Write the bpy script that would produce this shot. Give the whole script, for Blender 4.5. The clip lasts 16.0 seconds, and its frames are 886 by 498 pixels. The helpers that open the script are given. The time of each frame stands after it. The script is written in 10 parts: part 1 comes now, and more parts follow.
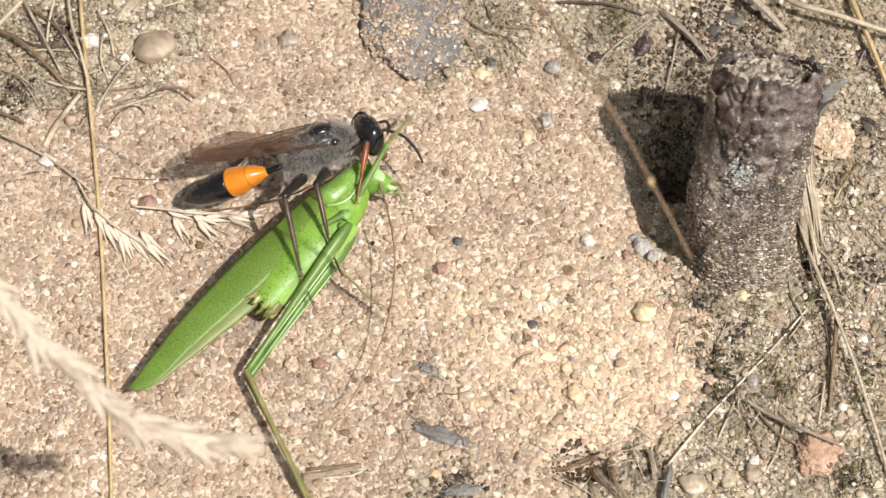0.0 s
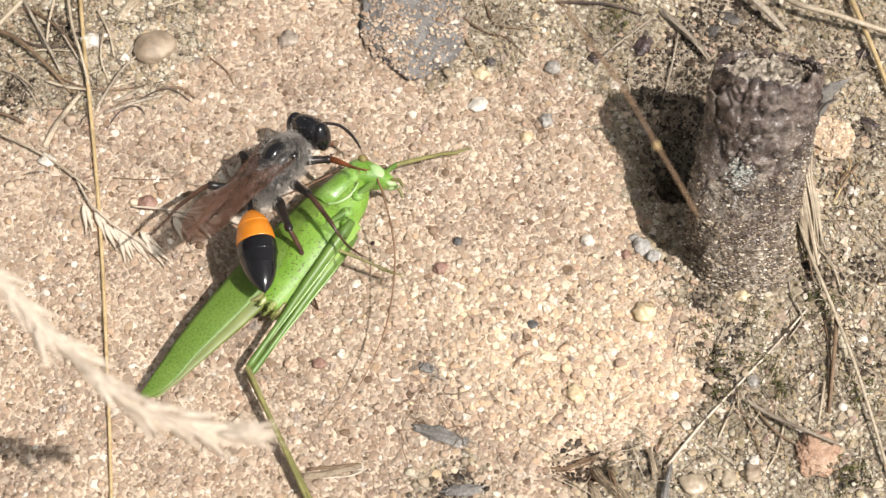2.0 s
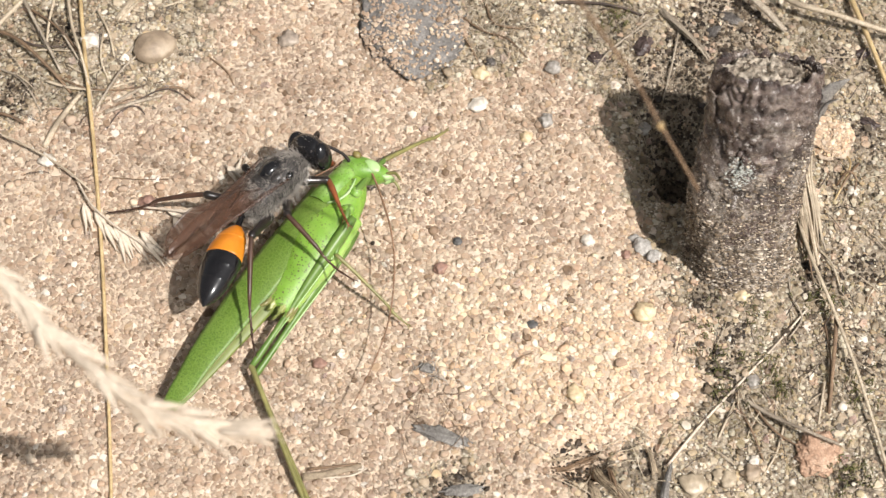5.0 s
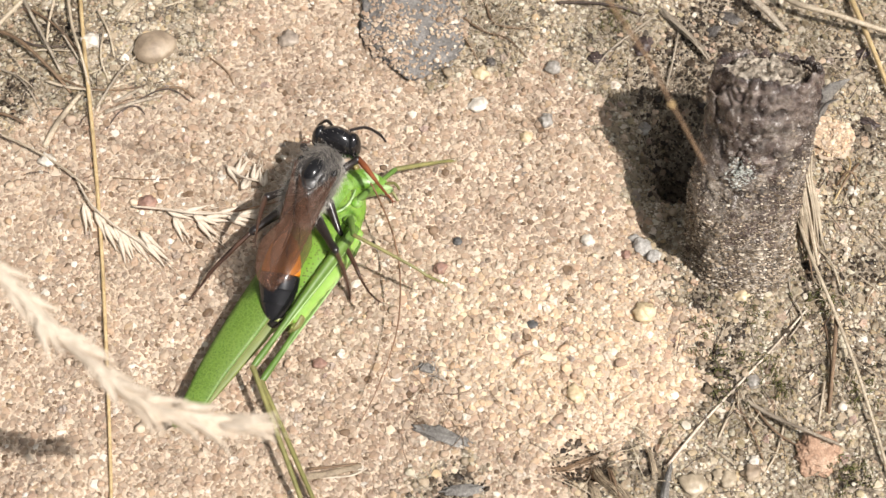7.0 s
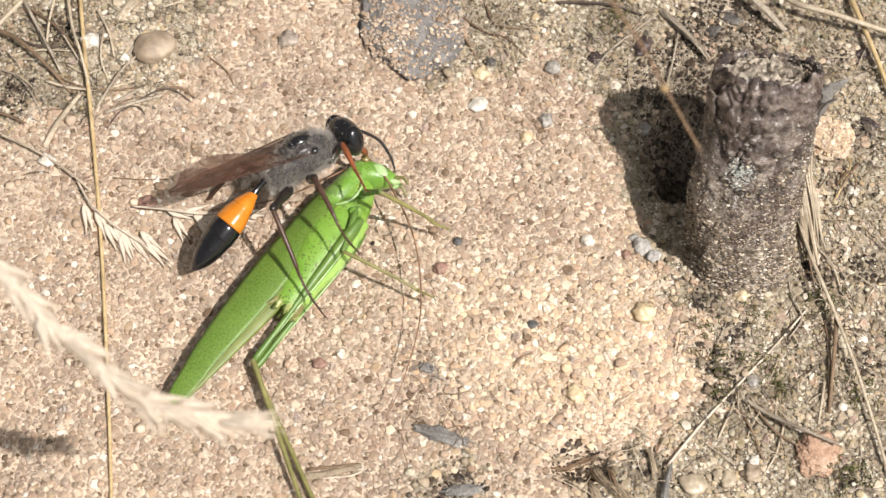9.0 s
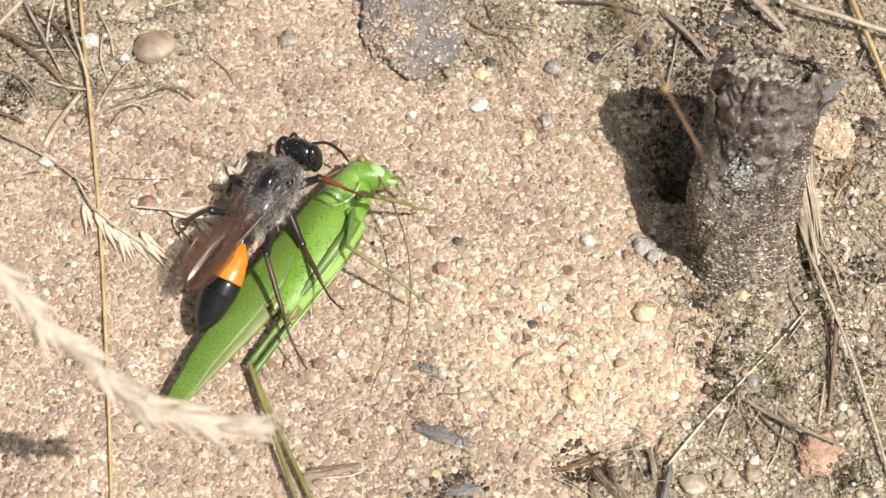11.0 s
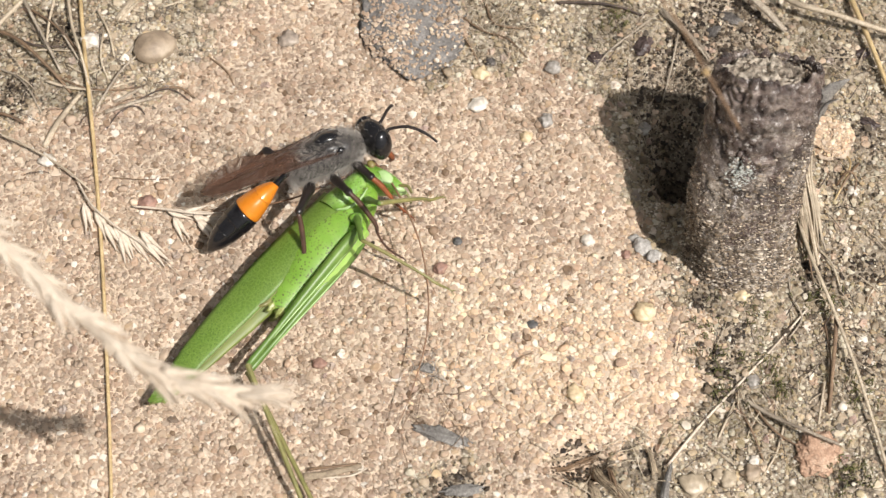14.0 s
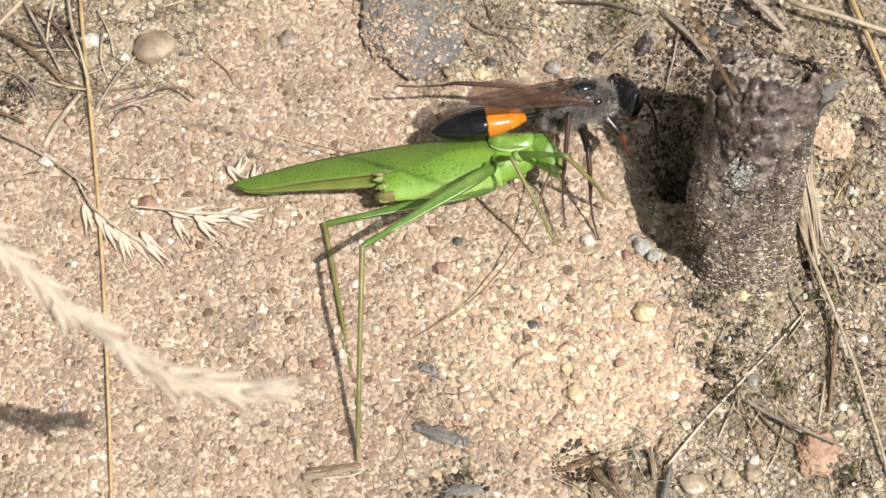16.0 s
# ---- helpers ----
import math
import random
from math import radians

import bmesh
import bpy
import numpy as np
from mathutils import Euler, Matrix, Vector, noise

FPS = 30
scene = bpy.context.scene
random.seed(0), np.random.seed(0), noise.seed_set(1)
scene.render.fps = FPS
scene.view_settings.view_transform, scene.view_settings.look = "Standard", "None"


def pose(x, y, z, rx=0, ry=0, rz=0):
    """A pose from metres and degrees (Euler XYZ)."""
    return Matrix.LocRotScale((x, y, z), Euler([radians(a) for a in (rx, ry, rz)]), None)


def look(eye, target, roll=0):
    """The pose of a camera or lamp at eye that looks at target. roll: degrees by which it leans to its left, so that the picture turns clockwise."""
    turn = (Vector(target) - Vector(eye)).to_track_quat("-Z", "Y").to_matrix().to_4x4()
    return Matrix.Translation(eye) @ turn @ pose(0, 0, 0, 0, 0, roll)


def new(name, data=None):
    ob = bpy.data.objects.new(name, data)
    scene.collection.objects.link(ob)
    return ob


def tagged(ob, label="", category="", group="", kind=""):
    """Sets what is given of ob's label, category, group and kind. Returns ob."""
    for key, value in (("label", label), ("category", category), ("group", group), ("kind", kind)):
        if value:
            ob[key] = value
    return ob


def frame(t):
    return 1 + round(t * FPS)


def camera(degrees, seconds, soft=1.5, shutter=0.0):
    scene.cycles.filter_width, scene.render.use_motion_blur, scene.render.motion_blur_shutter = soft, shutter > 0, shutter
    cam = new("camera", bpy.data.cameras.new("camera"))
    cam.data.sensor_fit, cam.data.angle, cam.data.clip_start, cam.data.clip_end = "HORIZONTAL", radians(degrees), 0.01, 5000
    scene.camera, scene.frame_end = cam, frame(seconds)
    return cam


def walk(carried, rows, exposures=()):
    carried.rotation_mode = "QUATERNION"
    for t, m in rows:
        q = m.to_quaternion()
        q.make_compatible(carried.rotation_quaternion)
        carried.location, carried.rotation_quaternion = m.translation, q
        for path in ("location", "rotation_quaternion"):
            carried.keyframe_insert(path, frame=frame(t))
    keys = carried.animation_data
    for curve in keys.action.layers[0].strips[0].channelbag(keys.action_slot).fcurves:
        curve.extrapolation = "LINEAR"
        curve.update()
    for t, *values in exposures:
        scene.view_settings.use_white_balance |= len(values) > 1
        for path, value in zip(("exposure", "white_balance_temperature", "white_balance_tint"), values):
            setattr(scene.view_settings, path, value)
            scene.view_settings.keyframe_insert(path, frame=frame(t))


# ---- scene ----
# A sand wasp stings and drags a katydid over bare sand beside a twig stub. Lengths below are in millimetres, MM turns them into metres.
MM = 0.001
cam = camera(24.0, 16.0, soft=1.35, shutter=0.5)
still = look((0, -0.10389, 0.19540), (0, 0, 0))
walk(cam, [(0.0, still), (16.0, still)], exposures=[(0.0, 0.16), (4.0, 0.20), (9.0, 0.20), (12.0, 0.16), (14.0, 0.11), (16.0, 0.11)])
cam.data.dof.use_dof = True
cam.data.dof.focus_distance = 0.2200
cam.data.dof.aperture_fstop = 52.0

# ---- light ----
SUN = Vector((0.49, -0.38, 1.0)).normalized()
world = bpy.data.worlds.new("sky")
scene.world = world
world.use_nodes = True
wn = world.node_tree
sky = wn.nodes.new("ShaderNodeTexSky")
sky.sky_type = "NISHITA"
sky.sun_disc = False
sky.air_density, sky.dust_density, sky.ozone_density = 0.7, 4.0, 0.3
sky.sun_elevation = math.asin(SUN.z)
sky.sun_rotation = math.atan2(SUN.x, SUN.y)
haze = wn.nodes.new("ShaderNodeHueSaturation")
haze.inputs["Saturation"].default_value = 0.10
wn.links.new(sky.outputs[0], haze.inputs["Color"])
wn.links.new(haze.outputs[0], wn.nodes["Background"].inputs[0])
wn.nodes["Background"].inputs[1].default_value = 0.084
lamp = bpy.data.lights.new("sun", "SUN")
lamp.energy, lamp.angle, lamp.color = 4.6, radians(0.55), (1.0, 0.954, 0.915)
sun = new("sun", lamp)
sun.matrix_world = look(SUN * 2.0, (0, 0, 0))


# ---- materials ----
class Mat:
    """A small node builder round one Principled shader."""

    def __init__(self, name, rough=0.6, spec=0.5, **extra):
        self.m = bpy.data.materials.new(name)
        self.m.use_nodes = True
        self.t = self.m.node_tree
        self.b = self.t.nodes["Principled BSDF"]
        self.b.inputs["Roughness"].default_value = rough
        self.b.inputs["Specular IOR Level"].default_value = spec
        for k, v in extra.items():
            self.b.inputs[k.replace("_", " ")].default_value = v
        self.co = self.n("ShaderNodeTexCoord").outputs["Object"]

    def n(self, kind, **sets):
        node = self.t.nodes.new(kind)
        for k, v in sets.items():
            node.inputs[k.replace("_", " ")].default_value = v
        return node

    def link(self, a, b):
        self.t.links.new(a, b)
        return self

    def noise(self, scale, detail=5.0, rough=0.6, stretch=None):
        node = self.n("ShaderNodeTexNoise", Scale=scale, Detail=detail, Roughness=rough)
        co = self.co
        if stretch:
            mp = self.n("ShaderNodeMapping", Scale=stretch)
            self.link(co, mp.inputs["Vector"])
            co = mp.outputs["Vector"]
        self.link(co, node.inputs["Vector"])
        return node.outputs["Fac"]

    def cells(self, scale, feature="F1"):
        node = self.n("ShaderNodeTexVoronoi", Scale=scale)
        node.feature = feature
        self.link(self.co, node.inputs["Vector"])
        return node.outputs["Distance"]

    def ramp(self, fac, stops, flat=False):
        node = self.n("ShaderNodeValToRGB")
        cr = node.color_ramp
        cr.interpolation = "CONSTANT" if flat else "LINEAR"
        while len(cr.elements) < len(stops):
            cr.elements.new(0.5)
        for e, (p, c) in zip(cr.elements, stops):
            e.position = p
            e.color = (*c, 1.0) if isinstance(c, tuple) else (c, c, c, 1.0)
        self.link(fac, node.inputs[0])
        return node.outputs[0]

    def mix(self, fac, a, b, mode="MIX"):
        node = self.n("ShaderNodeMix")
        node.data_type, node.blend_type = "RGBA", mode
        for sock, v in ((node.inputs[0], fac), (node.inputs[6], a), (node.inputs[7], b)):
            if isinstance(v, (tuple, float, int)):
                sock.default_value = (*v, 1.0) if isinstance(v, tuple) else v
            else:
                self.link(v, sock)
        return node.outputs[2]

    def axis(self, which, lo, hi):
        """0 to 1 between two heights, in millimetres, along one axis of the thing."""
        sep = self.n("ShaderNodeSeparateXYZ")
        self.link(self.co, sep.inputs[0])
        node = self.n("ShaderNodeMapRange")
        node.inputs[1].default_value, node.inputs[2].default_value = lo * MM, hi * MM
        self.link(sep.outputs[which], node.inputs[0])
        return node.outputs[0]

    def island(self):
        return self.n("ShaderNodeNewGeometry").outputs["Random Per Island"]

    def each(self):
        return self.n("ShaderNodeObjectInfo").outputs["Random"]

    def colour(self, c):
        if isinstance(c, tuple):
            self.b.inputs["Base Color"].default_value = (*c, 1.0)
        else:
            self.link(c, self.b.inputs["Base Color"])
        return self

    def bump(self, fac, depth, strength=0.6):
        node = self.n("ShaderNodeBump", Strength=strength, Distance=depth * MM)
        self.link(fac, node.inputs["Height"])
        self.link(node.outputs[0], self.b.inputs["Normal"])
        return self

    def gloss(self, fac, lo, hi):
        self.link(self.ramp(fac, [(0.3, lo), (0.7, hi)]), self.b.inputs["Roughness"])
        return self


def grain_mat(name, stops, rough, patch=((0.86, 0.84, 0.82), (1.04, 1.0, 0.96)), wide_scale=60, single=False):
    m = Mat(name, rough, 0.26)
    own = m.ramp(m.each() if single else m.island(), stops, flat=True)
    mott = m.ramp(m.noise(1800, 4), [(0.3, 0.88), (0.7, 1.08)])
    wide = m.ramp(m.noise(wide_scale, 4), [(0.35, patch[0]), (0.65, patch[1])])
    clump = m.ramp(m.noise(230, 5, 0.7), [(0.34, (0.84, 0.82, 0.80)), (0.62, (1.07, 1.05, 1.02))])
    m.colour(m.mix(1.0, m.mix(1.0, m.mix(1.0, own, mott, "MULTIPLY"), wide, "MULTIPLY"), clump, "MULTIPLY"))
    m.b.inputs["Subsurface Weight"].default_value = 0.40
    m.b.inputs["Subsurface Radius"].default_value = (1.0, 0.90, 0.80)
    m.b.inputs["Subsurface Scale"].default_value = 0.5 * MM
    m.gloss(m.noise(2500, 3), 0.22, 0.66)
    return m.m


M_SAND = grain_mat("quartz_sand", [(0.0, (0.432, 0.341, 0.261)), (0.13, (0.398, 0.307, 0.233)), (0.26, (0.527, 0.427, 0.336)), (0.39, (0.449, 0.338, 0.252)),
                                   (0.50, (0.472, 0.352, 0.263)), (0.61, (0.561, 0.456, 0.357)), (0.70, (0.396, 0.299, 0.230)), (0.76, (0.418, 0.333, 0.262)),
                                   (0.82, (0.722, 0.598, 0.473)), (0.88, (0.325, 0.238, 0.169)), (0.915, (0.474, 0.359, 0.249)), (0.94, (0.427, 0.315, 0.249)), (0.945, (0.201, 0.141, 0.095)),
                                   (0.972, (0.80, 0.74, 0.65))], 0.42, ((0.84, 0.81, 0.79), (1.06, 1.03, 0.98)), 70)
M_FRESH = grain_mat("fresh_sand", [(0.0, (0.640, 0.485, 0.346)), (0.13, (0.566, 0.422, 0.298)), (0.26, (0.840, 0.649, 0.456)), (0.39, (0.563, 0.414, 0.293)),
                                   (0.50, (0.723, 0.517, 0.357)), (0.61, (0.830, 0.697, 0.509)), (0.72, (0.629, 0.444, 0.313)), (0.78, (0.550, 0.410, 0.299)),
                                   (0.83, (0.785, 0.647, 0.511)), (0.90, (0.431, 0.318, 0.231)), (0.93, (0.657, 0.489, 0.326)), (0.955, (0.501, 0.353, 0.264)), (0.97, (0.281, 0.199, 0.137)),
                                   (0.978, (0.817, 0.761, 0.625))], 0.42, ((0.90, 0.88, 0.85), (1.06, 1.04, 1.0)), 70)
M_SOIL = grain_mat("humic_sand", [(0.0, (0.458, 0.387, 0.304)), (0.12, (0.381, 0.322, 0.251)), (0.25, (0.578, 0.519, 0.424)), (0.38, (0.314, 0.262, 0.197)),
                                  (0.50, (0.496, 0.411, 0.296)), (0.60, (0.222, 0.183, 0.138)), (0.67, (0.630, 0.593, 0.498)), (0.78, (0.410, 0.358, 0.249)),
                                  (0.87, (0.130, 0.112, 0.093)), (0.91, (0.823, 0.767, 0.692)), (0.955, (0.523, 0.417, 0.284))], 0.30, ((0.50, 0.475, 0.415), (1.13, 1.085, 1.015)), 130)
M_CRUST = grain_mat("grey_crust", [(0.0, (0.198, 0.158, 0.115)), (0.2, (0.324, 0.270, 0.207)), (0.38, (0.090, 0.072, 0.054)), (0.56, (0.396, 0.333, 0.257)), (0.72, (0.153, 0.122, 0.090)), (0.88, (0.756, 0.684, 0.576))], 0.5)
M_COARSE = grain_mat("coarse_quartz", [(0.0, (0.612, 0.499, 0.393)), (0.15, (0.487, 0.385, 0.304)), (0.30, (0.690, 0.603, 0.501)), (0.45, (0.537, 0.407, 0.312)), (0.58, (0.398, 0.332, 0.280)), (0.68, (0.744, 0.678, 0.596)),
                                       (0.78, (0.484, 0.376, 0.308)), (0.86, (0.327, 0.282, 0.250)), (0.92, (0.387, 0.297, 0.258)), (0.96, (0.210, 0.163, 0.125))], 0.4, single=True)
# Humus colour, also used to paint the ground darker in the stub's shade.
M_HUMUS_SHADE = grain_mat("black_humus_and_shade", [(0.0, (0.086, 0.065, 0.046)), (0.2, (0.046, 0.036, 0.027)), (0.4, (0.150, 0.118, 0.087)), (0.55, (0.069, 0.054, 0.038)), (0.68, (0.230, 0.185, 0.136)),
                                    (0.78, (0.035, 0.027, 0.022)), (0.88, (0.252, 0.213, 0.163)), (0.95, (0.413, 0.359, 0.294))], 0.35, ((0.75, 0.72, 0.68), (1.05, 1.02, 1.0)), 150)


def soil_mat():
    m = Mat("humic_soil", 0.9, 0.2)
    m.colour(m.ramp(m.noise(900, 6, 0.7), [(0.36, (0.085, 0.068, 0.050)), (0.48, (0.235, 0.192, 0.143)), (0.60, (0.42, 0.355, 0.272))]))
    m.bump(m.noise(1600, 5), 0.3, 0.9)
    return m.m


def ground_mat():
    m = Mat("sandy_ground", 0.85, 0.3)
    fine = m.ramp(m.cells(1700), [(0.0, (0.72, 0.57, 0.43)), (0.5, (0.64, 0.50, 0.37)), (1.0, (0.50, 0.385, 0.285))])
    m.colour(m.mix(m.ramp(m.noise(40, 5), [(0.4, 0.0), (0.62, 1.0)]), fine, (0.50, 0.40, 0.30)))
    m.bump(m.cells(1700), 0.25, 0.9)
    return m.m


def straw_mat(name, light, dark, rough=0.55, torn=False):
    m = Mat(name, rough, 0.4)
    fib = m.noise(2400, 6, 0.75)
    c = m.ramp(fib, [(0.36, dark), (0.60, light)])
    c = m.mix(m.ramp(m.noise(300, 5), [(0.50, 0.0), (0.66, 0.75)]), c, tuple(v * 0.6 for v in dark))
    c = m.mix(m.ramp(m.each(), [(0.0, 0.0), (1.0, 0.5)]), c, tuple(v * 0.55 for v in dark)) if torn else c
    m.colour(m.mix(m.ramp(m.each(), [(0.0, 0.0), (1.0, 0.3)]), c, tuple(v * 0.8 for v in light)))
    m.bump(fib, 0.12, 0.8)
    return m.m


def stone_mat(name, a, b, c, scale=400, rough=0.6):
    m = Mat(name, rough, 0.45)
    base = m.ramp(m.noise(scale, 6, 0.7), [(0.32, a), (0.5, b), (0.7, c)])
    m.colour(m.mix(m.ramp(m.noise(scale * 6, 3), [(0.35, 0.5), (0.6, 0.0)]), base, tuple(v * 0.5 for v in a)))
    m.bump(m.noise(scale * 4, 5), 0.12, 0.7)
    return m.m


def bark_mat():
    m = Mat("weathered_bark", 0.4, 0.55)
    folds = m.noise(300, 9, 0.72, (0.55, 0.55, 2.3))
    c = m.ramp(folds, [(0.36, (0.016, 0.010, 0.009)), (0.45, (0.050, 0.033, 0.029)), (0.53, (0.105, 0.074, 0.063)), (0.61, (0.23, 0.178, 0.152)), (0.70, (0.56, 0.50, 0.45))])
    grey = m.ramp(m.noise(620, 8, 0.8), [(0.41, (0.040, 0.031, 0.026)), (0.50, (0.165, 0.138, 0.113)), (0.60, (0.52, 0.46, 0.385))])
    low = m.mix(1.0, m.ramp(m.axis(2, 21.0, 8.0), [(0.0, 0.25), (1.0, 1.0)]), m.ramp(m.noise(170, 6, 0.75), [(0.43, 0.0), (0.50, 1.0)]), "MULTIPLY")
    c = m.mix(low, c, grey)
    m.colour(m.mix(m.ramp(m.noise(1100, 6, 0.8), [(0.57, 0.0), (0.63, 0.85)]), c, (0.58, 0.54, 0.50)))
    m.bump(m.mix(0.4, folds, m.noise(1500, 6, 0.8)), 0.5, 1.0)
    m.gloss(m.noise(700, 4), 0.08, 0.40)
    return m.m


def wood_mat():
    m = Mat("rotten_wood", 0.85, 0.25)
    f = m.noise(420, 7, 0.75)
    c = m.ramp(f, [(0.38, (0.08, 0.063, 0.05)), (0.47, (0.27, 0.225, 0.175)), (0.58, (0.54, 0.475, 0.385))])
    m.colour(m.mix(m.ramp(m.noise(190, 3), [(0.62, 0.0), (0.70, 0.6)]), c, (0.34, 0.17, 0.085)))
    m.bump(f, 0.5, 0.9)
    return m.m


def shell_mat(name, lo, hi, rough, scale=900, spec=0.5, bump=0.02, **kw):
    m = Mat(name, rough, spec, **kw)
    f = m.noise(scale, 4)
    m.colour(m.ramp(f, [(0.3, lo), (0.7, hi)]))
    m.bump(f, bump, 0.5)
    return m.m


def tegmen_mat():
    m = Mat("green_tegmen", 0.48, 0.4)
    c = m.ramp(m.noise(170, 4), [(0.3, (0.092, 0.162, 0.018)), (0.7, (0.138, 0.222, 0.034))])
    net = m.ramp(m.cells(2400, "DISTANCE_TO_EDGE"), [(0.0, 0.55), (0.14, 0.0)])
    c = m.mix(net, c, (0.18, 0.28, 0.06))
    dots = m.ramp(m.cells(4300), [(0.24, 0.52), (0.42, 0.0)])
    where = m.ramp(m.noise(140, 2), [(0.30, 0.35), (0.55, 1.0)])
    c = m.mix(m.mix(1.0, dots, where, "MULTIPLY"), c, (0.035, 0.085, 0.012))
    m.colour(c)
    m.b.inputs["Subsurface Weight"].default_value = 0.25
    m.b.inputs["Subsurface Radius"].default_value = (0.5, 1.0, 0.3)
    m.b.inputs["Subsurface Scale"].default_value = 0.5 * MM
    m.bump(m.cells(2300, "DISTANCE_TO_EDGE"), 0.03, 0.5)
    return m.m


def belly_mat():
    m = Mat("bright_green_cuticle", 0.46, 0.42)
    c = m.ramp(m.noise(260, 4), [(0.3, (0.135, 0.275, 0.022)), (0.7, (0.250, 0.420, 0.072))])
    dots = m.ramp(m.cells(3300), [(0.26, 0.9), (0.40, 0.0)])
    band = m.mix(1.0, m.ramp(m.axis(2, -3.9, -1.7), [(0.0, 0.0), (0.45, 1.0), (1.0, 1.0)]), m.ramp(m.noise(420, 3), [(0.38, 0.15), (0.58, 1.0)]), "MULTIPLY")
    c = m.mix(m.mix(1.0, dots, band, "MULTIPLY"), c, (0.075, 0.060, 0.028))
    c = m.mix(m.ramp(m.axis(2, -3.5, -4.7), [(0.0, 0.0), (1.0, 0.7)]), c, (0.50, 0.72, 0.24))
    m.colour(c)
    m.b.inputs["Subsurface Weight"].default_value = 0.5
    m.b.inputs["Subsurface Radius"].default_value = (0.6, 1.0, 0.25)
    m.b.inputs["Subsurface Scale"].default_value = 0.9 * MM
    m.bump(m.noise(900, 5), 0.05, 0.6)
    return m.m


def head_mat():
    m = Mat("pale_green_face", 0.34, 0.5)
    c = m.ramp(m.noise(420, 5, 0.65), [(0.32, (0.105, 0.225, 0.024)), (0.52, (0.165, 0.315, 0.045)), (0.72, (0.30, 0.46, 0.15))])
    dots = m.ramp(m.cells(2900), [(0.20, 0.55), (0.34, 0.0)])
    c = m.mix(m.mix(1.0, dots, m.ramp(m.noise(200, 3), [(0.45, 0.0), (0.60, 1.0)]), "MULTIPLY"), c, (0.06, 0.075, 0.02))
    m.colour(c)
    m.b.inputs["Subsurface Weight"].default_value = 0.35
    m.b.inputs["Subsurface Radius"].default_value = (0.6, 1.0, 0.3)
    m.b.inputs["Subsurface Scale"].default_value = 0.8 * MM
    m.bump(m.noise(700, 5), 0.08, 0.7)
    m.gloss(m.noise(600, 4), 0.20, 0.46)
    return m.m


def wing_mat():
    m = Mat("smoky_wing", 0.24, 0.6)
    m.colour(m.ramp(m.noise(260, 3, 0.5, (0.15, 1.0, 1.0)), [(0.36, (0.098, 0.046, 0.027)), (0.64, (0.140, 0.071, 0.044))]))
    m.link(m.ramp(m.noise(150, 3), [(0.35, 0.30), (0.65, 0.46)]), m.b.inputs["Alpha"])
    m.bump(m.noise(260, 3, 0.5, (0.15, 1.0, 1.0)), 0.03, 0.4)
    return m.m


M_GROUND, M_DARKSOIL = ground_mat(), soil_mat()
M_BARK, M_WOOD = bark_mat(), wood_mat()
M_STRAW = straw_mat("golden_straw", (0.60, 0.45, 0.24), (0.38, 0.26, 0.12))
M_PALE = straw_mat("bleached_straw", (0.60, 0.505, 0.375), (0.34, 0.265, 0.18))
M_HUSK = straw_mat("cream_husk", (0.73, 0.63, 0.505), (0.49, 0.395, 0.30))
M_GREY = straw_mat("grey_straw", (0.46, 0.39, 0.30), (0.21, 0.165, 0.12))
M_TORN = straw_mat("torn_wood", (0.56, 0.45, 0.31), (0.15, 0.105, 0.07), 0.6, True)
M_BROWN = straw_mat("brown_stem", (0.26, 0.17, 0.10), (0.11, 0.07, 0.045))
M_MOSS = straw_mat("olive_moss", (0.16, 0.155, 0.05), (0.06, 0.065, 0.02))
M_DARKFIB = straw_mat("dark_fibre", (0.12, 0.085, 0.065), (0.045, 0.032, 0.027))
M_SLATE = stone_mat("dark_grey_stone", (0.075, 0.073, 0.072), (0.125, 0.12, 0.115), (0.19, 0.18, 0.17), 500, 0.8)
M_STONE = stone_mat("speckled_grey_stone", (0.120, 0.110, 0.100), (0.200, 0.186, 0.172), (0.33, 0.308, 0.285), 900, 0.9)
M_TANSTONE = stone_mat("tan_pebble", (0.25, 0.185, 0.125), (0.35, 0.27, 0.19), (0.47, 0.385, 0.285), 130, 0.6)
M_WHITE = stone_mat("white_quartz", (0.52, 0.45, 0.36), (0.70, 0.64, 0.55), (0.82, 0.78, 0.70), 300, 0.4)
M_CREAM = stone_mat("cream_quartz", (0.55, 0.41, 0.24), (0.68, 0.54, 0.34), (0.76, 0.65, 0.46), 300, 0.4)
M_GREYQ = stone_mat("grey_quartz", (0.24, 0.21, 0.18), (0.36, 0.33, 0.29), (0.50, 0.47, 0.43), 420, 0.4)
M_QUARTZ = stone_mat("rough_pale_quartz", (0.30, 0.28, 0.25), (0.48, 0.45, 0.41), (0.64, 0.61, 0.56), 700, 0.5)
M_ROSE = stone_mat("rosy_brown_stone", (0.22, 0.13, 0.10), (0.34, 0.20, 0.15), (0.44, 0.30, 0.23), 320, 0.5)
M_DUN = stone_mat("dun_quartz", (0.24, 0.19, 0.15), (0.36, 0.295, 0.235), (0.48, 0.41, 0.33), 300, 0.45)
M_BRICK = stone_mat("terracotta", (0.34, 0.20, 0.125), (0.48, 0.31, 0.21), (0.60, 0.45, 0.33), 900, 0.8)
M_CHAR = stone_mat("charcoal", (0.035, 0.029, 0.026), (0.09, 0.078, 0.068), (0.26, 0.235, 0.21), 1100, 0.6)
M_ASH = stone_mat("weathered_grey_wood", (0.11, 0.10, 0.09), (0.21, 0.195, 0.175), (0.36, 0.34, 0.31), 900, 0.7)
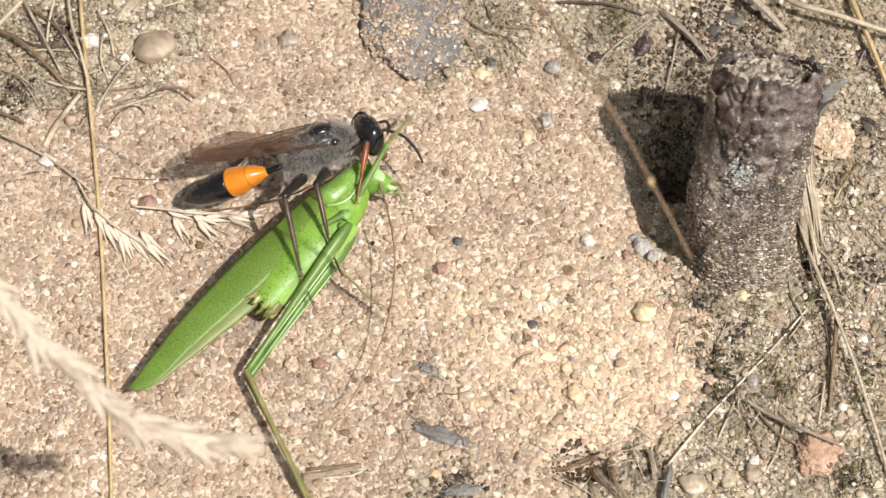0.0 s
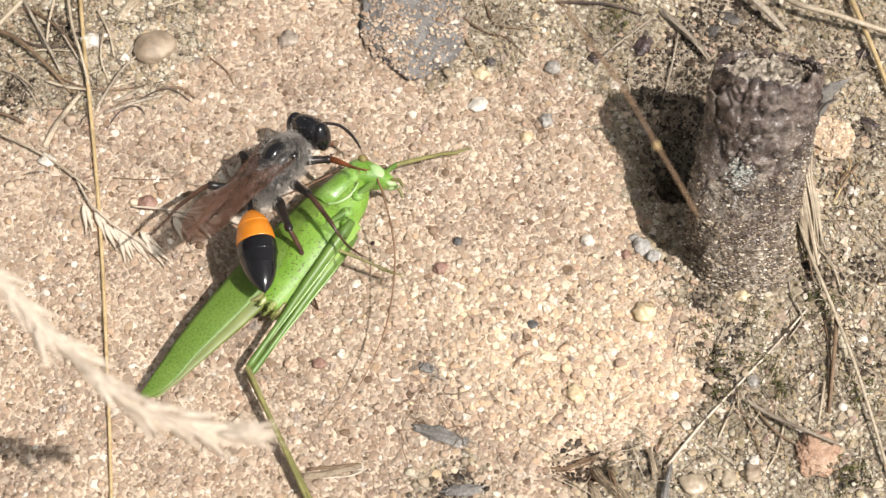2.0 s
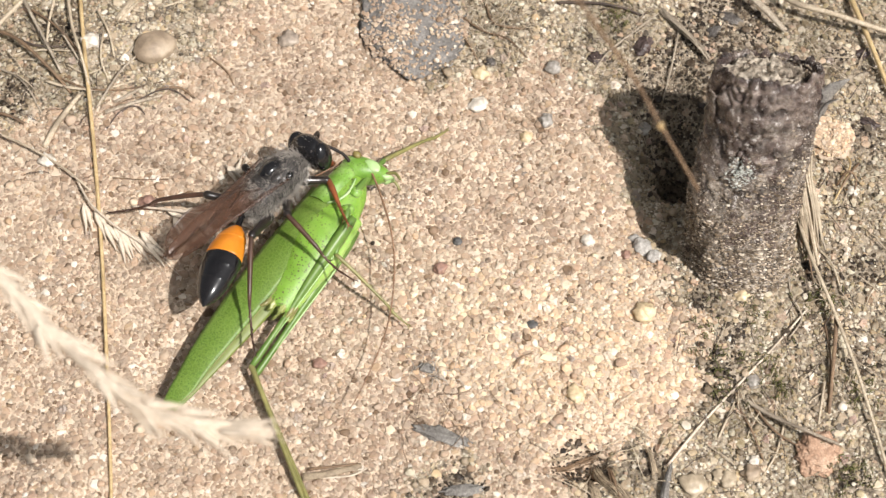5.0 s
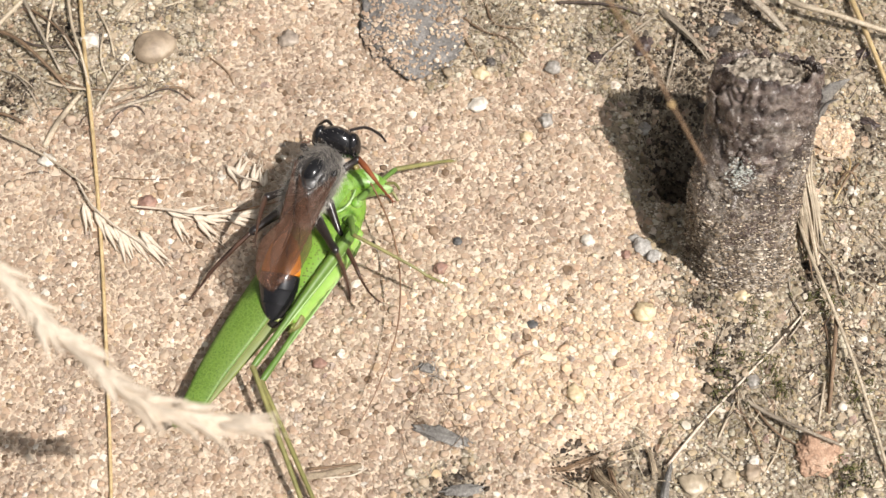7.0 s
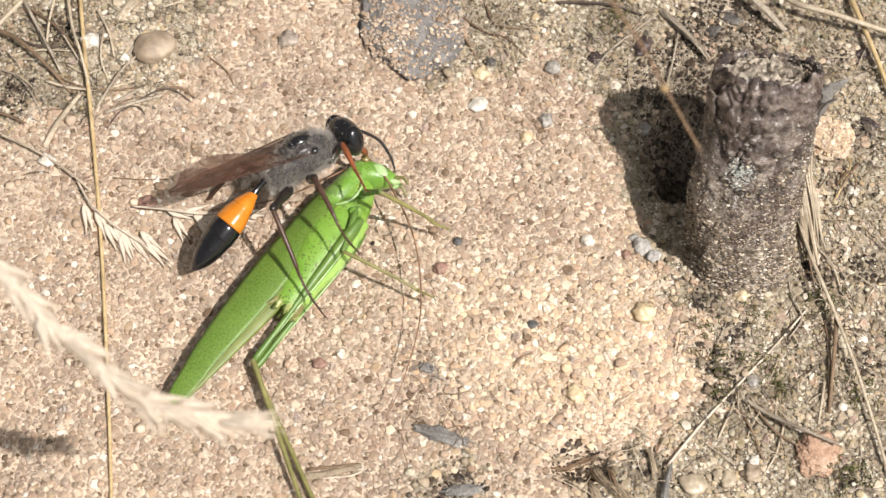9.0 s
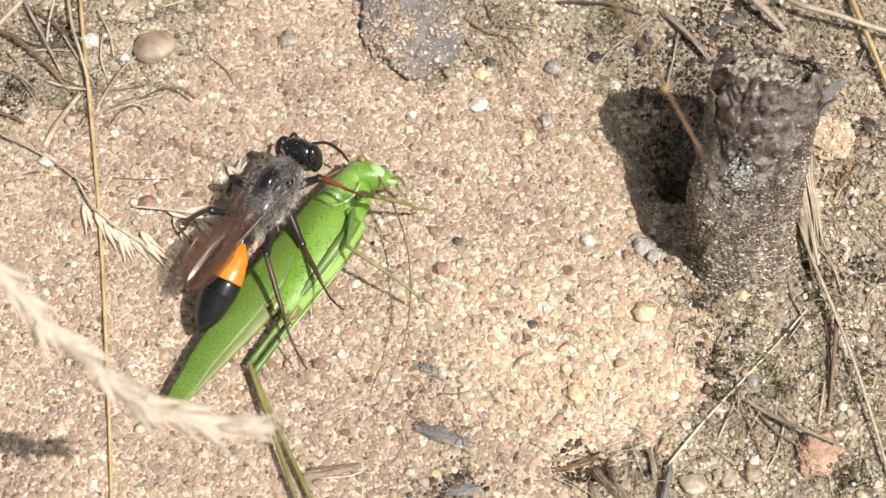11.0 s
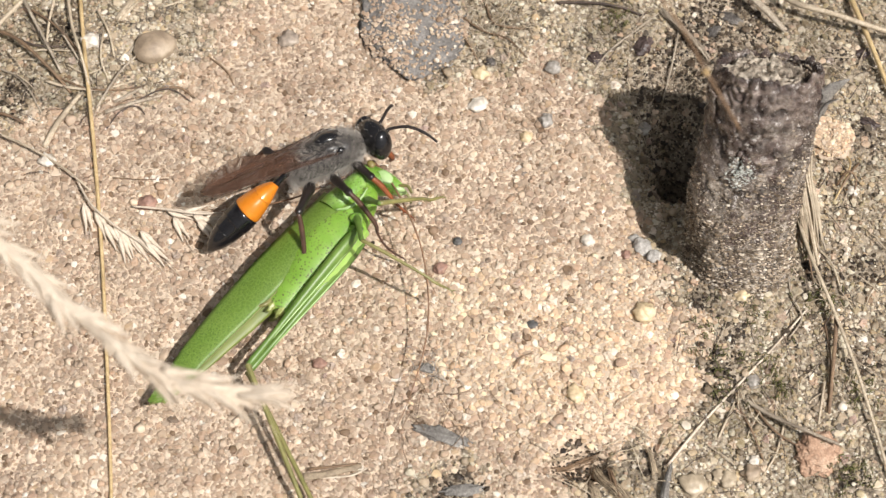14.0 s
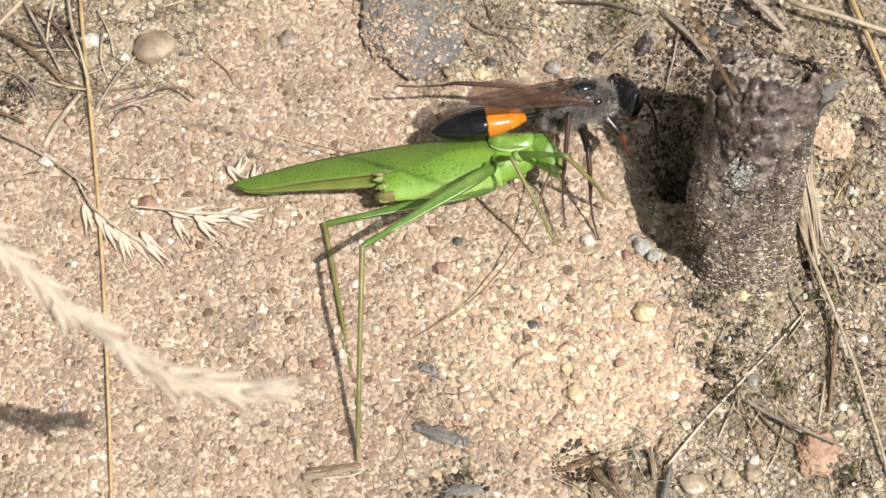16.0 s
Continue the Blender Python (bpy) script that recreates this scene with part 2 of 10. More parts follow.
M_LICHEN = stone_mat("pale_lichen", (0.36, 0.38, 0.34), (0.55, 0.57, 0.52), (0.72, 0.73, 0.68), 900, 0.8)
M_CHIP = stone_mat("dark_bark_chip", (0.035, 0.024, 0.021), (0.075, 0.052, 0.046), (0.15, 0.11, 0.10), 700, 0.35)
M_HONEY = stone_mat("honey_quartz", (0.36, 0.285, 0.195), (0.47, 0.385, 0.275), (0.58, 0.49, 0.37), 200, 0.35)
M_BLACK = shell_mat("black_cuticle", (0.006, 0.006, 0.007), (0.012, 0.011, 0.012), 0.17, 900, 0.6, 0.012)
M_THORAX = shell_mat("grey_haired_cuticle", (0.022, 0.020, 0.019), (0.060, 0.054, 0.05), 0.35, 700, 0.5, 0.08)
M_HAIR = shell_mat("silver_hair", (0.42, 0.38, 0.335), (0.63, 0.58, 0.52), 0.6)
M_ORANGE = shell_mat("orange_cuticle", (0.55, 0.165, 0.012), (0.72, 0.25, 0.022), 0.27, 420, 0.55, 0.03)
M_RUST = shell_mat("rust_cuticle", (0.11, 0.035, 0.015), (0.28, 0.085, 0.03), 0.35, 600)
M_LEGDARK = shell_mat("black_leg", (0.010, 0.009, 0.009), (0.028, 0.020, 0.017), 0.28, 900)
M_ANTENNA = shell_mat("dull_black_cuticle", (0.010, 0.009, 0.009), (0.028, 0.020, 0.017), 0.6, 900, 0.3)
M_VEIN = shell_mat("brown_vein", (0.030, 0.015, 0.010), (0.065, 0.034, 0.022), 0.4, 900)
M_TARSUS = shell_mat("brown_tarsus", (0.035, 0.018, 0.012), (0.085, 0.042, 0.026), 0.4, 900)
M_TEGMEN, M_BELLY, M_WING = tegmen_mat(), belly_mat(), wing_mat()
M_KHEAD = head_mat()
M_KLEG = shell_mat("green_leg", (0.070, 0.140, 0.022), (0.150, 0.245, 0.050), 0.40, 420)
M_KOLIVE = shell_mat("olive_leg", (0.13, 0.125, 0.04), (0.27, 0.245, 0.09), 0.4, 420)
M_KPALE = shell_mat("cream_cuticle", (0.24, 0.40, 0.12), (0.42, 0.56, 0.28), 0.32, 500)
M_KLOBE = shell_mat("yellowish_tissue", (0.15, 0.20, 0.045), (0.34, 0.36, 0.12), 0.4, 900)
M_KHIND = shell_mat("pale_membrane", (0.11, 0.145, 0.020), (0.17, 0.20, 0.040), 0.5, 300)
M_KBROWN = shell_mat("brown_feeler", (0.16, 0.085, 0.045), (0.28, 0.16, 0.09), 0.5, 600)
M_RED = shell_mat("brownish_eye", (0.13, 0.09, 0.03), (0.24, 0.20, 0.07), 0.2, 900)


# ---- mesh builders ----
def part(name, bm, material, parent=None, label="", smooth=True, matrix=None):
    me = bpy.data.meshes.new(name)
    if smooth:
        for f in bm.faces:
            f.smooth = True
    for v in bm.verts:
        v.co *= MM
    bm.to_mesh(me)
    bm.free()
    me.materials.append(material)
    ob = new(name, me)
    if parent is not None:
        ob.parent = parent
    if matrix is not None:
        ob.matrix_basis = matrix
    if label:
        tagged(ob, label)
    return ob


def at(x, y, z, rx=0, ry=0, rz=0):
    return pose(x * MM, y * MM, z * MM, rx, ry, rz)


def loft(rings, bm=None, close=True):
    """Skin over rings, each a list of equally many points."""
    bm = bm or bmesh.new()
    rows = [[bm.verts.new(p) for p in ring] for ring in rings]
    n = len(rows[0])
    for a, b in zip(rows, rows[1:]):
        for i in range(n):
            j = (i + 1) % n
            bm.faces.new((a[i], a[j], b[j], b[i]))
    if close:
        bm.faces.new(rows[0][::-1])
        bm.faces.new(rows[-1])
    bmesh.ops.recalc_face_normals(bm, faces=bm.faces)
    return bm


def smooth_rows(rows, steps):
    """Catmull-Rom through rows of numbers."""
    rows = [np.array(r, float) for r in rows]
    out = []
    for i in range(len(rows) - 1):
        p0, p1, p2, p3 = rows[max(i - 1, 0)], rows[i], rows[i + 1], rows[min(i + 2, len(rows) - 1)]
        for k in range(steps):
            u = k / steps
            out.append(0.5 * (2 * p1 + (p2 - p0) * u + (2 * p0 - 5 * p1 + 4 * p2 - p3) * u * u + (3 * p1 - p0 - 3 * p2 + p3) * u ** 3))
    out.append(rows[-1])
    return out


def body(rows, steps=4, n=20, wobble=0.0, power=1.0, bm=None):
    """A body along X: rows of x, centre y, centre z, half width, half height."""
    rings = []
    for x, cy, cz, ry, rz in smooth_rows(rows, steps):
        ring = []
        for i in range(n):
            a = 2 * math.pi * i / n
            c, s = math.cos(a), math.sin(a)
            c, s = math.copysign(abs(c) ** power, c), math.copysign(abs(s) ** power, s)
            k = 1 + (wobble * noise.noise(Vector((x * 0.9, c * 2, s * 2))) if wobble else 0)
            ring.append((x, cy + max(ry, 0.01) * c * k, cz + max(rz, 0.01) * s * k))
        rings.append(ring)
    return loft(rings, bm)


def tube(points, radii, sides=8, steps=4, bm=None, flat=1.0):
    """A round stem through points; radii one per point. flat below 1 presses it towards a blade."""
    pts = smooth_rows([(*p, r) for p, r in zip(points, radii)], steps)
    rings, side = [], None
    for i, p in enumerate(pts):
        d = Vector(pts[min(i + 1, len(pts) - 1)][:3]) - Vector(pts[max(i - 1, 0)][:3])
        d.normalize()
        if side is None:
            side = d.cross(Vector((0, 0, 1)))
            if side.length < 0.1:
                side = d.cross(Vector((0, 1, 0)))
        side = (side - d * side.dot(d)).normalized()
        upw = side.cross(d)
        c, r = Vector(p[:3]), max(p[3], 0.01)
        rings.append([c + side * (math.cos(2 * math.pi * k / sides) * r) + upw * (math.sin(2 * math.pi * k / sides) * r * flat) for k in range(sides)])
    return loft(rings, bm)


def rock(rx, ry, rz, seed, rough=0.25, detail=3, sharp=1.0):
    bm = bmesh.new()
    bmesh.ops.create_icosphere(bm, subdivisions=detail, radius=1.0)
    off = Vector((seed * 7.3, seed * 3.1, seed * 1.7))
    for v in bm.verts:
        d = v.co.normalized()
        k = 1 + rough * noise.noise(d * 1.3 * sharp + off) + rough * 0.45 * noise.noise(d * 3.4 * sharp + off) + rough * 0.28 * noise.noise(d * 9 + off) + rough * 0.16 * noise.noise(d * 22 + off)
        v.co = Vector((d.x * rx, d.y * ry, d.z * rz)) * k
    return bm


# ---- the ground ----
# Right edge drawn in beside the stub, so darker soil deepens its shade.
CLEAN = np.array([(-58.33, 14.07), (-44.90, 15.87), (-37.60, 17.70), (-28.43, 20.64), (-25.65, 27.39), (-23.65, 39.07), (-9.36, 39.07), (-8.48, 25.88), (-1.50, 20.64), (4.14, 21.38), (9.85, 24.75),
                  (14.57, 23.99), (17.43, 15.87), (20.12, 6.27), (22.91, -2.64), (27.08, -9.91), (27.72, -15.70), (23.26, -21.34), (19.17, -23.19), (14.57, -24.11), (12.86, -33.99), (5.90, -33.99),
                  (4.75, -27.21), (-1.08, -23.19), (-2.38, -25.52), (-1.78, -33.99), (-52.55, -33.99)])
DUG = np.array([(-1.42, -7.95), (4.50, -6.63), (12.83, -4.64), (21.68, -5.97), (27.08, -9.91), (27.72, -15.70), (23.26, -21.34), (14.02, -23.50), (6.65, -20.72), (2.09, -16.33)])
rng = np.random.default_rng(11)
WAVES = [(rng.uniform(0, 6.28), k, rng.uniform(0, 6.28)) for k in (0.09, 0.14, 0.23, 0.35, 0.52, 0.8, 1.25, 1.9)]
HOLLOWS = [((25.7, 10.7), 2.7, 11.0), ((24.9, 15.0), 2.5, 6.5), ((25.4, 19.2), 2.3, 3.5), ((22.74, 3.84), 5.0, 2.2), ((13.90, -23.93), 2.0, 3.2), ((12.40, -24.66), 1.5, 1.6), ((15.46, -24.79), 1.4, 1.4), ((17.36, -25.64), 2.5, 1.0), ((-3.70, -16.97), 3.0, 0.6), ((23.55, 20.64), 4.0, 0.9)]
MOUNDS = [((30.02, -5.31), 6.0, 1.6), ((12.98, -20.23), 4.0, 0.5), ((-13.72, 9.78), 14.0, 0.4), ((18.53, -10.56), 8.0, 0.9), ((5.42, -28.06), 6.0, 1.0), ((-40.25, 27.39), 9.0, 1.0)]

# Hollows by the torn wood, their depth darkened with the same black grains.
PITS = [((13.90, -23.93), 2.2), ((12.28, -24.66), 1.7), ((15.58, -24.79), 1.5), ((20.88, -23.19), 1.0)]
# Dark humus spots; those left of the stub paint its cast shade darker.
HUMUS_AND_SHADE = [((32.22, 28.92), 4.6, 1.3), ((28.86, 25.88), 3.0, 1.0), ((34.61, 26.63), 2.5, 0.8), ((26.79, 16.97), 5.2, 1.0), ((24.21, 21.38), 4.0, 0.9), ((27.05, 10.49), 4.0, 1.0), ((27.88, -13.15), 2.2, 0.9), ((28.73, -16.33), 2.0, 0.8), ((26.96, -6.96), 2.0, 0.8),
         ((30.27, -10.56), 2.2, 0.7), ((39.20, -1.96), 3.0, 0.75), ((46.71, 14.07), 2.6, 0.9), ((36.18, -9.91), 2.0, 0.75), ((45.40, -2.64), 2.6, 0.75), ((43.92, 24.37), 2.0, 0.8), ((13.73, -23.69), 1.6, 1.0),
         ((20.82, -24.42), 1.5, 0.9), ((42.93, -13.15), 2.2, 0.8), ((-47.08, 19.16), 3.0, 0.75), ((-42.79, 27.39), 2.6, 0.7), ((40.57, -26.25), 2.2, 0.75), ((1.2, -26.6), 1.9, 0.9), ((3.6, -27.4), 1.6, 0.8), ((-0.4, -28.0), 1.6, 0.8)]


def relief(x, y):
    z = np.zeros_like(x)
    for a, k, ph in WAVES:
        z = z + 0.078 / k ** 0.5 * np.sin(k * (x * math.cos(a) + y * math.sin(a)) + ph + 0.7 * np.sin(0.6 * k * (y * math.cos(a) - x * math.sin(a)) + 2 * ph))
    for (cx, cy), r, h in HOLLOWS:
        z = z - h * np.exp(-((x - cx) ** 2 + (y - cy) ** 2) / (r * r))
    for (cx, cy), r, h in MOUNDS:
        z = z + h * np.exp(-((x - cx) ** 2 + (y - cy) ** 2) / (r * r))
    return z


def height(x, y):
    return float(relief(np.array([x]), np.array([y]))[0])


def on_patch(x, y, outline, ragged=0.7):
    """Which points lie on a patch; its border is ragged."""
    jx = x + 1.3 * np.sin(0.9 * y + 1.0) + 0.7 * np.sin(2.7 * y + x) + rng.normal(0, ragged, x.shape)
    jy = y + 1.3 * np.sin(0.8 * x + 2.0) + 0.7 * np.sin(2.3 * x - y) + rng.normal(0, ragged, x.shape)
    inside = np.zeros(x.shape, bool)
    for (x1, y1), (x2, y2) in zip(outline, np.roll(outline, -1, 0)):
        cross = (y1 > jy) != (y2 > jy)
        inside ^= cross & (jx < (x2 - x1) * (jy - y1) / (y2 - y1 + 1e-9) + x1)
    return inside


def build_ground():
    xs = np.concatenate([-np.geomspace(20000, 66, 14), np.arange(-60, 60.1, 0.6), np.geomspace(66, 20000, 14)])
    ys = np.concatenate([-np.geomspace(20000, 52, 14), np.arange(-46, 48.1, 0.6), np.geomspace(54, 20000, 14)])
    X, Y = np.meshgrid(xs, ys, indexing="ij")
    near = np.clip(1.4 - np.hypot(X / 62, Y / 50) ** 4, 0, 1)
    Z = relief(X, Y) * near + 0.015
    co = np.stack([X, Y, Z], -1).reshape(-1, 3) * MM
    a, b = len(xs), len(ys)
    idx = np.arange(a * b).reshape(a, b)
    quads = np.stack([idx[:-1, :-1], idx[1:, :-1], idx[1:, 1:], idx[:-1, 1:]], -1).reshape(-1, 4)
    me = bpy.data.meshes.new("ground")
    me.from_pydata(co.tolist(), [], quads.tolist())
    me.polygons.foreach_set("use_smooth", [True] * len(me.polygons))
    me.materials.append(M_GROUND)
    me.materials.append(M_DARKSOIL)
    mid = co[quads].mean(1) / MM
    me.polygons.foreach_set("material_index", (~on_patch(mid[:, 0], mid[:, 1], CLEAN, 0.5) & (np.abs(mid[:, 0]) < 60) & (np.abs(mid[:, 1]) < 48)).astype(np.int32))
    return tagged(new("ground", me), "sandy heath ground, bare and dry", "ground", kind="structure")


ground = build_ground()

ICO = bmesh.new()
bmesh.ops.create_icosphere(ICO, subdivisions=1, radius=1.0)
ICO_V = np.array([v.co[:] for v in ICO.verts])
ICO_F = np.array([[v.index for v in f.verts] for f in ICO.faces])
ICO.free()


def grains(name, x, y, size, material, label, lift=0.25):
    """Many small rounded grains in one mesh."""
    n = len(x)
    z = relief(x, y) + size * lift * rng.normal(0.35, 0.65, n)
    q = rng.normal(size=(n, 4))
    q /= np.linalg.norm(q, axis=1)[:, None]
    w, i, j, k = q.T
    R = np.stack([1 - 2 * (j * j + k * k), 2 * (i * j - k * w), 2 * (i * k + j * w), 2 * (i * j + k * w), 1 - 2 * (i * i + k * k), 2 * (j * k - i * w),
                  2 * (i * k - j * w), 2 * (j * k + i * w), 1 - 2 * (i * i + j * j)], -1).reshape(n, 3, 3)
    v = ICO_V[None] * (1 + rng.normal(0, 0.14, (n, len(ICO_V), 1)))
    v = v * (size[:, None] * rng.uniform(0.68, 1.18, (n, 3)))[:, None, :]
    v = np.einsum("nij,nvj->nvi", R, v) * np.array([1.0, 1.0, 0.30]) + np.stack([x, y, z], -1)[:, None, :]
    faces = (ICO_F[None] + (np.arange(n) * len(ICO_V))[:, None, None]).reshape(-1, 3)
    me = bpy.data.meshes.new(name)
    me.vertices.add(n * len(ICO_V))
    me.vertices.foreach_set("co", (v * MM).astype(np.float32).ravel())
    me.loops.add(faces.size)
    me.loops.foreach_set("vertex_index", faces.astype(np.int32).ravel())
    me.polygons.add(len(faces))
    me.polygons.foreach_set("loop_start", np.arange(0, faces.size, 3, dtype=np.int32))
    me.polygons.foreach_set("use_smooth", np.repeat(rng.uniform(0, 1, n) < 0.25, len(ICO_F)))
    me.update()
    me.materials.append(material)
    return tagged(new(name, me), label, "sand", kind="stuff")


def scatter_sand():
    gx, gy = np.meshgrid(np.arange(-53, 53, 0.30), np.arange(-36, 41, 0.30), indexing="ij")
    keep = np.abs(gx) < 51 + gy * 0.11
    gx, gy = gx[keep], gy[keep]
    gx = gx + rng.uniform(-0.21, 0.21, gx.shape)
    gy = gy + rng.uniform(-0.21, 0.21, gy.shape)
    clean = on_patch(gx, gy, CLEAN)
    fresh = clean & on_patch(gx, gy, DUG, 4.5)
    pit = sum(np.exp(-((gx - cx) ** 2 + (gy - cy) ** 2) / (r * r)) for (cx, cy), r in PITS) + rng.normal(0, 0.14, gx.shape) > 0.5
    clean &= ~(fresh | pit)
    fresh &= ~pit
    r = np.clip(rng.lognormal(math.log(0.236), 0.38, gx.shape), 0.12, 0.62)
    grains("sand", gx[clean], gy[clean], r[clean], M_SAND, "loose tan quartz sand grains, sunlit", 0.2)
    grains("dug_sand", gx[fresh], gy[fresh], r[fresh], M_FRESH, "freshly dug pale yellowish sand grains", 0.2)
    # Dark grains: real humus, plus shade put into colour by the stub and pits.
    humus_shade = ~(clean | fresh) & (pit | (sum(h * np.exp(-((gx - cx) ** 2 + (gy - cy) ** 2) / (r * r)) for (cx, cy), r, h in HUMUS_AND_SHADE) + rng.normal(0, 0.16, gx.shape) > 0.5))
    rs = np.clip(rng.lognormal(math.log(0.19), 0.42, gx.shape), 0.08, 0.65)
    soil = ~(clean | fresh | humus_shade)
    grains("humus_shade", gx[humus_shade], gy[humus_shade], rs[humus_shade] * 0.95, M_HUMUS_SHADE, "black crumbly humus between sand grains, also painted shade beside the stub", 0.6)
    grains("gritty_soil", gx[soil], gy[soil], rs[soil], M_SOIL, "greyish humus-stained sand with grit", 0.45)
    fx, fy = rng.uniform(-53, 53, 75000), rng.uniform(-36, 41, 75000)
    fine = ~on_patch(fx, fy, CLEAN) & (np.abs(fx) < 51 + fy * 0.11)
    fx, fy = fx[fine], fy[fine]
    grains("fine_grit", fx, fy, np.clip(rng.lognormal(math.log(0.10), 0.35, fx.shape), 0.05, 0.3), M_SOIL, "fine pale grit over humus-stained soil", 1.6)
    bx, by = rng.uniform(-52, 52, 2600), rng.uniform(-36, 40, 2600)
    big = np.clip(rng.lognormal(math.log(0.34), 0.25, 2600), 0.26, 0.72)
    grains("coarse_sand", bx, by, big, M_SAND, "coarser quartz grains lying on the sand", 0.3)


scatter_sand()


# ---- stones, chips and the stub ----
def stone(name, label, category, where, dims, material, seed, rz=0.0, rough=0.25, sink=0.35, detail=3, sharp=1.0, group=""):
    x, y = where
    ob = part(name, rock(*dims, seed, rough, detail, sharp), material, None, "", True, at(x, y, height(x, y) + dims[2] * (1 - 2 * sink), 0, 0, rz))
    return tagged(ob, label, category, group)


stone("dark_stone", "dark grey flat stone half covered with sand", "stone", (-3.55, 29.6), (5.6, 7.9, 1.25), M_STONE, 4, 12, 0.30, 0.36, 5, 1.2)
stone("tan_pebble", "smooth tan river pebble with a pale side", "pebble", (-32.22, 24.90), (2.4, 2.0, 1.2), M_TANSTONE, 2, 28, 0.14, 0.33, 4)
stone("brick_chip", "flat terracotta brick chip on gritty soil", "stone chip", (37.75, -23.38), (2.1, 2.3, 0.8), M_BRICK, 9, -35, 0.36, 0.3, 5, 1.8)


def pebble(lab, where, dims, mat, seed, rz):
    return stone("pebble", lab, "pebble", where, dims, mat, seed, rz, 0.42, 0.3, 3, 1.2, "small pebbles")


pebble("small white quartz pebble on sand", (3.86, 18.28), (1.15, 0.85, 0.75), M_WHITE, 1, 20)
pebble("small white quartz pebble on sand", (-42.87, 10.49), (0.95, 0.8, 0.7), M_WHITE, 2, 0)
pebble("round cream quartz pebble", (9.14, 14.07), (0.7, 0.7, 0.55), M_CREAM, 3, 0)
pebble("cream quartz pebble on sand", (20.88, -8.02), (1.15, 1.2, 0.8), M_CREAM, 4, 40)
pebble("pale grey quartz pebble", (12.26, 22.72), (0.85, 0.8, 0.7), M_GREYQ, 5, 0)
pebble("pale grey quartz pebble", (11.35, 16.02), (0.75, 0.75, 0.6), M_GREYQ, 6, 0)
pebble("grey rough quartz grain beside the stub", (21.27, 0.61), (1.0, 1.2, 0.7), M_QUARTZ, 7, 30)
pebble("grey rough quartz grain beside the stub", (22.40, -0.75), (0.8, 0.7, 0.6), M_QUARTZ, 41, 60)
pebble("grey rough quartz grain beside the stub", (20.55, 1.98), (0.6, 0.6, 0.5), M_QUARTZ, 42, 0)
pebble("grey-brown translucent stone chip", (-17.31, 26.63), (1.2, 1.0, 0.6), M_DUN, 8, 10)
pebble("grey stone grain on sand", (9.30, -9.13), (0.55, 0.5, 0.4), M_SLATE, 9, 0)
pebble("grey stone grain on sand", (1.56, 0.75), (0.5, 0.45, 0.4), M_SLATE, 10, 0)
pebble("orange quartz pebble beside the dark stone", (4.15, 22.27), (0.95, 0.8, 0.65), M_CREAM, 11, 0)
pebble("honey-coloured translucent pebble in the soil", (25.01, -26.85), (1.35, 1.3, 0.8), M_HONEY, 12, 0)
pebble("white quartz grain in the soil", (31.36, -24.18), (0.55, 0.55, 0.5), M_WHITE, 13, 0)
pebble("pale quartz pebble in the soil", (27.68, -25.76), (0.65, 0.7, 0.5), M_HONEY, 14, 0)
pebble("pale quartz pebble in the soil", (31.79, -15.57), (0.75, 0.8, 0.5), M_GREYQ, 15, 0)
pebble("smooth brown pebble in the soil", (30.99, -25.52), (1.0, 0.8, 0.6), M_TANSTONE, 31, 10)
pebble("creamy quartz pebble in the soil", (28.56, -26.25), (0.9, 0.9, 0.6), M_HONEY, 32, 10)
pebble("white quartz pebble in the soil", (-39.23, 25.73), (1.1, 0.9, 0.7), M_WHITE, 16, 0)
pebble("brown stone chip on sand", (-0.24, -2.50), (0.75, 0.6, 0.5), M_ROSE, 17, 25)
pebble("brown stone chip on sand", (-31.68, 5.43), (1.0, 0.9, 0.6), M_ROSE, 18, 0)
pebble("rosy stone grain on sand", (-12.64, -13.79), (0.7, 0.6, 0.45), M_ROSE, 19, 0)
pebble("white quartz pebble in the soil", (44.06, 6.75), (0.6, 0.55, 0.5), M_WHITE, 20, 0)
pebble("pale quartz pebble at the stub's foot", (31.14, -6.30), (0.75, 0.7, 0.5), M_CREAM, 21, 0)
pebble("cream pebble on sand", (13.52, -17.28), (0.9, 1.0, 0.6), M_CREAM, 22, 0)
pebble("white quartz pebble on sand", (15.40, 1.09), (0.7, 0.65, 0.5), M_WHITE, 23, 0)
pebble("grey pebble in the shade of the stub", (22.09, 16.09), (0.9, 0.8, 0.6), M_GREYQ, 24, 0)
pebble("rosy stone grain beside the stub", (19.41, -0.61), (0.5, 0.55, 0.45), M_ROSE, 25, 0)


def chip(lab, where, dims, mat, seed, rz):
    return stone("debris_chip", lab, "debris", where, dims, mat, seed, rz, 0.38, 0.4, 4, 1.7, "dark chips")


chip("grey weathered wood flake on sand", (0.11, -21.84), (3.1, 0.8, 0.5), M_ASH, 3, -20)
chip("rust-brown bark crumb at the stub's foot", (30.79, -2.50), (1.1, 0.7, 0.5), M_ROSE, 16, 20)
chip("rust-brown bark crumb at the stub's foot", (29.6, -3.4), (1.6, 0.9, 0.6), M_BRICK, 18, 8)
chip("rust-brown bark crumb at the stub's foot", (32.18, -1.42), (0.9, 0.5, 0.5), M_ROSE, 17, -30)
chip("glossy dark brown bark chip on soil", (22.41, 25.88), (1.5, 0.85, 0.5), M_CHIP, 5, 62)
chip("soft grey-brown bark chip on soil", (17.08, 23.92), (0.95, 0.8, 0.35), M_CHIP, 6, 10)
chip("black charcoal crumb on the soil", (5.29, 23.77), (0.6, 0.5, 0.4), M_CHAR, 7, 0)
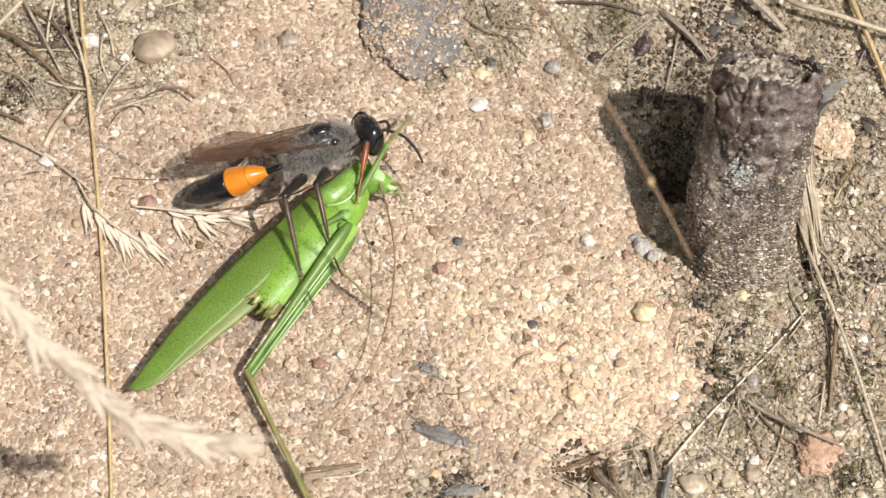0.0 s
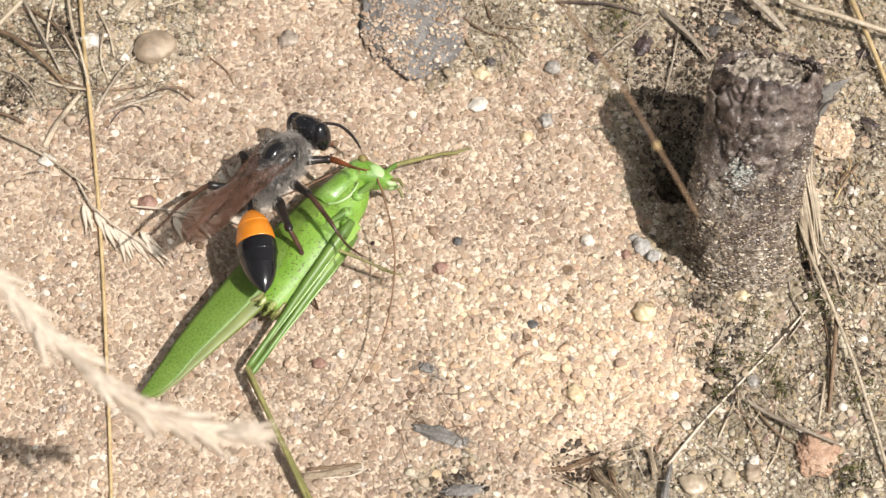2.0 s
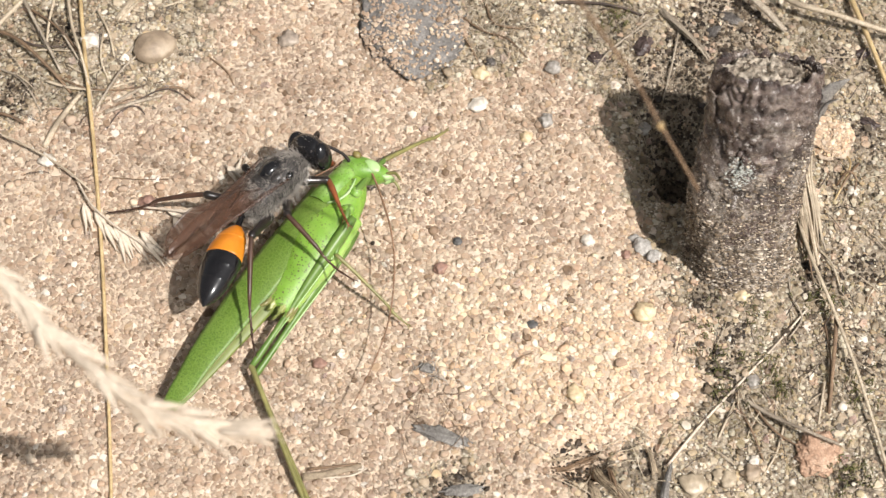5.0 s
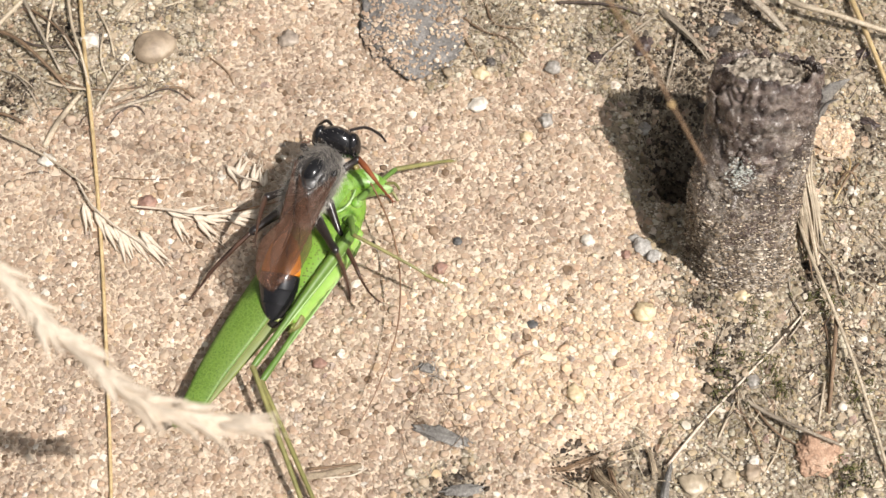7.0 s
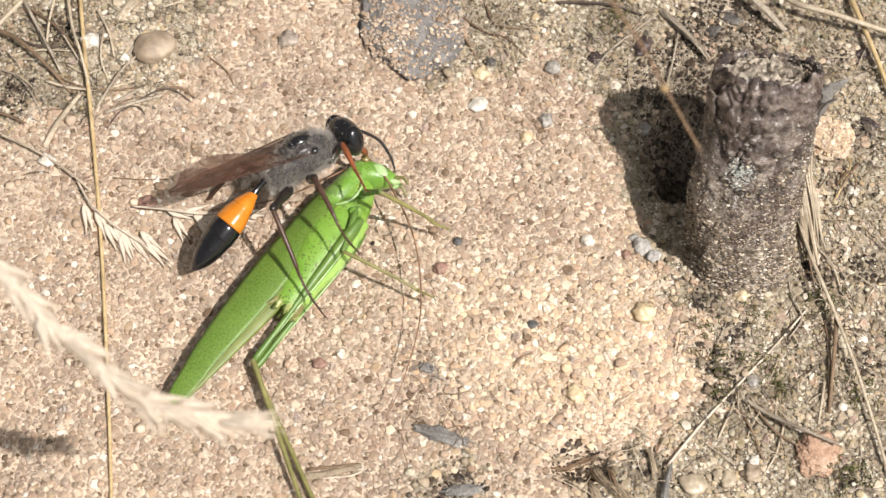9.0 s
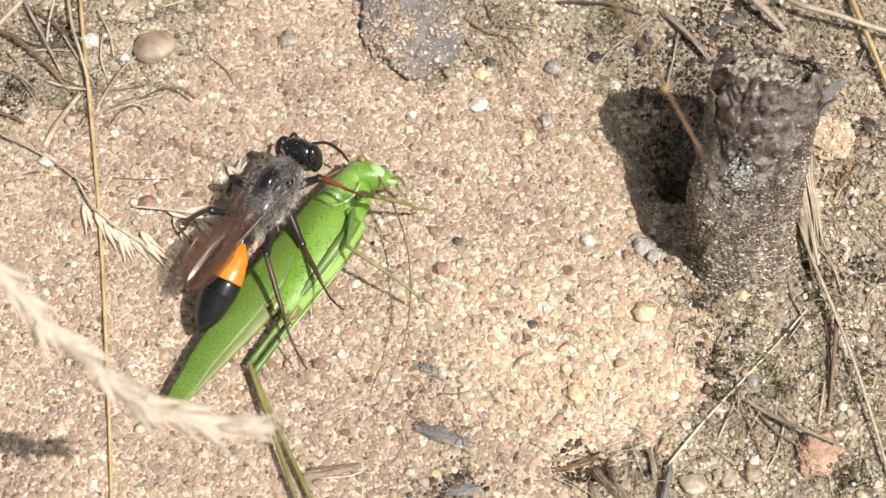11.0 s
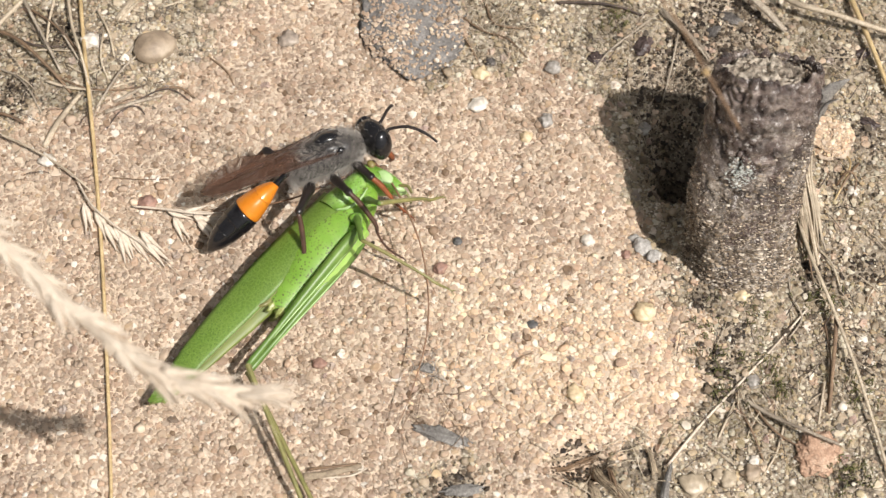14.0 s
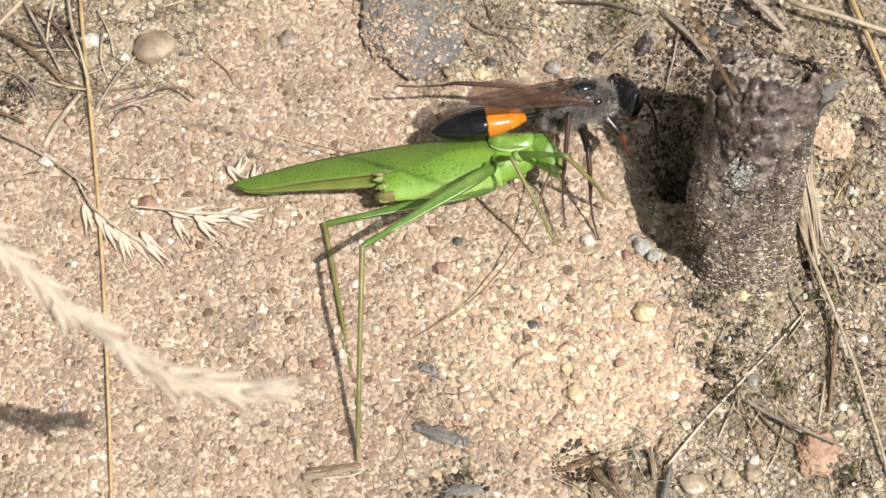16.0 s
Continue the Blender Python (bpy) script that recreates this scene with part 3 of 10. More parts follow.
chip("grey ash crumb on sand", (-1.69, -14.11), (0.9, 0.5, 0.4), M_ASH, 8, -20)
chip("black bark piece in the soil", (32.23, 29.07), (1.5, 0.7, 0.4), M_CHAR, 9, -25)
chip("black bark piece in the soil", (30.34, 27.24), (0.9, 0.6, 0.4), M_CHAR, 15, 40)
chip("dark bark crumb beside the stub", (46.91, 24.67), (0.9, 0.7, 0.4), M_CHIP, 11, 40)
chip("dark bark crumb beside the stub", (46.74, 15.66), (1.1, 0.7, 0.3), M_CHIP, 14, -30)
chip("grey weathered chip half buried", (2.03, -27.75), (2.4, 0.6, 0.5), M_ASH, 12, 4)


def settle(ob, x, y, size, host):
    """Lays grains on the top of a thing, and on the ground beside it."""
    co = np.zeros(len(ob.data.vertices) * 3, np.float32)
    ob.data.vertices.foreach_get("co", co)
    co = co.reshape(len(x), -1, 3)
    bpy.context.view_layer.update()
    inv = host.matrix_world.inverted()
    for k in range(len(x)):
        hit, p, n, f = host.ray_cast(inv @ Vector((x[k] * MM, y[k] * MM, 0.02)), inv.to_3x3() @ Vector((0, 0, -1)))
        top = (host.matrix_world @ p).z if hit else height(float(x[k]), float(y[k])) * MM
        co[k, :, 2] += top + size[k] * 0.5 * MM - co[k, :, 2].mean()
    ob.data.vertices.foreach_set("co", co.ravel())
    return ob


def dusting():
    """Grains lying on the flat dark stone."""
    cx, cy = (-3.55, 29.6)
    a, r = rng.uniform(0, 6.28, 5200), np.sqrt(rng.uniform(0, 1.3, 5200))
    x, y = cx + 5.8 * r * np.cos(a), cy + 8.0 * r * np.sin(a)
    heap = sum(np.exp(-((x - hx) ** 2 + (y - hy) ** 2) / (hr * hr)) for hx, hy, hr in ((-5.9, 29.6, 1.1), (-4.2, 27.4, 1.3), (1.2, 28.8, 1.6), (-6.6, 23.2, 2.4), (-9.0, 25.8, 1.8), (-2.4, 32.2, 1.0)))
    keep = heap + rng.normal(0, 0.24, 5200) + 2.0 * np.maximum(0, r - 0.95) > 0.52
    keep |= rng.uniform(0, 1, 5200) < 0.14
    x, y = x[keep], y[keep]
    size = np.clip(rng.lognormal(math.log(0.17), 0.35, len(x)), 0.08, 0.4)
    ob = grains("sand_dusting", x, y, size, M_SAND, "sand grains lying on a flat dark stone", 0.1)
    return settle(ob, x, y, size, bpy.data.objects["dark_stone"])


dusting()


def build_clod():
    """A lump of pale sand that holds together, its grains part of it."""
    lump = stone("sand_clod", "crumbling clod of pale beige sand beside the stub", "clod", (41.9, 13.2), (2.7, 2.5, 1.3), M_GROUND, 61, 15, 0.30, 0.32, 4, 1.3)
    x, y = 41.9 + rng.uniform(-2.6, 2.6, 900), 13.2 + rng.uniform(-2.5, 2.5, 900)
    keep = np.hypot((x - 41.9) / 2.6, (y - 13.2) / 2.5) < 1.0
    x, y = x[keep], y[keep]
    size = np.clip(rng.lognormal(math.log(0.17), 0.35, len(x)), 0.08, 0.36)
    ob = settle(grains("grain_layer", x, y, size, M_FRESH, "", 0.1), x, y, size, lump)
    ob.parent = lump
    ob.matrix_parent_inverse = lump.matrix_world.inverted()
    del ob["category"]
    return lump


build_clod()

FOOT, CROWN = Vector((31.50, -0.90, -1.00)), Vector((32.72, 10.09, 19.50))


def build_stub():
    axis = CROWN - FOOT
    size = axis.length
    zed = axis.normalized()
    wye = zed.cross(Vector((1, 0, 0))).normalized()
    turn = Matrix((wye.cross(zed), wye, zed)).transposed().to_4x4()
    root = new("twig_stub")
    root.matrix_basis = Matrix.Translation(FOOT * MM) @ turn
    tagged(root, "broken grey-brown woody twig stub standing in soil", "twig")
    n, rings = 170, []
    def r_at(a, u):
        c, d = math.cos(a), math.sin(a)
        r = 5.35 + 0.45 * noise.noise(Vector((c * 1.1, d * 1.1, u * 2.2))) + 0.26 * noise.noise(Vector((c * 2.6, d * 2.6, u * 7)))
        r += 0.20 * noise.noise(Vector((c * 5, d * 5, u * 14))) + 0.13 * noise.noise(Vector((c * 10, d * 10, u * 42))) + 0.07 * noise.noise(Vector((c * 34, d * 34, u * 90)))
        r -= 0.55 * max(0.0, 0.10 - abs(noise.noise(Vector((c * 1.6 + 3, d * 1.6, u * 9 + 1.5 * noise.noise(Vector((c * 3, d * 3, u * 4)))))))) / 0.10 * min(1.0, max(0.0, (u - 0.4) * 5))
        fold = abs(noise.noise(Vector((c * 4.0 + 5, d * 4.0, u * 13 + 2 * c))))
        r -= 0.40 * max(0.0, 0.09 - fold) / 0.09 * (0.3 + 0.7 * (u > 0.4))
        band = math.exp(-((u - 0.80) / 0.13) ** 2)
        r += 0.15 * band * math.sin(62 * u + 2.2 * c + 3.0 * noise.noise(Vector((c * 1.7, d * 1.7, 8)))) * (0.5 + noise.noise(Vector((c * 3, d * 3, u * 6))))
        r += 1.0 * max(0.0, -c) * math.exp(-((u - 0.42) / 0.30) ** 2)
        return r + 0.7 * max(0.0, 0.12 - u) * 8 + 0.5 * math.exp(-((u - 0.86) / 0.10) ** 2)

    def rim(a, f, dz):
        c, d = math.cos(a), math.sin(a)
        rr = r_at(a, 1) * f
        jag = 0.9 * noise.noise(Vector((c * 3, d * 3, 6))) + 0.5 * noise.noise(Vector((c * 8, d * 8, 5))) + 0.5 * noise.noise(Vector((rr * c * 1.4, rr * d * 1.4, 1)))
        return (rr * c, rr * d, size + dz + jag - 0.20 * rr * d)
    for k in range(150):
        u = k / 149
        ring = []
        for i in range(n):
            a = 2 * math.pi * i / n
            rr = r_at(a, u)
            jag = 0.9 * noise.noise(Vector((math.cos(a) * 3, math.sin(a) * 3, 6))) + 0.5 * noise.noise(Vector((math.cos(a) * 8, math.sin(a) * 8, 5)))
            ring.append((rr * math.cos(a), rr * math.sin(a), u * size + max(0, u - 0.7) / 0.3 * (jag - 0.20 * rr * math.sin(a))))
        rings.append(ring)
    for f, dz in ((0.96, 0.22), (0.92, 0.10), (0.89, -0.3), (0.87, -1.2), (0.86, -3.2)):
        rings.append([rim(2 * math.pi * i / n, f, dz) for i in range(n)])
    part("bark", loft(rings), M_BARK, root)
    core = []
    for k in range(40):
        ring = []
        for i in range(110):
            a = 2 * math.pi * i / 110
            rr = 4.45 * (1 - (k / 39) ** 1.2) + 0.02
            x, y = rr * math.cos(a) - 0.75, rr * math.sin(a)
            p = Vector((x * 0.55, y * 0.55, 3))
            rough = 0.9 * noise.noise(p) + 0.6 * noise.noise(p * 2.3) + 0.26 * noise.noise(p * 5.5) + 0.10 * noise.noise(p * 12)
            crack = max(0.0, 0.10 - abs(noise.noise(Vector((x * 0.35 + 9, y * 0.22, 1))))) / 0.10
            ring.append((x, y, size - 2.6 + min(1, k / 4) * 2.5 - 0.20 * y + rough - 1.0 * crack))
        core.append(ring)
    part("heartwood", loft(core), M_WOOD, root, "crumbling pale heartwood")
    k = 21000
    a = rng.uniform(0, 6.283, k)
    u = rng.beta(1.0, 2.3, k) * (0.82 + 0.18 * np.cos(a))
    r = np.array([r_at(float(p), float(q)) for p, q in zip(a, u)])
    crust = grains("soil_crust", r * np.cos(a), r * np.sin(a), np.clip(rng.lognormal(math.log(0.105), 0.55, k), 0.03, 0.42) * (1 - 0.5 * u), M_CRUST, "", 0.0)
    co = np.zeros(len(crust.data.vertices) * 3, np.float32)
    crust.data.vertices.foreach_get("co", co)
    co = co.reshape(k, -1, 3)
    co[:, :, 2] += ((u * size) * MM - co[:, :, 2].mean(1))[:, None]
    crust.data.vertices.foreach_set("co", co.ravel())
    crust.parent = root
    del crust["category"]
    crust["label"] = "grey sand grains stuck to the bark"
    for name, k, ua, ub, aa, ab, big, mat, lab in (("lichen", 420, 0.52, 0.68, -2.25, -1.72, 0.085, M_LICHEN, "whitish lichen on the bark"), ("crumb_layer", 500, 1.0, 1.0, 0, 6.283, 0.085, M_CRUST, "crumbs on the broken top")):
        ang, hh = rng.uniform(aa, ab, k), rng.uniform(ua, ub, k)
        if name == "lichen":
            ang, hh = np.clip(rng.normal(-2.0, 0.13, k), aa, ab), np.clip(rng.normal(0.60, 0.03, k), ua, ub)
            r = np.array([r_at(float(p), float(q)) for p, q in zip(ang, hh)])
            zz = hh * size
        else:
            r = 4.6 * np.sqrt(rng.uniform(0, 1, k))
            zz = size - 0.12 - 0.20 * r * np.sin(ang) + 0.45 * np.sin(r * 2 + ang)
        bits = grains(name, r * np.cos(ang), r * np.sin(ang), np.clip(rng.lognormal(math.log(big), 0.4, k), 0.05, 0.4), mat, "", 0.0)
        co = np.zeros(len(bits.data.vertices) * 3, np.float32)
        bits.data.vertices.foreach_get("co", co)
        co = co.reshape(k, -1, 3)
        co[:, :, 2] += (zz * MM - co[:, :, 2].mean(1))[:, None]
        bits.data.vertices.foreach_set("co", co.ravel())
        bits.parent = root
        del bits["category"]
        bits["label"] = lab
    for k, (a, z, ln, w, out) in enumerate([(-8, 0.90, 3.6, 0.8, 1.9), (-22, 0.87, 2.4, 0.5, 1.2), (200, 0.86, 3.2, 0.7, 0.4)]):
        a = radians(a)
        r0 = 5.7
        p = [Vector((math.cos(a) * (r0 + o), math.sin(a) * (r0 + o), z * size + dz)) for o, dz in ((0.0, -ln * 0.6), (0.2, 0), (out * 0.6, ln * 0.35), (out + 0.4, ln * 0.6))]
        part("bark_flake", tube(p, (w * 0.6, w, w * 0.7, 0.1), 8, 3, None, 0.35), M_ASH if k < 2 else M_BARK, root)
    return root


stub = build_stub()


# ---- dry grass and litter ----
def stem(name, label, category, pts, r, material, flat=1.0, sides=7, steps=5, group="", taper=0.7):
    """A stem whose points are x, y and height above the soil."""
    p3 = [(x, y, height(x, y) + r * flat * 0.8 + h) for (x, y), h in pts]
    n = len(p3) - 1
    o = Vector(p3[0])
    ob = part(name, tube([Vector(p) - o for p in p3], [r * (1 - (1 - taper) * i / n) for i in range(n + 1)], sides, steps, None, flat), material)
    ob.matrix_basis = at(*o)
    return tagged(ob, label, category, group)


stem("dry_grass", "long golden dry grass stem lying over sand", "grass stem", [((-41.65, 36.69), 0.4), ((-39.94, 25.12), 0.5), ((-37.95, 12.63), 0.4), ((-36.18, 0.07), 0.35), ((-34.54, -13.79), 0.4), ((-33.45, -24.42), 0.35), ((-32.57, -33.99), 0.2)], 0.25, M_STRAW)
stem("dry_grass", "pale dry grass stem in the litter", "grass stem", [((-42.94, 35.12), 0.4), ((-41.39, 27.39), 1.2), ((-39.88, 22.87), 1.3), ((-38.48, 17.84), 0.1)], 0.2, M_PALE)
stem("dry_grass", "brown bent grass stem in the litter", "grass stem", [((-52.39, 28.16), 0.6), ((-47.69, 25.50), 1.3), ((-44.25, 22.50), 1.0), ((-40.95, 19.02), 0.1)], 0.25, M_BROWN)
stem("dry_grass", "grey straw piece at the litter's edge", "grass stem", [((-51.52, 25.88), 0.3), ((-48.67, 29.07), 0.8), ((-45.57, 33.56), 0.3)], 0.3, M_PALE)
stem("dry_grass", "thin pale grass stalk on sand", "grass stem", [((-50.36, 14.64), 0.3), ((-45.17, 12.06), 0.7), ((-40.59, 8.93), 0.9), ((-37.96, 6.61), 0.4)], 0.15, M_PALE)
stem("straw_fragment", "whitish splintered straw chip on sand", "straw", [((-43.33, 12.20), 0.0), ((-42.30, 14.50), 0.4), ((-41.19, 16.75), 0.5), ((-40.00, 18.87), 0.1)], 0.36, M_PALE, 0.45)
stem("dry_grass", "thin brown stalk lying in litter", "grass stem", [((-50.60, 16.97), 0.2), ((-47.38, 15.87), 0.5), ((-45.76, 15.15), 0.1)], 0.22, M_BROWN)
stem("dry_grass", "thin grey stalk in the litter", "grass stem", [((-38.04, 16.97), 0.1), ((-35.69, 21.38), 0.7), ((-32.98, 24.97), 0.1)], 0.16, M_GREY)
stem("root_fibre", "dark curved root fibre over soil", "root", [((12.86, 31.23), 0.1), ((16.37, 30.92), 0.5), ((19.87, 30.46), 0.5), ((22.38, 29.53), 0.1)], 0.18, M_DARKFIB)
stem("dry_grass", "thick dry straw lying across soil", "grass stem", [((36.11, 34.34), 0.6), ((39.32, 30.07), 2.0), ((43.62, 28.16), 2.4), ((47.94, 26.79), 2.0), ((54.11, 25.27), 0.5)], 0.36, M_PALE)
stem("dry_grass", "brown thick stalk lying behind the stub", "grass stem", [((32.62, 35.12), 0.6), ((34.19, 31.61), 1.6), ((36.19, 29.23), 1.6), ((38.33, 27.24), 0.6)], 0.5, M_GREY, 0.7)
stem("dry_grass", "golden dry straw in the soil", "grass stem", [((45.19, 35.12), 0.4), ((46.32, 29.84), 1.0), ((47.65, 25.12), 1.1), ((49.02, 19.90), 0.6), ((50.49, 14.79), 0.1)], 0.34, M_STRAW)
stem("dry_grass", "bleached grass stem slanting over soil", "grass stem", [((37.52, 5.57), 0.4), ((38.44, -0.27), 1.2), ((40.26, -6.96), 1.5), ((42.14, -14.11), 1.4), ((43.65, -20.72), 1.0), ((45.20, -28.06), 0.3)], 0.22, M_PALE, 0.6)
stem("dry_grass", "thin split stem beside the stub", "grass stem", [((38.46, 9.78), 0.6), ((38.79, 6.27), 1.1), ((39.24, 1.43), 0.8), ((39.67, -1.96), 0.2)], 0.2, M_PALE)
stem("dry_straw", "silvery torn leaf blade by the stub", "straw", [((38.38, 8.72), 0.6), ((39.46, 7.10), 1.2), ((40.07, 4.18), 0.5)], 0.42, M_PALE, 0.3)
stem("dry_grass", "thin straight pale stem over soil", "grass stem", [((22.62, -24.79), 0.3), ((26.17, -20.41), 0.15), ((30.51, -15.70), 0.2), ((34.62, -11.21), 0.2), ((38.05, -7.16), 0.3)], 0.15, M_HUSK)
stem("twig", "grey dry twig resting on a brick chip", "twig", [((30.83, -17.72), 0.3), ((33.41, -19.60), 0.9), ((36.42, -21.47), 1.6), ((39.72, -23.07), 1.6)], 0.24, M_GREY, 0.7)
stem("dry_grass", "dark brown stem standing in soil", "grass stem", [((40.88, -8.61), 1.2), ((40.19, -13.15), 1.0), ((39.26, -19.17), 0.2)], 0.25, M_BROWN, 0.6)
stem("dry_grass", "thin pale stem in soil", "grass stem", [((39.09, -15.70), 0.6), ((38.13, -20.23), 0.1)], 0.16, M_PALE)
stem("wood_splinter", "brown fibrous splinter on sand", "wood splinter", [((-14.06, -25.94), 0.2), ((-11.57, -25.76), 0.6), ((-8.19, -24.73), 0.1)], 0.42, M_TORN, 0.45, 8)
stem("wood_splinter", "dark brown splinter on sand", "wood splinter", [((-13.57, -25.15), 0.3), ((-10.45, -25.03), 0.8), ((-8.64, -24.54), 0.1)], 0.17, M_BROWN)
stem("root_fibre", "thin brown root fibre on soil", "root", [((31.23, -17.91), 0.3), ((33.59, -21.03), 0.5), ((35.87, -22.58), 0.1)], 0.14, M_BROWN)
stem("root_fibre", "thin brown fibre on sand", "root", [((7.04, -14.43), 0.0), ((7.93, -13.15), 0.4), ((9.23, -12.37), 0.0)], 0.09, M_BROWN)
stem("dry_grass", "brown curved stalk beside the stub", "grass stem", [((42.44, 7.67), 0.1), ((43.49, 8.51), 1.4), ((44.39, 7.67), 0.8), ((43.77, 5.57), 0.1)], 0.14, M_BROWN)


def straw_bit(lab, pts, r, mat):
    return stem("straw_bit", lab, "straw", pts, r, mat, 0.5, 6, 4, "straw bits in the litter")


straw_bit("flat brown straw bit in the litter", [((-37.01, 16.53), 0.1), ((-34.11, 17.70), 0.3), ((-30.96, 19.02), 0.0)], 0.26, M_GREY)
straw_bit("flat brown straw bit in the litter", [((-36.13, 17.99), 0.1), ((-33.25, 19.61), 0.3)], 0.2, M_GREY)
straw_bit("curved brown straw bit on sand", [((-31.99, 19.46), 0.0), ((-29.15, 20.05), 0.2), ((-27.05, 18.28), 0.0)], 0.2, M_BROWN)
straw_bit("short straw bit in the litter", [((-36.77, 19.90), 0.0), ((-34.06, 20.49), 0.3)], 0.16, M_PALE)
straw_bit("brown straw crossing the litter", [((-48.46, 33.56), 0.4), ((-45.78, 28.16), 0.9), ((-42.16, 21.53), 0.2)], 0.22, M_GREY)
straw_bit("pale straw crossing the litter", [((-43.45, 33.56), 0.5), ((-44.00, 28.16), 0.7), ((-44.20, 24.67), 0.1)], 0.18, M_PALE)
straw_bit("brown straw crossing the litter", [((-46.46, 29.99), 0.3), ((-43.16, 27.24), 0.8), ((-40.08, 23.77), 0.2)], 0.17, M_BROWN)
straw_bit("pale straw crossing the litter", [((-43.82, 20.49), 0.2), ((-40.86, 19.46), 0.5), ((-36.22, 19.31), 0.1)], 0.2, M_PALE)
straw_bit("grey straw in the litter", [((-50.58, 22.87), 0.2), ((-46.59, 20.64), 0.4), ((-43.97, 16.53), 0.0)], 0.15, M_GREY)
straw_bit("grey straw in the litter", [((-48.43, 26.63), 0.6), ((-45.49, 24.97), 0.6), ((-41.95, 24.97), 0.1)], 0.14, M_DARKFIB)
straw_bit("pale straw in the litter", [((-38.78, 29.69), 0.2), ((-37.27, 26.63), 0.5), ((-36.53, 23.47), 0.1)], 0.15, M_PALE)
straw_bit("brown straw in the litter", [((-35.53, 23.62), 0.1), ((-34.03, 25.58), 0.4), ((-33.83, 28.16), 0.1)], 0.14, M_GREY)
straw_bit("thin straw at the top of the litter", [((-31.55, 30.46), 0.1), ((-29.07, 31.69), 0.3), ((-26.48, 33.56), 0.1)], 0.15, M_PALE)


straw_bit("dark curled rootlet on sand", [((-35.51, 16.54), 0.1), ((-33.23, 18.32), 0.4), ((-30.20, 19.65), 0.4), ((-27.34, 17.84), 0.0)], 0.11, M_DARKFIB)
straw_bit("dark curled rootlet on sand", [((-36.73, 14.58), 0.1), ((-35.30, 16.72), 0.4), ((-33.49, 17.36), 0.3), ((-32.37, 15.87), 0.0)], 0.10, M_DARKFIB)
straw_bit("dark curled rootlet on sand", [((-37.75, 15.81), 0.1), ((-34.79, 18.09), 0.3), ((-31.13, 18.95), 0.1)], 0.09, M_BROWN)
straw_bit("grey straw in the litter", [((-43.76, 28.58), 0.5), ((-41.15, 24.28), 0.7), ((-38.73, 20.51), 0.2)], 0.14, M_GREY)
straw_bit("grey straw in the litter", [((-46.49, 30.25), 0.3), ((-44.77, 25.86), 0.6), ((-42.67, 22.74), 0.2)], 0.13, M_GREY)
straw_bit("pale straw in the litter", [((-48.12, 23.86), 0.2), ((-44.66, 24.42), 0.5), ((-39.96, 24.24), 0.2)], 0.12, M_PALE)
straw_bit("brown straw in the litter", [((-42.86, 21.25), 0.2), ((-39.54, 19.58), 0.5), ((-35.50, 19.34), 0.3), ((-30.95, 20.79), 0.0)], 0.14, M_BROWN)
straw_bit("pale straw in the litter", [((-37.93, 27.06), 0.5), ((-37.94, 23.23), 0.6), ((-36.87, 20.58), 0.1)], 0.12, M_PALE)
straw_bit("pale straw in the litter", [((-41.71, 22.68), 0.3), ((-39.09, 21.50), 0.4), ((-35.84, 23.86), 0.2), ((-34.37, 24.97), 0.0)], 0.10, M_PALE)
straw_bit("thin brown fibre across sand", [((-35.65, 8.45), 0.1), ((-31.94, 8.06), 0.3), ((-27.43, 8.51), 0.0)], 0.07, M_BROWN)
straw_bit("brown straw bit half buried in sand", [((-26.44, 24.37), 0.0), ((-24.11, 22.34), 0.2), ((-23.09, 20.27), 0.0)], 0.12, M_BROWN)
straw_bit("split bleached grass blade beside the stub", [((39.48, 11.95), 0.9), ((38.56, 7.04), 1.1), ((38.95, 2.37), 0.8), ((39.39, -2.22), 0.5), ((39.92, -5.89), 0.1)], 0.13, M_PALE)
straw_bit("split grey grass blade beside the stub", [((38.12, 9.49), 0.5), ((38.80, 6.05), 1.0), ((39.98, 2.82), 0.6), ((40.66, 0.01), 0.1)], 0.13, M_GREY)
straw_bit("brown torn blade beside the stub", [((38.05, 5.35), 0.4), ((38.56, 0.37), 0.7), ((38.97, -4.13), 0.3)], 0.13, M_BROWN)
straw_bit("curved golden straw beside the stub", [((43.39, 11.79), 0.2), ((44.00, 9.90), 1.0), ((42.87, 7.21), 0.8), ((41.93, 5.51), 0.1)], 0.13, M_STRAW)
straw_bit("curved brown leaf shred beside the stub", [((45.10, 10.37), 0.2), ((43.55, 8.20), 0.9), ((42.25, 6.10), 0.3)], 0.13, M_BROWN)
straw_bit("pale straw beside the stub", [((39.88, -0.14), 0.4), ((41.18, -2.22), 0.5), ((41.86, -5.36), 0.1)], 0.13, M_PALE)
straw_bit("grey straw lying on soil", [((36.46, -2.35), 0.1), ((36.47, -5.51), 0.4), ((37.42, -8.20), 0.5), ((35.82, -10.61), 0.1)], 0.13, M_GREY)
straw_bit("dark stem lying on soil", [((39.76, -8.75), 0.3), ((39.91, -13.38), 0.5), ((39.03, -18.90), 0.1)], 0.13, M_BROWN)
straw_bit("thin brown straw on soil", [((29.77, -17.69), 0.2), ((31.24, -20.94), 0.5), ((32.32, -24.15), 0.1)], 0.13, M_BROWN)
straw_bit("thin pale straw on soil", [((34.82, -19.56), 0.2), ((33.65, -23.36), 0.4), ((31.77, -26.28), 0.1)], 0.13, M_PALE)
straw_bit("thin pale straw on soil", [((27.79, -22.00), 0.1), ((29.07, -19.34), 0.4), ((30.12, -17.01), 0.1)], 0.13, M_PALE)
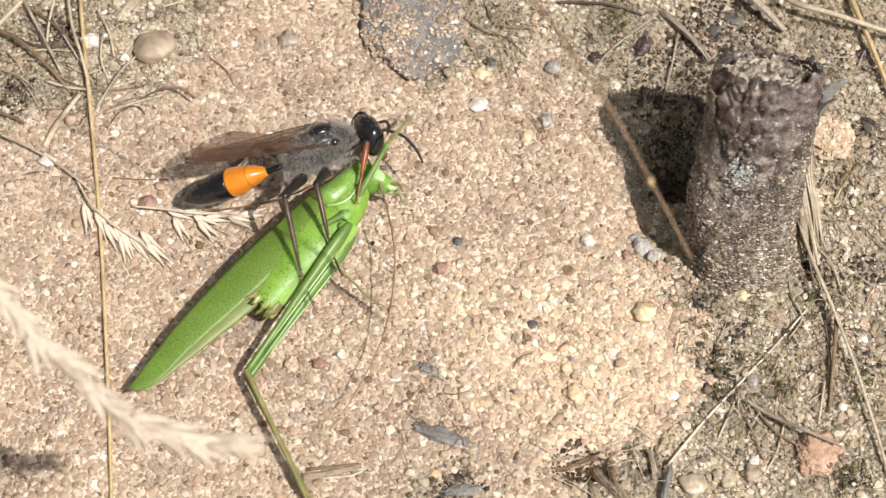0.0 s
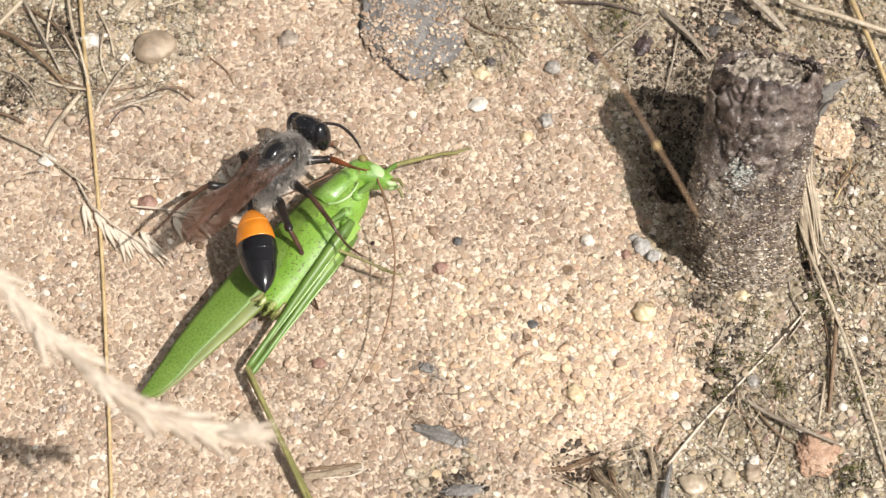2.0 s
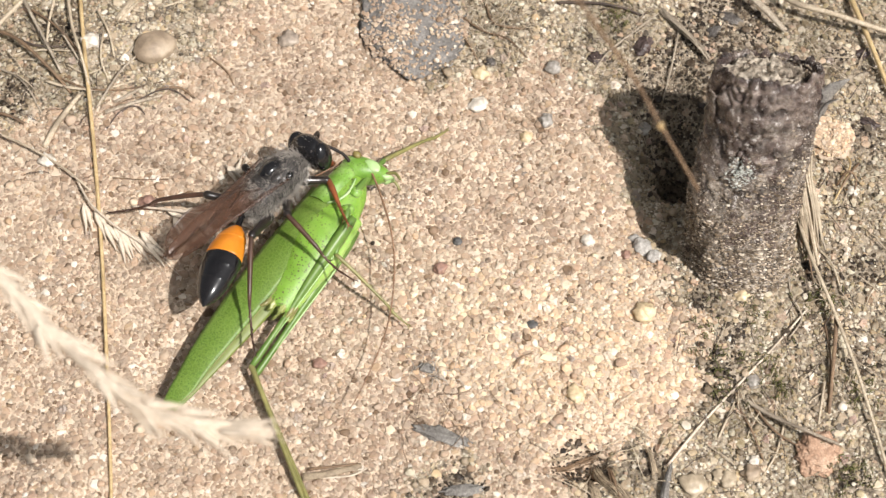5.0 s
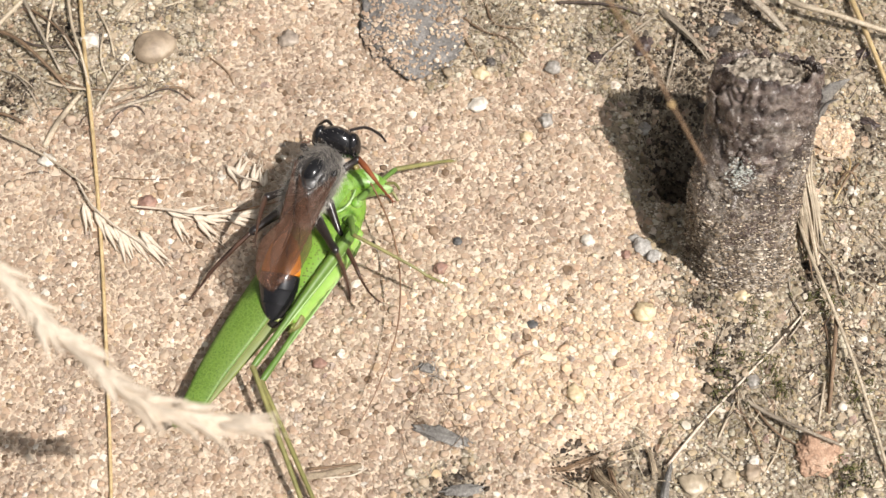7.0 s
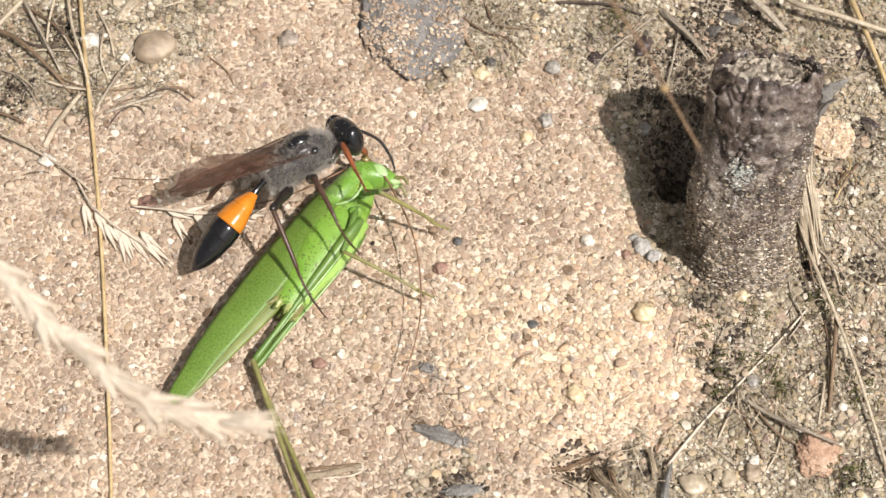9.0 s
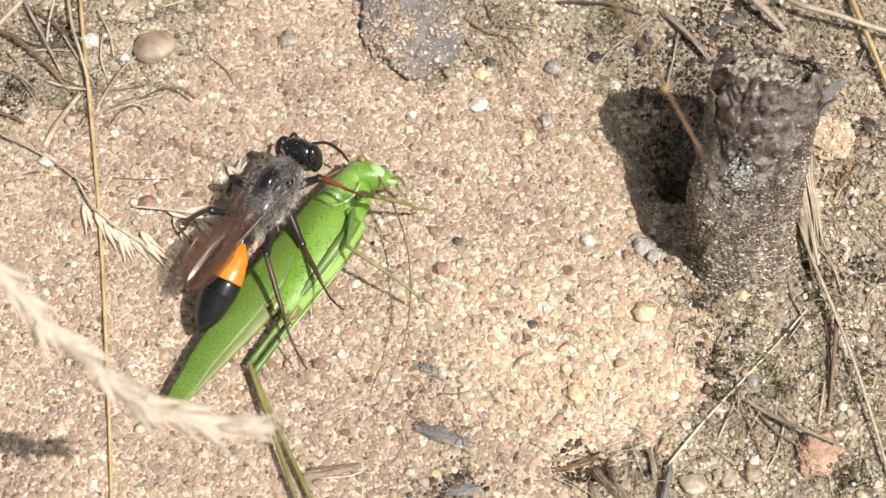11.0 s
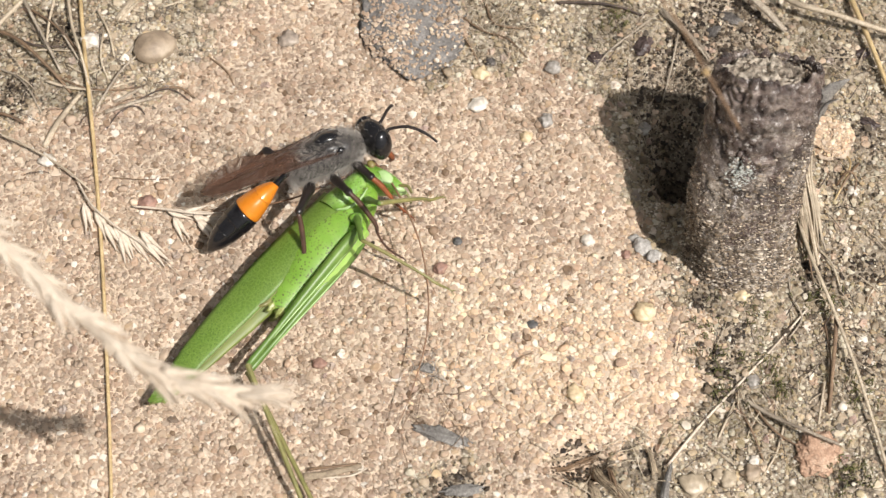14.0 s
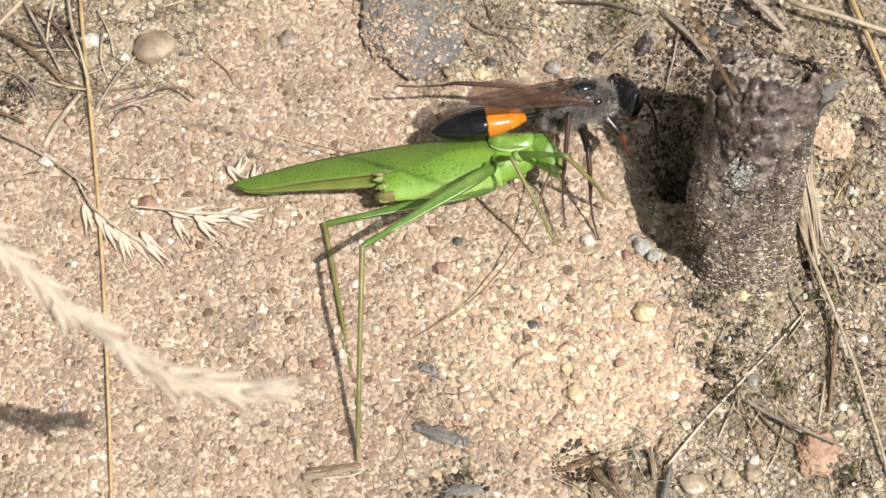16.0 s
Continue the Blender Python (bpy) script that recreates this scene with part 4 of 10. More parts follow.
straw_bit("grey straw on soil", [((16.69, 22.00), 0.2), ((18.33, 24.42), 0.5), ((21.30, 27.19), 0.3), ((24.96, 30.39), 0.1)], 0.13, M_GREY)
straw_bit("grey straw over the shaded soil", [((26.37, 27.19), 0.3), ((25.49, 23.16), 0.7), ((24.42, 19.77), 0.2)], 0.13, M_GREY)
straw_bit("brown rootlet among sand and soil", [((2.29, 29.55), 0.2), ((4.50, 27.44), 0.5), ((7.34, 26.43), 0.3), ((9.52, 23.99), 0.0)], 0.13, M_BROWN)
straw_bit("brown rootlet among sand and soil", [((0.38, 30.39), 0.1), ((2.91, 25.99), 0.4), ((4.15, 23.18), 0.1)], 0.13, M_BROWN)
straw_bit("brown rootlet among sand and soil", [((4.86, 31.09), 0.2), ((6.10, 28.27), 0.4), ((11.18, 27.71), 0.1)], 0.13, M_BROWN)
straw_bit("whitish fibre on a brown splinter", [((-13.57, -24.99), 0.2), ((-10.43, -24.99), 0.5), ((-7.32, -25.56), 0.1)], 0.13, M_PALE)
straw_bit("whitish fibre on a brown splinter", [((-12.69, -26.02), 0.2), ((-9.28, -25.88), 0.6), ((-7.61, -24.95), 0.1)], 0.13, M_HUSK)


def splinter(label, pts, width, count, r, material, seed, fan=0.0):
    """A piece of torn wood: a bundle of fibres of uneven length."""
    rnd = random.Random(seed)
    root = new("wood_splinter")
    (ox, oy), oh = pts[0]
    base = Vector((ox, oy, height(ox, oy)))
    root.matrix_basis = at(*base)
    for k in range(count):
        v = (k + 0.5) / count * 2 - 1
        lo, hi = rnd.uniform(0, 0.3), rnd.uniform(0.75, 1.0)
        line = []
        for i, ((x, y), h) in enumerate(pts):
            x2, y2 = pts[min(i + 1, len(pts) - 1)][0]
            x1, y1 = pts[max(i - 1, 0)][0]
            d = Vector((y2 - y1, x1 - x2)).normalized()
            w = (v + rnd.gauss(0, 0.12)) * width * (1 + fan * i / (len(pts) - 1))
            line.append(Vector((x + d.x * w, y + d.y * w, height(x, y) + h + 0.25 * (1 - v * v) + rnd.uniform(-0.1, 0.2))))
        line[0] = line[0].lerp(line[1], lo)
        line[-1] = line[-2].lerp(line[-1], hi)
        part("fibre", tube([p - base for p in line], [r * rnd.uniform(0.6, 1.3) for _ in line[:-1]] + [r * 0.25], 6, 3), material, root)
    return tagged(root, label, "wood splinter")


splinter("brown fibrous torn wood at a hollow", [((18.88, -29.85), 0.2), ((17.41, -27.33), 0.5), ((16.12, -25.52), 0.6), ((15.43, -23.93), 0.3)], 0.75, 12, 0.10, M_TORN, 1, -0.45)
splinter("brown fibrous torn wood at a hollow", [((15.50, -30.15), 0.0), ((15.03, -27.57), 0.3), ((14.53, -25.52), 0.2)], 0.5, 7, 0.10, M_TORN, 2, -0.3)
splinter("dark splintered wood in the soil", [((21.30, -26.25), 0.1), ((20.95, -24.11), 0.4), ((20.56, -22.58), 0.0)], 0.3, 6, 0.07, M_TORN, 3, -0.4)
splinter("silvery grey wood splinter stuck in soil", [((21.79, -30.15), 0.2), ((22.15, -27.45), 0.7), ((22.85, -24.79), 1.0)], 0.42, 6, 0.16, M_ASH, 4, -0.5)
splinter("pale fibrous wood chip in the litter", [((-36.49, 28.00), 0.1), ((-35.46, 29.69), 0.5), ((-34.19, 31.69), 0.3)], 0.5, 7, 0.15, M_PALE, 6, 0.1)
splinter("wide fibrous straw strip on soil", [((24.34, 30.46), 0.2), ((26.43, 27.78), 0.6), ((28.31, 25.12), 0.8), ((29.70, 23.02), 0.3)], 0.36, 6, 0.11, M_GREY, 7, 0.0)
splinter("pale torn bark strips hanging down the stub", [((38.7, 13.0), 4.2), ((38.5, 10.0), 3.6), ((38.6, 7.0), 2.4), ((39.1, 3.6), 1.2), ((39.6, 0.2), 0.3)], 0.75, 11, 0.14, M_PALE, 21, 0.3)
splinter("pinkish brown torn strips beside the stub", [((38.0, 9.4), 2.0), ((38.2, 6.0), 1.6), ((38.7, 2.4), 0.9), ((39.3, -1.6), 0.2)], 0.6, 8, 0.11, M_TORN, 22, 0.2)
splinter("dark brown root lying in a hollow", [((10.84, -25.52), 0.4), ((12.57, -24.42), 0.9), ((14.59, -23.69), 1.6), ((15.85, -23.56), 1.2)], 0.3, 5, 0.09, M_BROWN, 8, 0.2)
splinter("dark brown root lying in a hollow", [((9.89, -24.79), 0.2), ((11.73, -23.93), 0.6), ((13.23, -23.19), 0.9)], 0.22, 4, 0.08, M_TORN, 9, 0.1)
splinter("brown fibrous torn wood at a hollow", [((17.88, -29.55), 0.2), ((17.11, -26.25), 0.6), ((16.73, -24.30), 0.5)], 0.35, 6, 0.09, M_BROWN, 10, -0.3)


def fibres(name, label, spots, count, length, r, material, seed, bend=0.5):
    """A loose tangle of fine root hairs, one mesh."""
    rnd = random.Random(seed)
    bm = bmesh.new()
    for _ in range(count):
        (x, y), spread = rnd.choice(spots)
        x, y = x + rnd.gauss(0, spread), y + rnd.gauss(0, spread)
        a, pts = rnd.uniform(0, 6.28), []
        for k in range(5):
            pts.append((x, y, height(x, y) + 0.35 + rnd.uniform(0, 0.9) * math.sin(k / 4 * math.pi)))
            x, y = x + math.cos(a) * length / 4, y + math.sin(a) * length / 4
            a += rnd.gauss(0, bend)
        tube(pts, (r, r, r, r, r * 0.6), 4, 2, bm)
    return tagged(part(name, bm, material), label, "root hairs", kind="stuff")


fibres("root_hairs", "tangle of fine pale root hairs on soil", [((6.75, 28.92), 3.0), ((4.80, 25.12), 2.0), ((9.90, 27.39), 2.5), ((14.28, 25.12), 3.0), ((24.69, 18.43), 2.6), ((20.73, 13.35), 2.5), ((25.54, 22.87), 2.5)], 70, 3.0, 0.035, M_PALE, 1)
fibres("root_litter", "dark plant fibres scattered in gritty soil", [((43.21, 2.80), 6.0), ((38.79, -13.79), 6.0), ((30.75, -20.72), 5.0), ((-45.34, 20.64), 5.0), ((-37.19, 28.92), 5.0), ((43.59, 20.64), 4.0), ((20.06, 27.39), 4.0)], 110, 2.8, 0.045, M_DARKFIB, 2, 0.12)
fibres("straw_litter", "bleached straw bits scattered in gritty soil", [((43.09, 1.43), 6.0), ((38.52, -16.97), 6.0), ((31.41, -19.48), 5.0), ((-45.55, 22.87), 5.0), ((-35.97, 29.69), 5.0), ((45.04, 22.87), 4.0), ((16.82, -25.03), 3.0), ((44.59, -7.95), 4.0)], 100, 3.4, 0.055, M_PALE, 3, 0.07)
fibres("lint", "grey lint tuft caught on sand", [((-1.69, -14.11), 0.9), ((-0.52, -15.06), 0.9)], 24, 2.0, 0.03, M_GREYQ, 4)
fibres("lint_fibre", "fine brown fibres on sand above a charcoal flake", [((-0.81, -18.85), 2.5), ((-2.52, -21.34), 2.0), ((2.62, -23.19), 2.5)], 16, 3.4, 0.04, M_BROWN, 5, 0.25)
fibres("moss", "dark olive moss shoots among grit", [((27.84, -13.79), 1.1), ((28.44, -16.33), 1.1), ((34.09, -15.83), 1.1), ((32.99, -13.47), 1.1), ((39.64, -23.93), 1.1), ((40.57, -26.25), 1.1), ((42.01, -25.94), 1.1), ((30.19, -2.64), 1.1), ((32.80, -7.95), 1.1), ((43.15, -16.97), 1.1), ((26.75, -10.56), 1.1), ((39.51, -5.31), 1.1), ((19.49, 28.92), 1.1)], 300, 0.8, 0.055, M_MOSS, 9, 0.7)


def husk_mesh(length, w):
    """A dry floret: two folded husks with a short awn."""
    bm = bmesh.new()
    for s in (-1, 1):
        body([(0, 0, 0, 0.12, 0.1), (length * 0.25, s * w * 0.4, 0, w * 0.55, w * 0.4), (length * 0.6, s * w * 0.5, 0.05, w * 0.4, w * 0.3), (length, s * w * 0.85, 0.1, 0.03, 0.03)], 3, 8, 0, 1.0, bm)
    tube([(length * 0.8, 0, 0), (length * 1.2, 0, 0.1), (length * 1.6, 0.1, 0.1)], (0.05, 0.04, 0.02), 4, 2, bm)
    return bm


def panicle(label, spine, florets, length):
    """A fallen grass panicle branch with its florets."""
    root = new("grass_panicle")
    x0, y0 = spine[0][0]
    root.matrix_basis = at(x0, y0, height(x0, y0))
    tagged(root, label, "grass panicle")
    base = Vector((x0, y0, height(x0, y0)))
    part("stalk", tube([Vector((x, y, height(x, y) + 0.2 + h)) - base for (x, y), h in spine], [0.13] * len(spine), 6, 4), M_HUSK, root)
    first = None
    for (x, y), rz in florets:
        m = at(x - base.x, y - base.y, height(x, y) + 0.75 - base.z, 12, 8, rz)
        if first is None:
            first = part("floret", husk_mesh(length, 0.5), M_HUSK, root, "", True, m)
        else:
            ob = new("floret", first.data)
            ob.parent, ob.matrix_basis = root, m
    return root


panicle("fallen cream grass panicle with open husks", [((-39.27, 7.67), 0.4), ((-37.50, 4.53), 0.9), ((-34.90, 2.12), 0.9), ((-32.04, 0.07), 0.7), ((-29.82, -1.83), 0.3)],
        [((-38.30, 4.74), -75), ((-37.02, 3.84), -60), ((-35.95, 2.46), -58), ((-34.88, 1.98), -55), ((-33.85, 1.77), -62), ((-32.82, 0.89), -50), ((-32.02, 1.43), -48), ((-31.32, 0.07), -45), ((-34.22, 1.09), -70)], 3.4)
panicle("fallen pale grass panicle with feathery husks", [((-33.27, 4.74), 0.3), ((-29.89, 4.04), 0.9), ((-26.22, 3.35), 1.0), ((-23.22, 3.63), 0.8), ((-19.87, 3.15), 0.3)],
        [((-29.28, 3.91), -8), ((-27.75, 3.63), 15), ((-26.53, 3.35), -28), ((-25.48, 3.08), 5), ((-24.12, 3.49), 20), ((-22.90, 3.35), -18), ((-21.70, 3.49), 12), ((-26.07, 2.80), -45), ((-28.63, 3.15), -60)], 3.0)
panicle("small fallen grass floret branch on sand", [((-23.52, 9.78), 0.3), ((-21.60, 8.02), 0.8), ((-19.15, 7.67), 0.3)],
        [((-23.19, 9.43), -50), ((-22.23, 8.37), 70), ((-21.54, 6.61), 65), ((-20.37, 7.67), 80), ((-19.24, 6.96), 95)], 2.4)


def build_spike():
    """A nodding seed head; its tip is the origin and it runs back along -X."""
    root = new("grass_spike")
    tagged(root, "nodding cream dry grass seed head above the sand", "grass spike")
    spine = [(0, 0, 0), (-3, -1.5, 0.2), (-6.5, -2.8, 0.4), (-11, -3.5, 0.8), (-16.5, -2.7, 1.0), (-22, -1.3, 1.0), (-28, 0.3, 0.6), (-38, 2.4, -1), (-52, 4, -6), (-66, 5, -20), (-74, 5, -50)]
    part("rachis", tube(spine, (0.12, 0.25, 0.35, 0.4, 0.45, 0.5, 0.5, 0.5, 0.45, 0.45, 0.45), 8, 5), M_HUSK, root)
    rnd = random.Random(8)
    pts = smooth_rows(spine[:9], 7)
    first = None
    for k in range(40):
        i = min(int(7 + k * 1.1), len(pts) - 2)
        p, ahead = pts[i], math.degrees(math.atan2(pts[i - 1][1] - pts[i][1], pts[i - 1][0] - pts[i][0]))
        m = at(p[0] + rnd.uniform(-0.5, 0.5), p[1] + rnd.uniform(-0.2, 0.2), p[2] + 0.1, rnd.uniform(0, 360), rnd.uniform(-18, 18), ahead + rnd.uniform(2, 26) * rnd.choice((-1, 1)))
        if first is None:
            first = part("spikelet", husk_mesh(3.9, 0.72), M_HUSK, root, "", True, m)
        else:
            ob = new("spikelet", first.data)
            ob.parent, ob.matrix_basis = root, m
    return root


def build_stalk():
    """A bare dry stalk hanging over the scene; its tip is the origin and it runs back along -X."""
    root = new("grass_stalk")
    tagged(root, "thin brown dry grass stalk arching over the ground", "grass stalk")
    part("culm", tube([(0, 0, 0), (-8, 0.3, 1), (-18, 0.2, 2.4), (-34, -0.6, 3), (-60, -1, -2), (-86, -1, -24), (-106, -1, -70)], (0.12, 0.14, 0.14, 0.14, 0.15, 0.16, 0.18), 8, 6), M_BROWN, root)
    part("node", body([(-9.0, 0.3, 1.1, 0.2, 0.2), (-8.6, 0.3, 1.05, 0.32, 0.32), (-8.2, 0.3, 1.0, 0.2, 0.2)], 3, 10), M_STRAW, root)
    return root


grass_spike = build_spike()
grass_stalk = build_stalk()


# ---- the katydid ----
def build_katydid():
    root = new("katydid")
    tagged(root, "bright green paralysed bush katydid lying on its side", "katydid")
    segs = []
    for k in range(19):
        u = k / 18
        x = 3.0 - 12.3 * u
        fat = (1 - 0.34 * u ** 3) * (1.0 if k % 2 == 0 else 0.975)
        segs.append((x, 0, -1.55 - 0.85 * u ** 1.4, (1.75 + 0.4 * math.sin(min(1, u * 1.4) * 3.0)) * fat, (2.55 + 0.35 * math.sin(min(1, u * 1.4) * 3.0)) * fat))
    segs += [(-9.6, 0, -2.45, 0.95, 1.4), (-9.8, 0, -2.45, 0.4, 0.7)]
    part("abdomen", body(segs, 2, 24), M_BELLY, root, "bright green segmented abdomen with dark specks")
    for s in (-1, 1):
        part("cercus", tube([(-9.0, s * 0.6, -1.5), (-10.2, s * 1.1, -1.3), (-10.9, s * 0.6, -0.6)], (0.32, 0.22, 0.06), 8, 4), M_KOLIVE, root)
    rnd = random.Random(21)
    for k in range(9):
        a = k / 9 * 6.283
        part("end_lobe", rock(0.80, 0.26, 0.38, k, 0.7, 3, 2.4), M_KLOBE, root, "ragged yellowish end of the abdomen" if k == 0 else "", True, at(-9.5 + rnd.uniform(-0.3, 0.3), 0.95 * math.cos(a), -2.45 + 1.5 * math.sin(a)))
    part("genital_plate", body([(-8.4, 0, -3.7, 0.9, 0.5), (-9.6, 0, -3.8, 0.8, 0.4), (-10.5, 0, -3.5, 0.3, 0.15)], 4, 12), M_KOLIVE, root)
    part("thorax", body([(2.0, 0, -1.2, 1.7, 2.2), (3.4, 0, -1.2, 1.85, 2.3), (5.4, 0, -1.0, 1.7, 1.9), (6.9, 0, -0.6, 1.2, 1.3)], 4, 22, 0.05), M_BELLY, root)
    bm = bmesh.new()
    rows = []
    for x, top, wide, low in ((2.2, 2.0, 1.75, -1.4), (3.4, 1.95, 1.95, -1.9), (4.8, 1.75, 1.9, -1.9), (6.2, 1.6, 1.75, -1.5), (7.0, 1.45, 1.6, -1.1)):
        rows.append([(x, wide * math.sin(a) * (1 - 0.12 * abs(math.sin(a * 2))), low + (top - low) * (0.5 + 0.5 * math.cos(a)) ** 0.75) for a in np.linspace(-2.35, 2.35, 22)])
    vs = [[bm.verts.new(p) for p in r] for r in rows]
    for a, b in zip(vs, vs[1:]):
        for i in range(len(a) - 1):
            bm.faces.new((a[i], a[i + 1], b[i + 1], b[i]))
    bmesh.ops.recalc_face_normals(bm, faces=bm.faces)
    pro = part("pronotum", bm, M_KHEAD, root, "smooth green saddle-shaped pronotum")
    sol = pro.modifiers.new("thick", "SOLIDIFY")
    sol.thickness, sol.offset = 0.18 * MM, 1
    for s in (-1, 1):
        part("pronotum_edge", tube([(2.3, s * 1.8, -0.2), (3.2, s * 1.98, -1.0), (4.6, s * 1.95, -1.35), (6.2, s * 1.75, -1.0)], (0.1, 0.16, 0.16, 0.1), 6, 4), M_KPALE, root)
    skull = part("skull", body([(6.4, 0, 0.0, 1.2, 1.3), (7.2, 0, -0.3, 1.65, 1.95), (8.1, 0, -0.8, 1.7, 2.4), (8.8, 0, -1.3, 1.45, 2.2), (9.3, 0, -1.9, 1.0, 1.5), (9.5, 0, -2.3, 0.4, 0.6)], 4, 24), M_KHEAD, root, "pale green head")
    for s in (-1, 1):
        part("eye", rock(0.40, 0.30, 0.50, 3, 0.02, 3), M_RED, skull, "", True, at(8.6, s * 1.42, 0.55))
        part("cheek", rock(0.6, 0.2, 0.95, 4 + s, 0.12, 3), M_KPALE, skull, "", True, at(8.5, s * 1.5, -1.5))
        part("palp", tube([(8.9, s * 0.7, -3.1), (9.3, s * 1.2, -3.9), (8.9, s * 1.5, -4.8)], (0.2, 0.18, 0.14), 7, 4), M_KOLIVE, skull)
        part("mandible", body([(8.3, s * 0.5, -2.9, 0.5, 0.6), (8.9, s * 0.45, -3.4, 0.4, 0.5), (9.1, s * 0.2, -3.9, 0.15, 0.15)], 3, 10), M_KPALE, skull)
    part("hind_wing", body([(2.0, 0, 0.2, 0.5, 1.2), (-6.0, 0, -0.35, 0.5, 1.9), (-11.0, 0, -0.5, 0.42, 1.7), (-15.0, 0, -0.45, 0.30, 1.3), (-19.0, 0, -0.3, 0.20, 1.0), (-23.0, 0, -0.3, 0.12, 0.5), (-24.3, 0, -0.3, 0.05, 0.2)], 5, 18, 0.05), M_KHIND, root, "pale yellowish folded hind wing")
    for s, nm in ((-1, "tegmen"), (1, "tegmen")):
        bm = bmesh.new()
        grid = []
        for k in range(46):
            u = k / 45
            x = 3.4 - 28.6 * u
            top = 2.55 + 0.35 * math.sin(u * 3.14) - 2.0 * max(0, u - 0.35) ** 1.3 * 0.9
            wide = float(np.interp(u, (0, 0.1, 0.2, 0.33, 0.45, 0.58, 0.7, 0.8, 0.88, 0.95, 1.0), (3.2, 3.7, 4.0, 4.25, 4.15, 3.8, 3.3, 2.85, 2.45, 1.8, 0.5)))
            row = []
            for j in range(9):
                v = j / 8
                bulge = (0.10 + 1.85 * (1 - u) ** 0.7) * math.sin(min(1.0, v * 1.15 + 0.02) * math.pi / 2) * (1 - 0.2 * v)
                row.append(bm.verts.new((x, s * (0.03 + bulge), top - 0.35 * max(0, u - 0.75) * 6 - wide * v + 0.06 * noise.noise(Vector((x * 0.6, v * 5, s))))))
            grid.append(row)
        for a, b in zip(grid, grid[1:]):
            for i in range(8):
                bm.faces.new((a[i], a[i + 1], b[i + 1], b[i]))
        rim = [tuple(row[-1].co) for row in grid]
        bmesh.ops.recalc_face_normals(bm, faces=bm.faces)
        wing = part(nm, bm, M_TEGMEN, root, "long leaf-green folded wing cover with fine speckles")
        sol = wing.modifiers.new("thick", "SOLIDIFY")
        sol.thickness = 0.12 * MM
        part("wing_edge", tube(rim[::5] + [rim[-1]], [0.045] * len(rim[::5]) + [0.02], 6, 4), M_KOLIVE, wing, "olive lower margin")
    return root


def leg(name, root, length, r0, r1, mat, shin_pts, shin_r, shin_mat, spines=0, seed=1, bulge=0.0):
    """A leg along +X with its shin and foot as a second piece at the knee."""
    thigh = part(name, body([(-0.2, 0, 0, r0 * 0.6, r0 * 0.6), (length * 0.12, 0, 0, r0, r0 * (1 + bulge)), (length * 0.4, 0, 0, r0 * 0.85, r0 * (0.85 + bulge)), (length * 0.75, 0, 0, r1, r1), (length * 0.96, 0, 0, r1 * 1.15, r1 * 1.15), (length + r1 * 0.6, 0, 0, r1 * 0.4, r1 * 0.4)], 3, 12), mat, root)
    bm = tube(shin_pts, shin_r, 8, 4)
    rnd = random.Random(seed)
    end = Vector(shin_pts[-1])
    for k in range(spines):
        u = 0.15 + 0.8 * k / max(1, spines)
        p = Vector(shin_pts[0]).lerp(end, u)
        i = min(int(u * (len(shin_pts) - 1)), len(shin_pts) - 2)
        w = u * (len(shin_pts) - 1) - i
        p = Vector(shin_pts[i]).lerp(Vector(shin_pts[i + 1]), w)
        q = p + Vector((0.45, rnd.uniform(-0.5, 0.5), rnd.choice((-1, 1)) * 0.42)) * (shin_r[0] / 0.3) ** 0.5
        tube([p, p.lerp(q, 0.5), q], (0.06, 0.045, 0.012), 4, 1, bm)
    for s in (-1, 1):
        tube([end, end + Vector((0.3, s * 0.18, 0.05)), end + Vector((0.45, s * 0.32, -0.12))], (0.07, 0.05, 0.015), 5, 2, bm)
    if bulge:
        part("ridge", tube([(length * u, r0 * w, 0.12) for u, w in ((0.10, 0.86), (0.30, 0.84), (0.55, 0.62), (0.80, 0.44))], (0.05, 0.12, 0.10, 0.04), 6, 4), M_KPALE, thigh, "pale edge of the thigh")
    shin = part("shin", bm, shin_mat, thigh)
    shin.location = (length * MM, 0, 0)
    return thigh, shin


katydid = build_katydid()
for cx, cy, cz in ((5.1, -1.6, -1.9), (2.9, -1.9, -2.4), (1.9, -1.9, -3.2), (5.1, 1.5, -1.9), (2.9, 1.7, -2.4)):
    part("coxa", rock(0.75, 0.55, 0.62, 4, 0.14, 3), M_KHEAD, katydid, "", True, at(cx, cy, cz, 0, 20, 30))
foreleg, shin_foreleg = leg("foreleg", katydid, 6.4, 0.40, 0.26, M_KLEG, [(0, 0, 0), (3.0, 0, 0.1), (6.6, 0, 0.1), (8.2, 0, -0.2), (10.0, 0, 0.1)], (0.27, 0.25, 0.18, 0.2, 0.09), M_KOLIVE, 8, 1)
midleg, shin_midleg = leg("midleg", katydid, 5.2, 0.38, 0.24, M_KLEG, [(0, 0, 0), (3, 0, 0.15), (7.2, 0, 0.1), (8.6, 0, -0.2), (10.4, 0, 0.1)], (0.22, 0.2, 0.15, 0.18, 0.08), M_KOLIVE, 8, 2)
hindleg_right, shin_hindleg_right = leg("hindleg", katydid, 18.4, 0.66, 0.32, M_KLEG, [(0, 0, 0), (1.0, 0, 0.1), (8, 0, 0.25), (16.5, 0, 0.1), (18.5, 0, -0.25), (21.5, 0, 0.1)], (0.36, 0.28, 0.26, 0.23, 0.26, 0.12), M_KOLIVE, 26, 3, 0.35)
